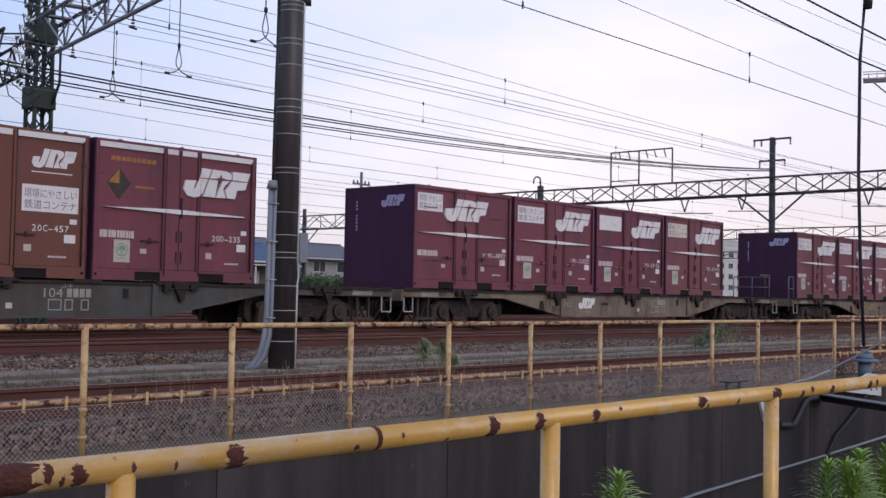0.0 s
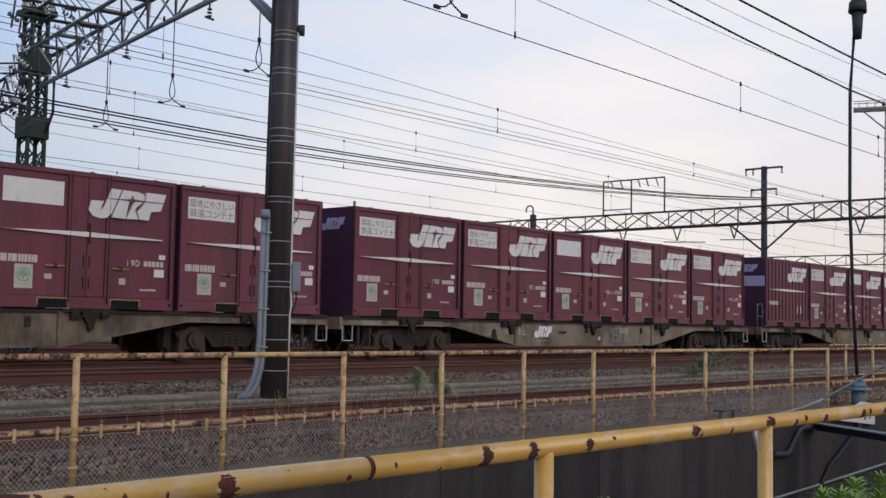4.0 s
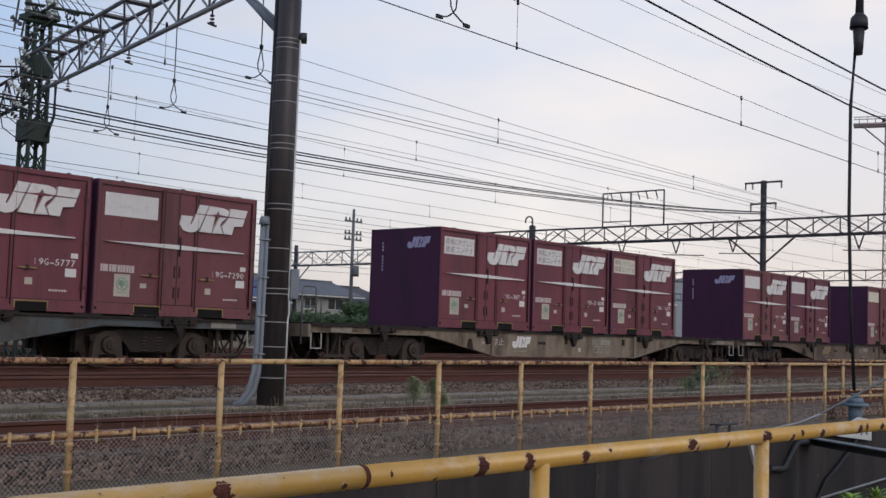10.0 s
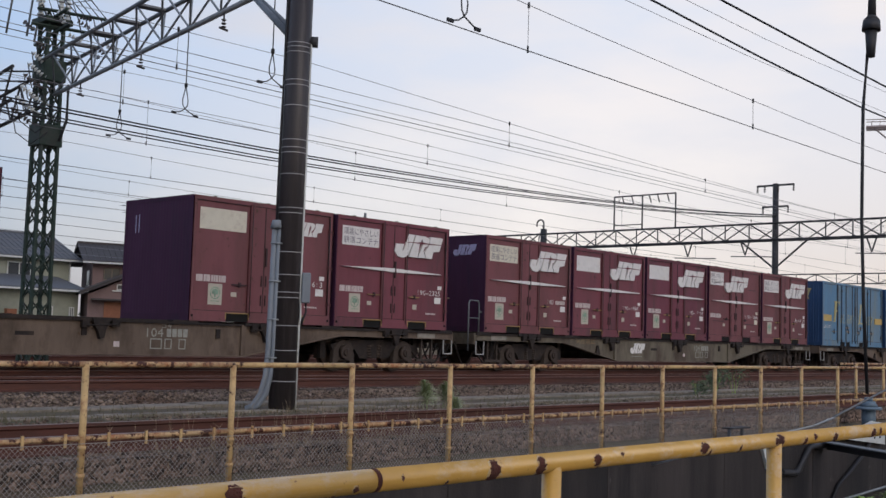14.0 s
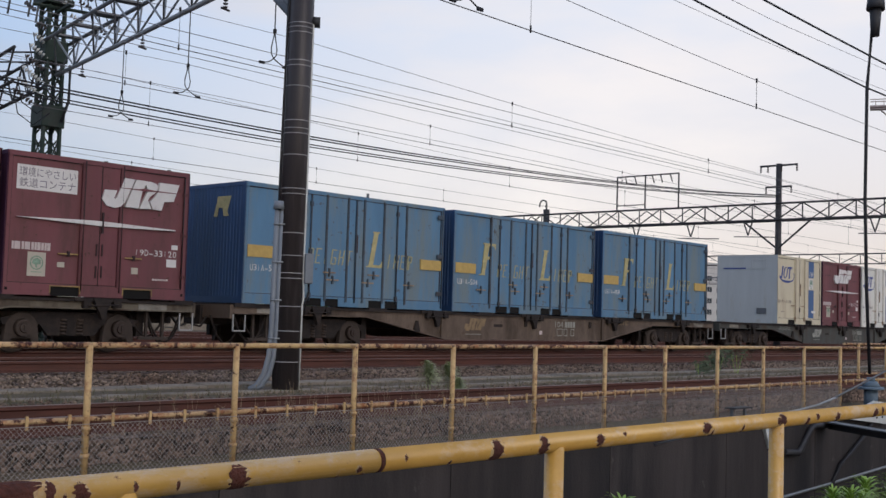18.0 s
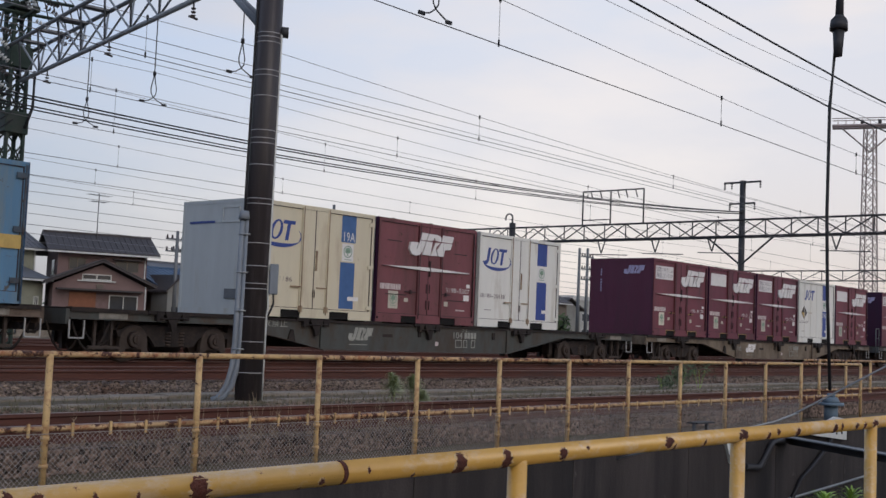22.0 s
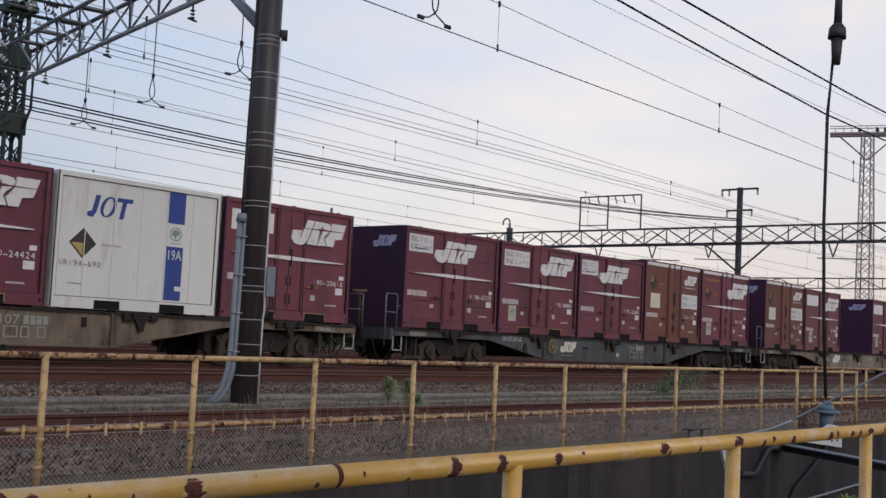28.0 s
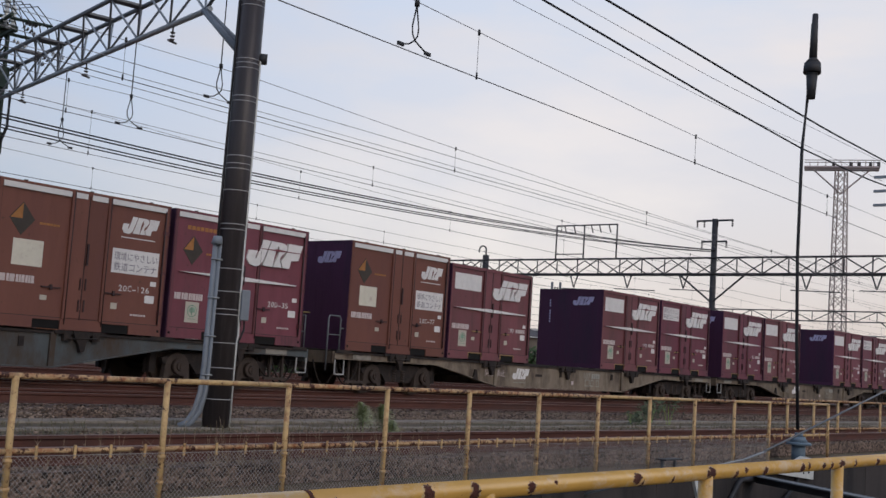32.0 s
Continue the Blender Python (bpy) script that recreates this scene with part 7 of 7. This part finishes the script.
for z, ln in ((10.1, 0.9), (9.6, 0.6)):
    part("boom", one(rod, (47.2 - ln, 75.0, z), (47.2 + ln, 75.0, z), 0.025, 5), M_galvdark, ant)
    for k in range(-3, 4):
        part("element", one(rod, (47.2 + ln * k / 3, 74.6, z), (47.2 + ln * k / 3, 75.4, z), 0.014, 4), M_galvdark, ant)
# pale green house with a lean-to
gh = house(35.0, 42.9, 76, 84, 5.75, 7.7, M_greenwall, M_roofgrey, "pale green two-storey house with a grey roof", windows=((38.0, 4.1, 1.8, 1.2),))
tile_rows(gh, 35.0, 42.9, 76, 84, 5.75, 7.7, 0.6, material=M_roofgrey)
part("downpipe", one(rod, (42.8, 75.93, 3.6), (42.8, 75.93, 5.6), 0.06, 6), M_whiteplate, gh)
bm = bmesh.new()
slab_yz(bm, [(71.7, 3.28), (76.0, 4.25), (76.0, 4.42), (71.7, 3.45)], 33.5, 41.9)
part("lean_to_roof", bm, M_roofgrey, gh)
part("lean_to_gutter", one(box, 33.5, 41.9, 71.6, 71.72, 3.24, 3.36), M_whiteplate, gh)
part("lean_to_wall", one(box, 34.0, 41.6, 72.4, 76.0, -0.5, 3.45), M_greenwall, gh)
for x in (39.3, 40.9):
    window(gh, x, 72.36, 1.3, 0.36, 0.9)
part("red_crate", one(box, 36.2, 36.9, 72.0, 72.38, 1.0, 1.9), M_orangedoor, gh)
# shed with blue sheet roof and a small gable in front
bs = house(51.0, 60.6, 72, 80, 3.5, 5.05, M_tanwall, M_roofblue, "weathered shed with a blue sheet-metal roof", over=0.5, windows=((55.5, 1.2, 1.6, 1.1),))
tile_rows(bs, 51.0, 60.6, 72, 80, 3.5, 5.05, 0.5, gap=0.45, material=M_roofblue)
bm = bmesh.new()
slab_xz(bm, [(50.3, -0.5), (52.5, -0.5), (52.5, 3.2), (51.4, 4.15), (50.3, 3.2)], 70.0, 72.0)
part("gable_wall", bm, M_greywall, bs)
bm = bmesh.new()
gable_roof(bm, 49.95, 52.85, 69.7, 75.0, 3.1, 4.36, along="y", thick=0.14)
part("gable_roof", bm, M_rooftile, bs)
part("dark_doorway", one(box, 50.7, 52.2, 69.94, 70.0, -0.4, 1.9), M_glass, bs)
part("porch_roof", one(box, 52.9, 60.6, 70.2, 72.0, 3.02, 3.12), M_whiteplate, bs)
for x in (53.2, 55.9, 58.0, 60.2):
    part("porch_post", one(box, x, x + 0.12, 70.3, 70.42, -0.5, 3.02), M_whiteplate, bs)
for x in (53.8, 56.3, 58.5):
    part("porch_panel", one(box, x, x + 1.3, 71.9, 71.98, 0.2, 2.6), M_whitewall, bs)
house(60.5, 65.5, 84, 92, 4.9, 6.2, M_greywall, M_roofgrey, "grey house behind a shed", over=0.5, windows=((61.5, 3.4, 1.4, 1.0),))
house(64.5, 77.0, 92, 100, 5.5, 6.75, M_whitewall, M_roofgrey, "long pale house with a low grey roof", windows=((66, 3.2, 1.6, 1.2), (71, 3.2, 1.6, 1.2)))
# boundary wall between the yard and the houses
bw = thing("boundary_wall", "low grey concrete block wall along the yard edge", "wall", kind="structure")
for k in range(30):
    part("wall_panel", one(box, 30 + 2.0 * k + 0.01, 30 + 2.0 * k + 1.99, 66.0, 66.15, -0.5, 0.9), M_conc, bw)
# houses behind a hedge
house(69.6, 76.6, 80, 88, 4.3, 5.8, M_whitewall, M_roofgrey, "off-white two-storey house with a grey tiled roof", windows=((70.4, 2.9, 1.6, 1.1), (73.4, 2.9, 2.0, 1.1), (71, 0.4, 2.4, 1.7)), over=0.9)
house(76.2, 81.5, 78, 86, 2.9, 4.3, M_whitewall, M_rooftile, "low white house with a dark gable", along="y", over=0.6, windows=((78.0, 0.8, 1.4, 1.0),))
house(83.0, 90.5, 90, 98, 4.6, 6.0, M_tanwall, M_rooftile, "brown house with a dark roof", windows=((85, 3.0, 1.6, 1.2),))
house(26.0, 33.0, 88, 96, 5.5, 7.2, M_tanwall, M_rooftile, "brown house with a dark tiled roof", windows=((29, 3.6, 1.6, 1.2),))
house(96.0, 104.0, 92, 100, 4.2, 5.3, M_greywall, M_roofgrey, "grey single-ridge house in the distance", windows=((98, 2.6, 1.6, 1.1),))


house(128.0, 135.0, 92, 100, 5.7, 7.9, M_tanwall, M_rooftile, "dark brown house with a dark tiled roof beyond the flats", windows=((128, 3.4, 1.6, 1.2),))
house(136.5, 143.0, 95, 103, 5.0, 6.8, M_greywall, M_rooftile, "grey house with a dark roof", along="y", windows=((136, 3.0, 1.6, 1.2),))


def apartment():
    a = thing("apartment_building", "pale five-storey apartment block with balcony bands", "apartment")
    x0, x1, y0 = 118.5, 141.0, 107.0
    part("wall", one(box, x0, x1, y0 + 1.4, y0 + 6, -0.5, 13.4), M_concpale, a)
    part("roof", one(box, x0 - 0.4, x1 + 0.4, y0 + 0.2, y0 + 6.4, 13.4, 13.75), M_concpale, a)
    for k in range(5):
        z = -0.2 + 2.75 * k
        if k:
            part("balcony_slab", one(box, x0, x1, y0, y0 + 1.4, z - 0.12, z + 0.10), M_concpale, a)
            part("balcony_rail", one(box, x0, x1, y0, y0 + 0.12, z + 0.10, z + 1.05), M_flatpink, a)
        for i in range(5):
            x = x0 + 1.0 + i * 4.4
            window(a, x, y0 + 1.38, z + 0.6, 1.9, 1.6)
    for i in range(6):
        x = x0 + i * 4.4
        part("partition", one(box, x - 0.09, x + 0.09, y0 + 0.02, y0 + 1.4, -0.5, 13.4), M_concpale, a)
    part("stair_tower", one(box, x0 - 2.2, x0 - 0.1, y0 + 0.6, y0 + 4, -0.5, 13.0), M_concpale, a)
    for k in range(4):
        bm = bmesh.new()
        z = 0.4 + 2.75 * k
        slab_xz(bm, [(x0 - 2.2, z), (x0 - 2.2, z + 0.7), (x0 - 0.2, z + 2.1), (x0 - 0.2, z + 1.4)], y0 + 0.4, y0 + 0.6)
        part("stair_flight", bm, M_flatpink, a)
    return a


apartment()


def far_block(x0, x1, y0, z, label, wall):
    b = thing("office_block", label, "building")
    part("wall", one(box, x0, x1, y0, y0 + 14, -0.5, z), wall, b)
    part("parapet", one(box, x0 - 0.2, x1 + 0.2, y0 - 0.2, y0 + 14.2, z, z + 0.5), M_concpale, b)
    for k in range(int(z // 3)):
        for i in range(int((x1 - x0) // 5)):
            window(b, x0 + 1.2 + i * 5, y0 - 0.02, 1 + 3 * k, 2.6, 1.5)
    return b


far_block(268, 318, 150, 17.5, "hazy grey low-rise block far along the line", M_concpale)
far_block(205, 240, 138, 9.5, "low grey building far along the line", M_greywall)
far_block(165, 190, 120, 8.0, "low pale building far along the line", M_whitewall)


def street_pole(x, y, top, arms):
    p = thing("utility_pole", "grey utility pole with crossarms and insulators", "pole")
    part("shaft", one(rod, (x, y, -0.5), (x, y, top), 0.19, 10, r2=0.12), M_galvdark, p)
    for z in arms:
        part("cross_arm", one(box, x - 1.0, x + 1.0, y - 0.06, y + 0.06, z, z + 0.12), M_galvdark, p)
        for dx in (-0.9, -0.45, 0.45, 0.9):
            part("insulator", one(rod, (x + dx, y, z + 0.1), (x + dx, y, z + 0.38), 0.09, 6, r2=0.05), M_insul, p)
    return p


sp = street_pole(66.9, 70.0, 11.4, (10.3, 9.2, 8.7))
part("transformer", one(rod, (66.9, 69.6, 5.6), (66.9, 69.6, 6.5), 0.35, 12), M_galvdark, sp)
street_pole(50.9, 70.0, 7.6, (6.9, 6.0))
street_pole(54.4, 74.0, 7.2, (6.4,))
street_pole(98.5, 92.0, 11.0, (10.4, 9.6))
street_pole(118.0, 88.0, 10.5, (9.9,))
street_pole(89.9, 60.0, 9.4, ())
street_pole(91.3, 60.0, 9.5, (8.6, 7.4, 6.4))


# ---- green things ----
def leafy(bm, c, rx, ry, rz, count, size, rnd):
    """A crown of many small leaf quads, denser towards its skin."""
    for _ in range(count):
        d = Vector((rnd.gauss(0, 1), rnd.gauss(0, 1), rnd.gauss(0, 1))).normalized() * (rnd.random() ** 0.45)
        p = Vector(c) + Vector((d.x * rx, d.y * ry, d.z * rz))
        a = Vector((rnd.gauss(0, 1), rnd.gauss(0, 1), rnd.gauss(0, 1))).normalized()
        b = a.orthogonal().normalized()
        s = size * rnd.uniform(0.6, 1.3)
        v = [bm.verts.new(p + a * s), bm.verts.new(p + b * s * 0.5), bm.verts.new(p - a * s), bm.verts.new(p - b * s * 0.5)]
        bm.faces.new(v)


def tree(x, y, h, r, seed):
    rnd = random.Random(seed)
    t = thing("tree", "dark green broadleaf tree among the houses", "tree")
    bm = bmesh.new()
    rod(bm, (x, y, -0.5), (x + 0.1, y, h * 0.55), 0.16, 8, r2=0.09)
    for k in range(5):
        a = k * 1.3
        rod(bm, (x + 0.06, y, h * (0.3 + 0.05 * k)), (x + r * 0.6 * math.cos(a), y + r * 0.6 * math.sin(a), h * (0.55 + 0.07 * k)), 0.06, 5, r2=0.02)
    part("trunk", bm, M_sleeper, t)
    bm = bmesh.new()
    for k in range(7):
        a = rnd.uniform(0, 6.28)
        leafy(bm, (x + r * 0.5 * math.cos(a), y + r * 0.5 * math.sin(a), h * rnd.uniform(0.5, 0.88)), r * 0.55, r * 0.55, h * 0.16, 260, 0.16, rnd)
    tagged(part("crown", bm, M_leafdark, t), kind="stuff")
    return t


tree(116.5, 102.0, 6.5, 2.2, 1)
tree(64.2, 66.5, 3.4, 1.4, 2)
tree(47.0, 92.0, 7.0, 2.4, 3)
tree(92.0, 86.0, 5.0, 2.0, 4)
tree(118.0, 92.0, 6.0, 2.0, 14)
tree(109.0, 104.0, 4.5, 2.0, 5)
tree(80.5, 72.0, 3.6, 1.6, 6)


def hedge(x0, x1, y, top, seed):
    rnd = random.Random(seed)
    h = thing("hedge", "trimmed dark green hedge in front of the houses", "hedge")
    bm = bmesh.new()
    x = x0
    while x < x1:
        leafy(bm, (x, y + rnd.uniform(-0.3, 0.3), (top - 0.5) / 2 + rnd.uniform(-0.1, 0.1)), 0.9, 0.6, (top + 0.5) / 2, 340, 0.22, rnd)
        x += 0.7
    tagged(part("foliage", bm, M_leafdark, h), kind="stuff")
    return h


hedge(51.0, 62.5, 60.0, 2.2, 8)
hedge(96.0, 116.0, 98.0, 2.6, 9)
hedge(82.5, 88.0, 60.0, 3.2, 10)
hedge(64.5, 81.0, 76.0, 2.7, 11)


def far_woods():
    rnd = random.Random(12)
    bm = bmesh.new()
    for i in range(150):
        x = 20 + i * 4.2 + rnd.uniform(-1.5, 1.5)
        leafy(bm, (x, 165 + rnd.uniform(-12, 25), rnd.uniform(0.5, 3.0)), 4.0, 3.0, rnd.uniform(2.0, 4.0), 60, 0.7, rnd)
    return tagged(part("far_trees", bm, M_leafdark), "low dark trees along the far edge of the yard", "trees", kind="stuff")


far_woods()


def goldenrod(x, y, z_top, seed, spread=0.21, stems=3, z0=-0.62, drop=0.30, m_=None):
    """A tall weed with whorls of narrow leaves."""
    rnd = random.Random(seed)
    m_ = m_ or M_leaf
    p = thing("tall_weed", "fresh green tall weed with narrow leaves behind the hand rail" if m_ is M_leaf else "dull green weed standing beside a rusty rail", "plant", group="tall weeds")
    for s in range(stems):
        sx, sy = x + rnd.uniform(-0.10, 0.10) * (s > 0), y + rnd.uniform(-0.05, 0.12) * (s > 0)
        zt = z_top - rnd.uniform(0, 0.14) * (s > 0)
        part("stem", one(tube, [(sx, sy, z0), (sx + rnd.uniform(-.02, .02), sy, (zt + z0) / 2), (sx, sy, zt - 0.02)], 0.005, 5), m_, p)
        bm = bmesh.new()
        for k in range(120):
            u = k / 119
            z = zt - drop * (1 - u) ** 1.2 - 0.05
            a = k * 2.399 + rnd.uniform(-0.2, 0.2)
            ln = spread * (0.45 + 0.75 * (1 - u) if u > 0.25 else 0.95) * rnd.uniform(0.75, 1.15)
            up = 0.35 + 0.85 * u
            w = 0.0068 * rnd.uniform(0.8, 1.3)
            d = Vector((math.cos(a), math.sin(a), 0))
            n = Vector((-math.sin(a), math.cos(a), 0))
            base = Vector((sx, sy, z))
            pts = [(0.0, 0.3), (0.35, 1.0), (0.7, 0.7), (1.0, 0.0)]
            rows = []
            for f, ww in pts:
                c = base + d * ln * f * math.cos(up * 0.8) + Vector((0, 0, ln * (f * math.sin(up) - 0.5 * f * f)))
                rows.append((bm.verts.new(c - n * w * ww), bm.verts.new(c + n * w * ww + Vector((0, 0, 0.002)))))
            for (a0, a1), (b0, b1) in zip(rows, rows[1:]):
                bm.faces.new((a0, a1, b1, b0))
        tagged(part("leaves", bm, m_, p), kind="stuff")
    return p


goldenrod(3.72, 2.42, 0.235, 1, stems=2)
goldenrod(5.85, 2.40, 0.075, 2, spread=0.24, stems=4)
goldenrod(6.55, 2.45, 0.09, 3, spread=0.24, stems=4)


def yard_weed(x, y, z0, h, w, n, seed, mat_=None):
    rnd = random.Random(seed)
    p = thing("weed_clump", "green weed clump growing between the rails", "plant", group="weeds in the yard")
    bm = bmesh.new()
    for k in range(max(2, n // 60)):
        leafy(bm, (x + rnd.uniform(-w, w) * 0.6, y + rnd.uniform(-w, w) * 0.4, z0 + h * rnd.uniform(0.35, 0.75)), w * 0.5, w * 0.4, h * 0.35, 60, 0.035, rnd)
    tagged(part("leaves", bm, mat_ or M_leaf, p), kind="stuff")
    for k in range(3):
        part("stem", one(rod, (x + 0.03 * k, y, z0 - 0.05), (x + rnd.uniform(-w, w) * 0.5, y, z0 + h * 0.7), 0.006, 4), M_leaf, p)
    return p


goldenrod(11.60, 10.82, 0.30, 21, spread=0.20, stems=3, z0=-0.28, drop=0.20, m_=M_weed)
goldenrod(12.05, 10.80, 0.28, 22, spread=0.20, stems=3, z0=-0.28, drop=0.20, m_=M_weed)
goldenrod(12.2, 10.75, 0.06, 23, spread=0.18, stems=3, z0=-0.28, drop=0.14, m_=M_weed)
yard_weed(23.9, 13.0, -0.27, 0.62, 0.5, 420, 24, M_shrub)
yard_weed(24.8, 13.0, -0.27, 0.70, 0.6, 420, 25, M_shrub)
yard_weed(23.2, 13.1, -0.27, 0.42, 0.4, 240, 26, M_shrub)


def dry_stalks():
    rnd = random.Random(31)
    bm = bmesh.new()
    for i in range(480):
        x = rnd.choice((rnd.gauss(7.2, 0.8), rnd.gauss(9.6, 0.9), rnd.uniform(3.5, 20)))
        y = rnd.uniform(8.62, 8.95)
        z = -0.42
        h = rnd.choice((0.25, 0.3, 0.4, 0.62)) * rnd.uniform(0.5, 1.0) * (1.0 if abs(x - 8.2) < 2.8 else 0.6)
        lean = rnd.uniform(-0.12, 0.12)
        q = (x + lean, y + rnd.uniform(-0.05, 0.05), z + h)
        rod(bm, (x, y, z), q, 0.0034, 3, r2=0.0016, caps=False)
        for k in range(rnd.randint(1, 4)):
            u = rnd.uniform(0.4, 1.0)
            a = Vector((x, y, z)).lerp(Vector(q), u)
            b = a + Vector((rnd.uniform(-0.06, 0.06), rnd.uniform(-0.04, 0.04), rnd.uniform(0.0, 0.06)))
            rod(bm, a, b, 0.003, 3, r2=0.001, caps=False)
    tagged(part("dry_grass", bm, M_dry), "dry brown grass stalks along the fence foot", "grass", kind="stuff")
    bm = bmesh.new()
    for i in range(4200):
        x = 4 + 34 * rnd.random() ** 1.4
        y = rnd.choice((rnd.uniform(11.3, 12.5), rnd.uniform(12.4, 12.55), rnd.uniform(12.8, 13.72)))
        h = rnd.uniform(0.03, 0.13)
        z = -0.26
        a = rnd.uniform(0, 6.28)
        w = 0.008
        p = Vector((x, y, z))
        t = p + Vector((rnd.uniform(-0.06, 0.06), rnd.uniform(-0.06, 0.06), h))
        n = Vector((math.cos(a), math.sin(a), 0)) * w
        bm.faces.new((bm.verts.new(p - n), bm.verts.new(p + n), bm.verts.new(t)))
    tagged(part("short_grass", bm, M_grass), "sparse short grass along the concrete trough", "grass", kind="stuff")


dry_stalks()


# ---- fittings in the sunken channel ----
def channel_fittings():
    b = thing("pipe_bracket", "dark steel channel beam with a bent knee across the channel", "bracket")
    beam = Matrix.Translation((18.35, 8.0, -0.63)) @ Matrix.Rotation(math.atan2(-1.6, -1.05), 4, "Z")
    part("beam_top", one(box, 0, 7.4, -0.09, 0.09, -0.02, 0.0), M_galvdark, b, at=beam)
    part("beam_web", one(box, 0, 7.4, 0.07, 0.085, -0.14, -0.02), M_gantry, b, at=beam)
    part("beam_edge", one(box, 0, 7.4, 0.09, 0.10, -0.03, 0.006), M_galv, b, at=beam)
    part("knee", one(tube, [(16.75, 7.94, -1.03), (17.25, 7.94, -1.08), (17.38, 7.94, -1.02), (17.7, 7.94, -0.73), (17.85, 7.94, -0.68), (18.4, 7.94, -0.70)], 0.05, 8), M_gantry, b)
    bm = bmesh.new()
    slab_xz(bm, [(16.08, -0.58), (16.22, -0.60), (16.34, -0.94), (16.29, -0.96)], 7.95, 8.0)
    part("white_stake", bm, M_whiteplate, b, "white painted stake")
    bm = bmesh.new()
    slab_xz(bm, [(18.95, -0.615), (20.85, -0.80), (20.85, -0.42), (20.3, -0.36)], 7.90, 7.95)
    wb = part("white_board", bm, M_whiteplate, b, "white board with two dark bolts")
    for x in (20.35, 20.6):
        part("bolt", one(rod, (x, 7.90, -0.66), (x, 7.885, -0.66), 0.018, 8), M_cable, wb)
    lp = part("ledge_plate", one(box, 15.3, 15.85, 8.02, 8.2, -0.33, -0.31), M_gantry, b)
    for x in (15.35, 15.75):
        part("ledge_leg", one(box, x, x + 0.04, 8.1, 8.14, -0.51, -0.33), M_galvdark, lp)
    c = thing("black_cable", "thick black cable looping down the channel wall", "cable")
    part("strand", one(tube, [(20.3, 7.94, -0.70), (20.05, 7.94, -0.88), (19.85, 7.94, -0.98), (19.3, 7.94, -1.22), (18.9, 7.94, -1.38), (18.6, 7.94, -1.65), (18.45, 7.94, -2.1), (18.4, 7.94, -2.8)], 0.034, 8), M_cable, c)
    w = thing("wall_conduit", "thin grey conduit running up along the channel wall", "conduit")
    part("pipe", one(tube, [(12.6, 7.97, -1.95), (14.2, 7.97, -1.82), (18.2, 7.97, -1.70), (22.0, 7.97, -1.55)], 0.024, 6), M_galv, w)
    g = thing("guy_wire", "taut grey guy wire in a sleeve, running up from the wall", "wire")
    part("sleeve", one(rod, (2.35 * 6.2, 6.2, 0.88 - 0.142 * 6.2), (3.3 * 6.2, 6.2, 0.88 + 0.035 * 6.2), 0.015, 8), M_galvdark, g)
    part("anchor", one(rod, (2.25 * 6.2, 6.2, -0.09), (2.36 * 6.2, 6.2, 0.0), 0.014, 6), M_galv, g)
    part("anchor", one(rod, (2.25 * 6.2, 6.2, -0.09), (2.10 * 6.2, 8.0, -0.7), 0.014, 6), M_galv, g)


channel_fittings()


def motions():
    seconds = [i / 2 for i in range(65)]
    for ob, at in MOVERS:
        walk(ob, [(t, Matrix.Translation(at + Vector((run(t), 0, 0)))) for t in seconds])
    # wheels roll without slipping
    ticks, f = [], 0
    while f <= 960:
        ticks.append(f / 30)
        f += 1 if f < 300 else 2
    spin = [(t, run(t) / WHEEL_R) for t in ticks]
    for ws in WHEELS:
        x = ws["axle_x"]
        walk(ws, [(t, Matrix.Translation((x, 0, WHEEL_R)) @ Matrix.Rotation(a, 4, "Y")) for t, a in spin])


motions()
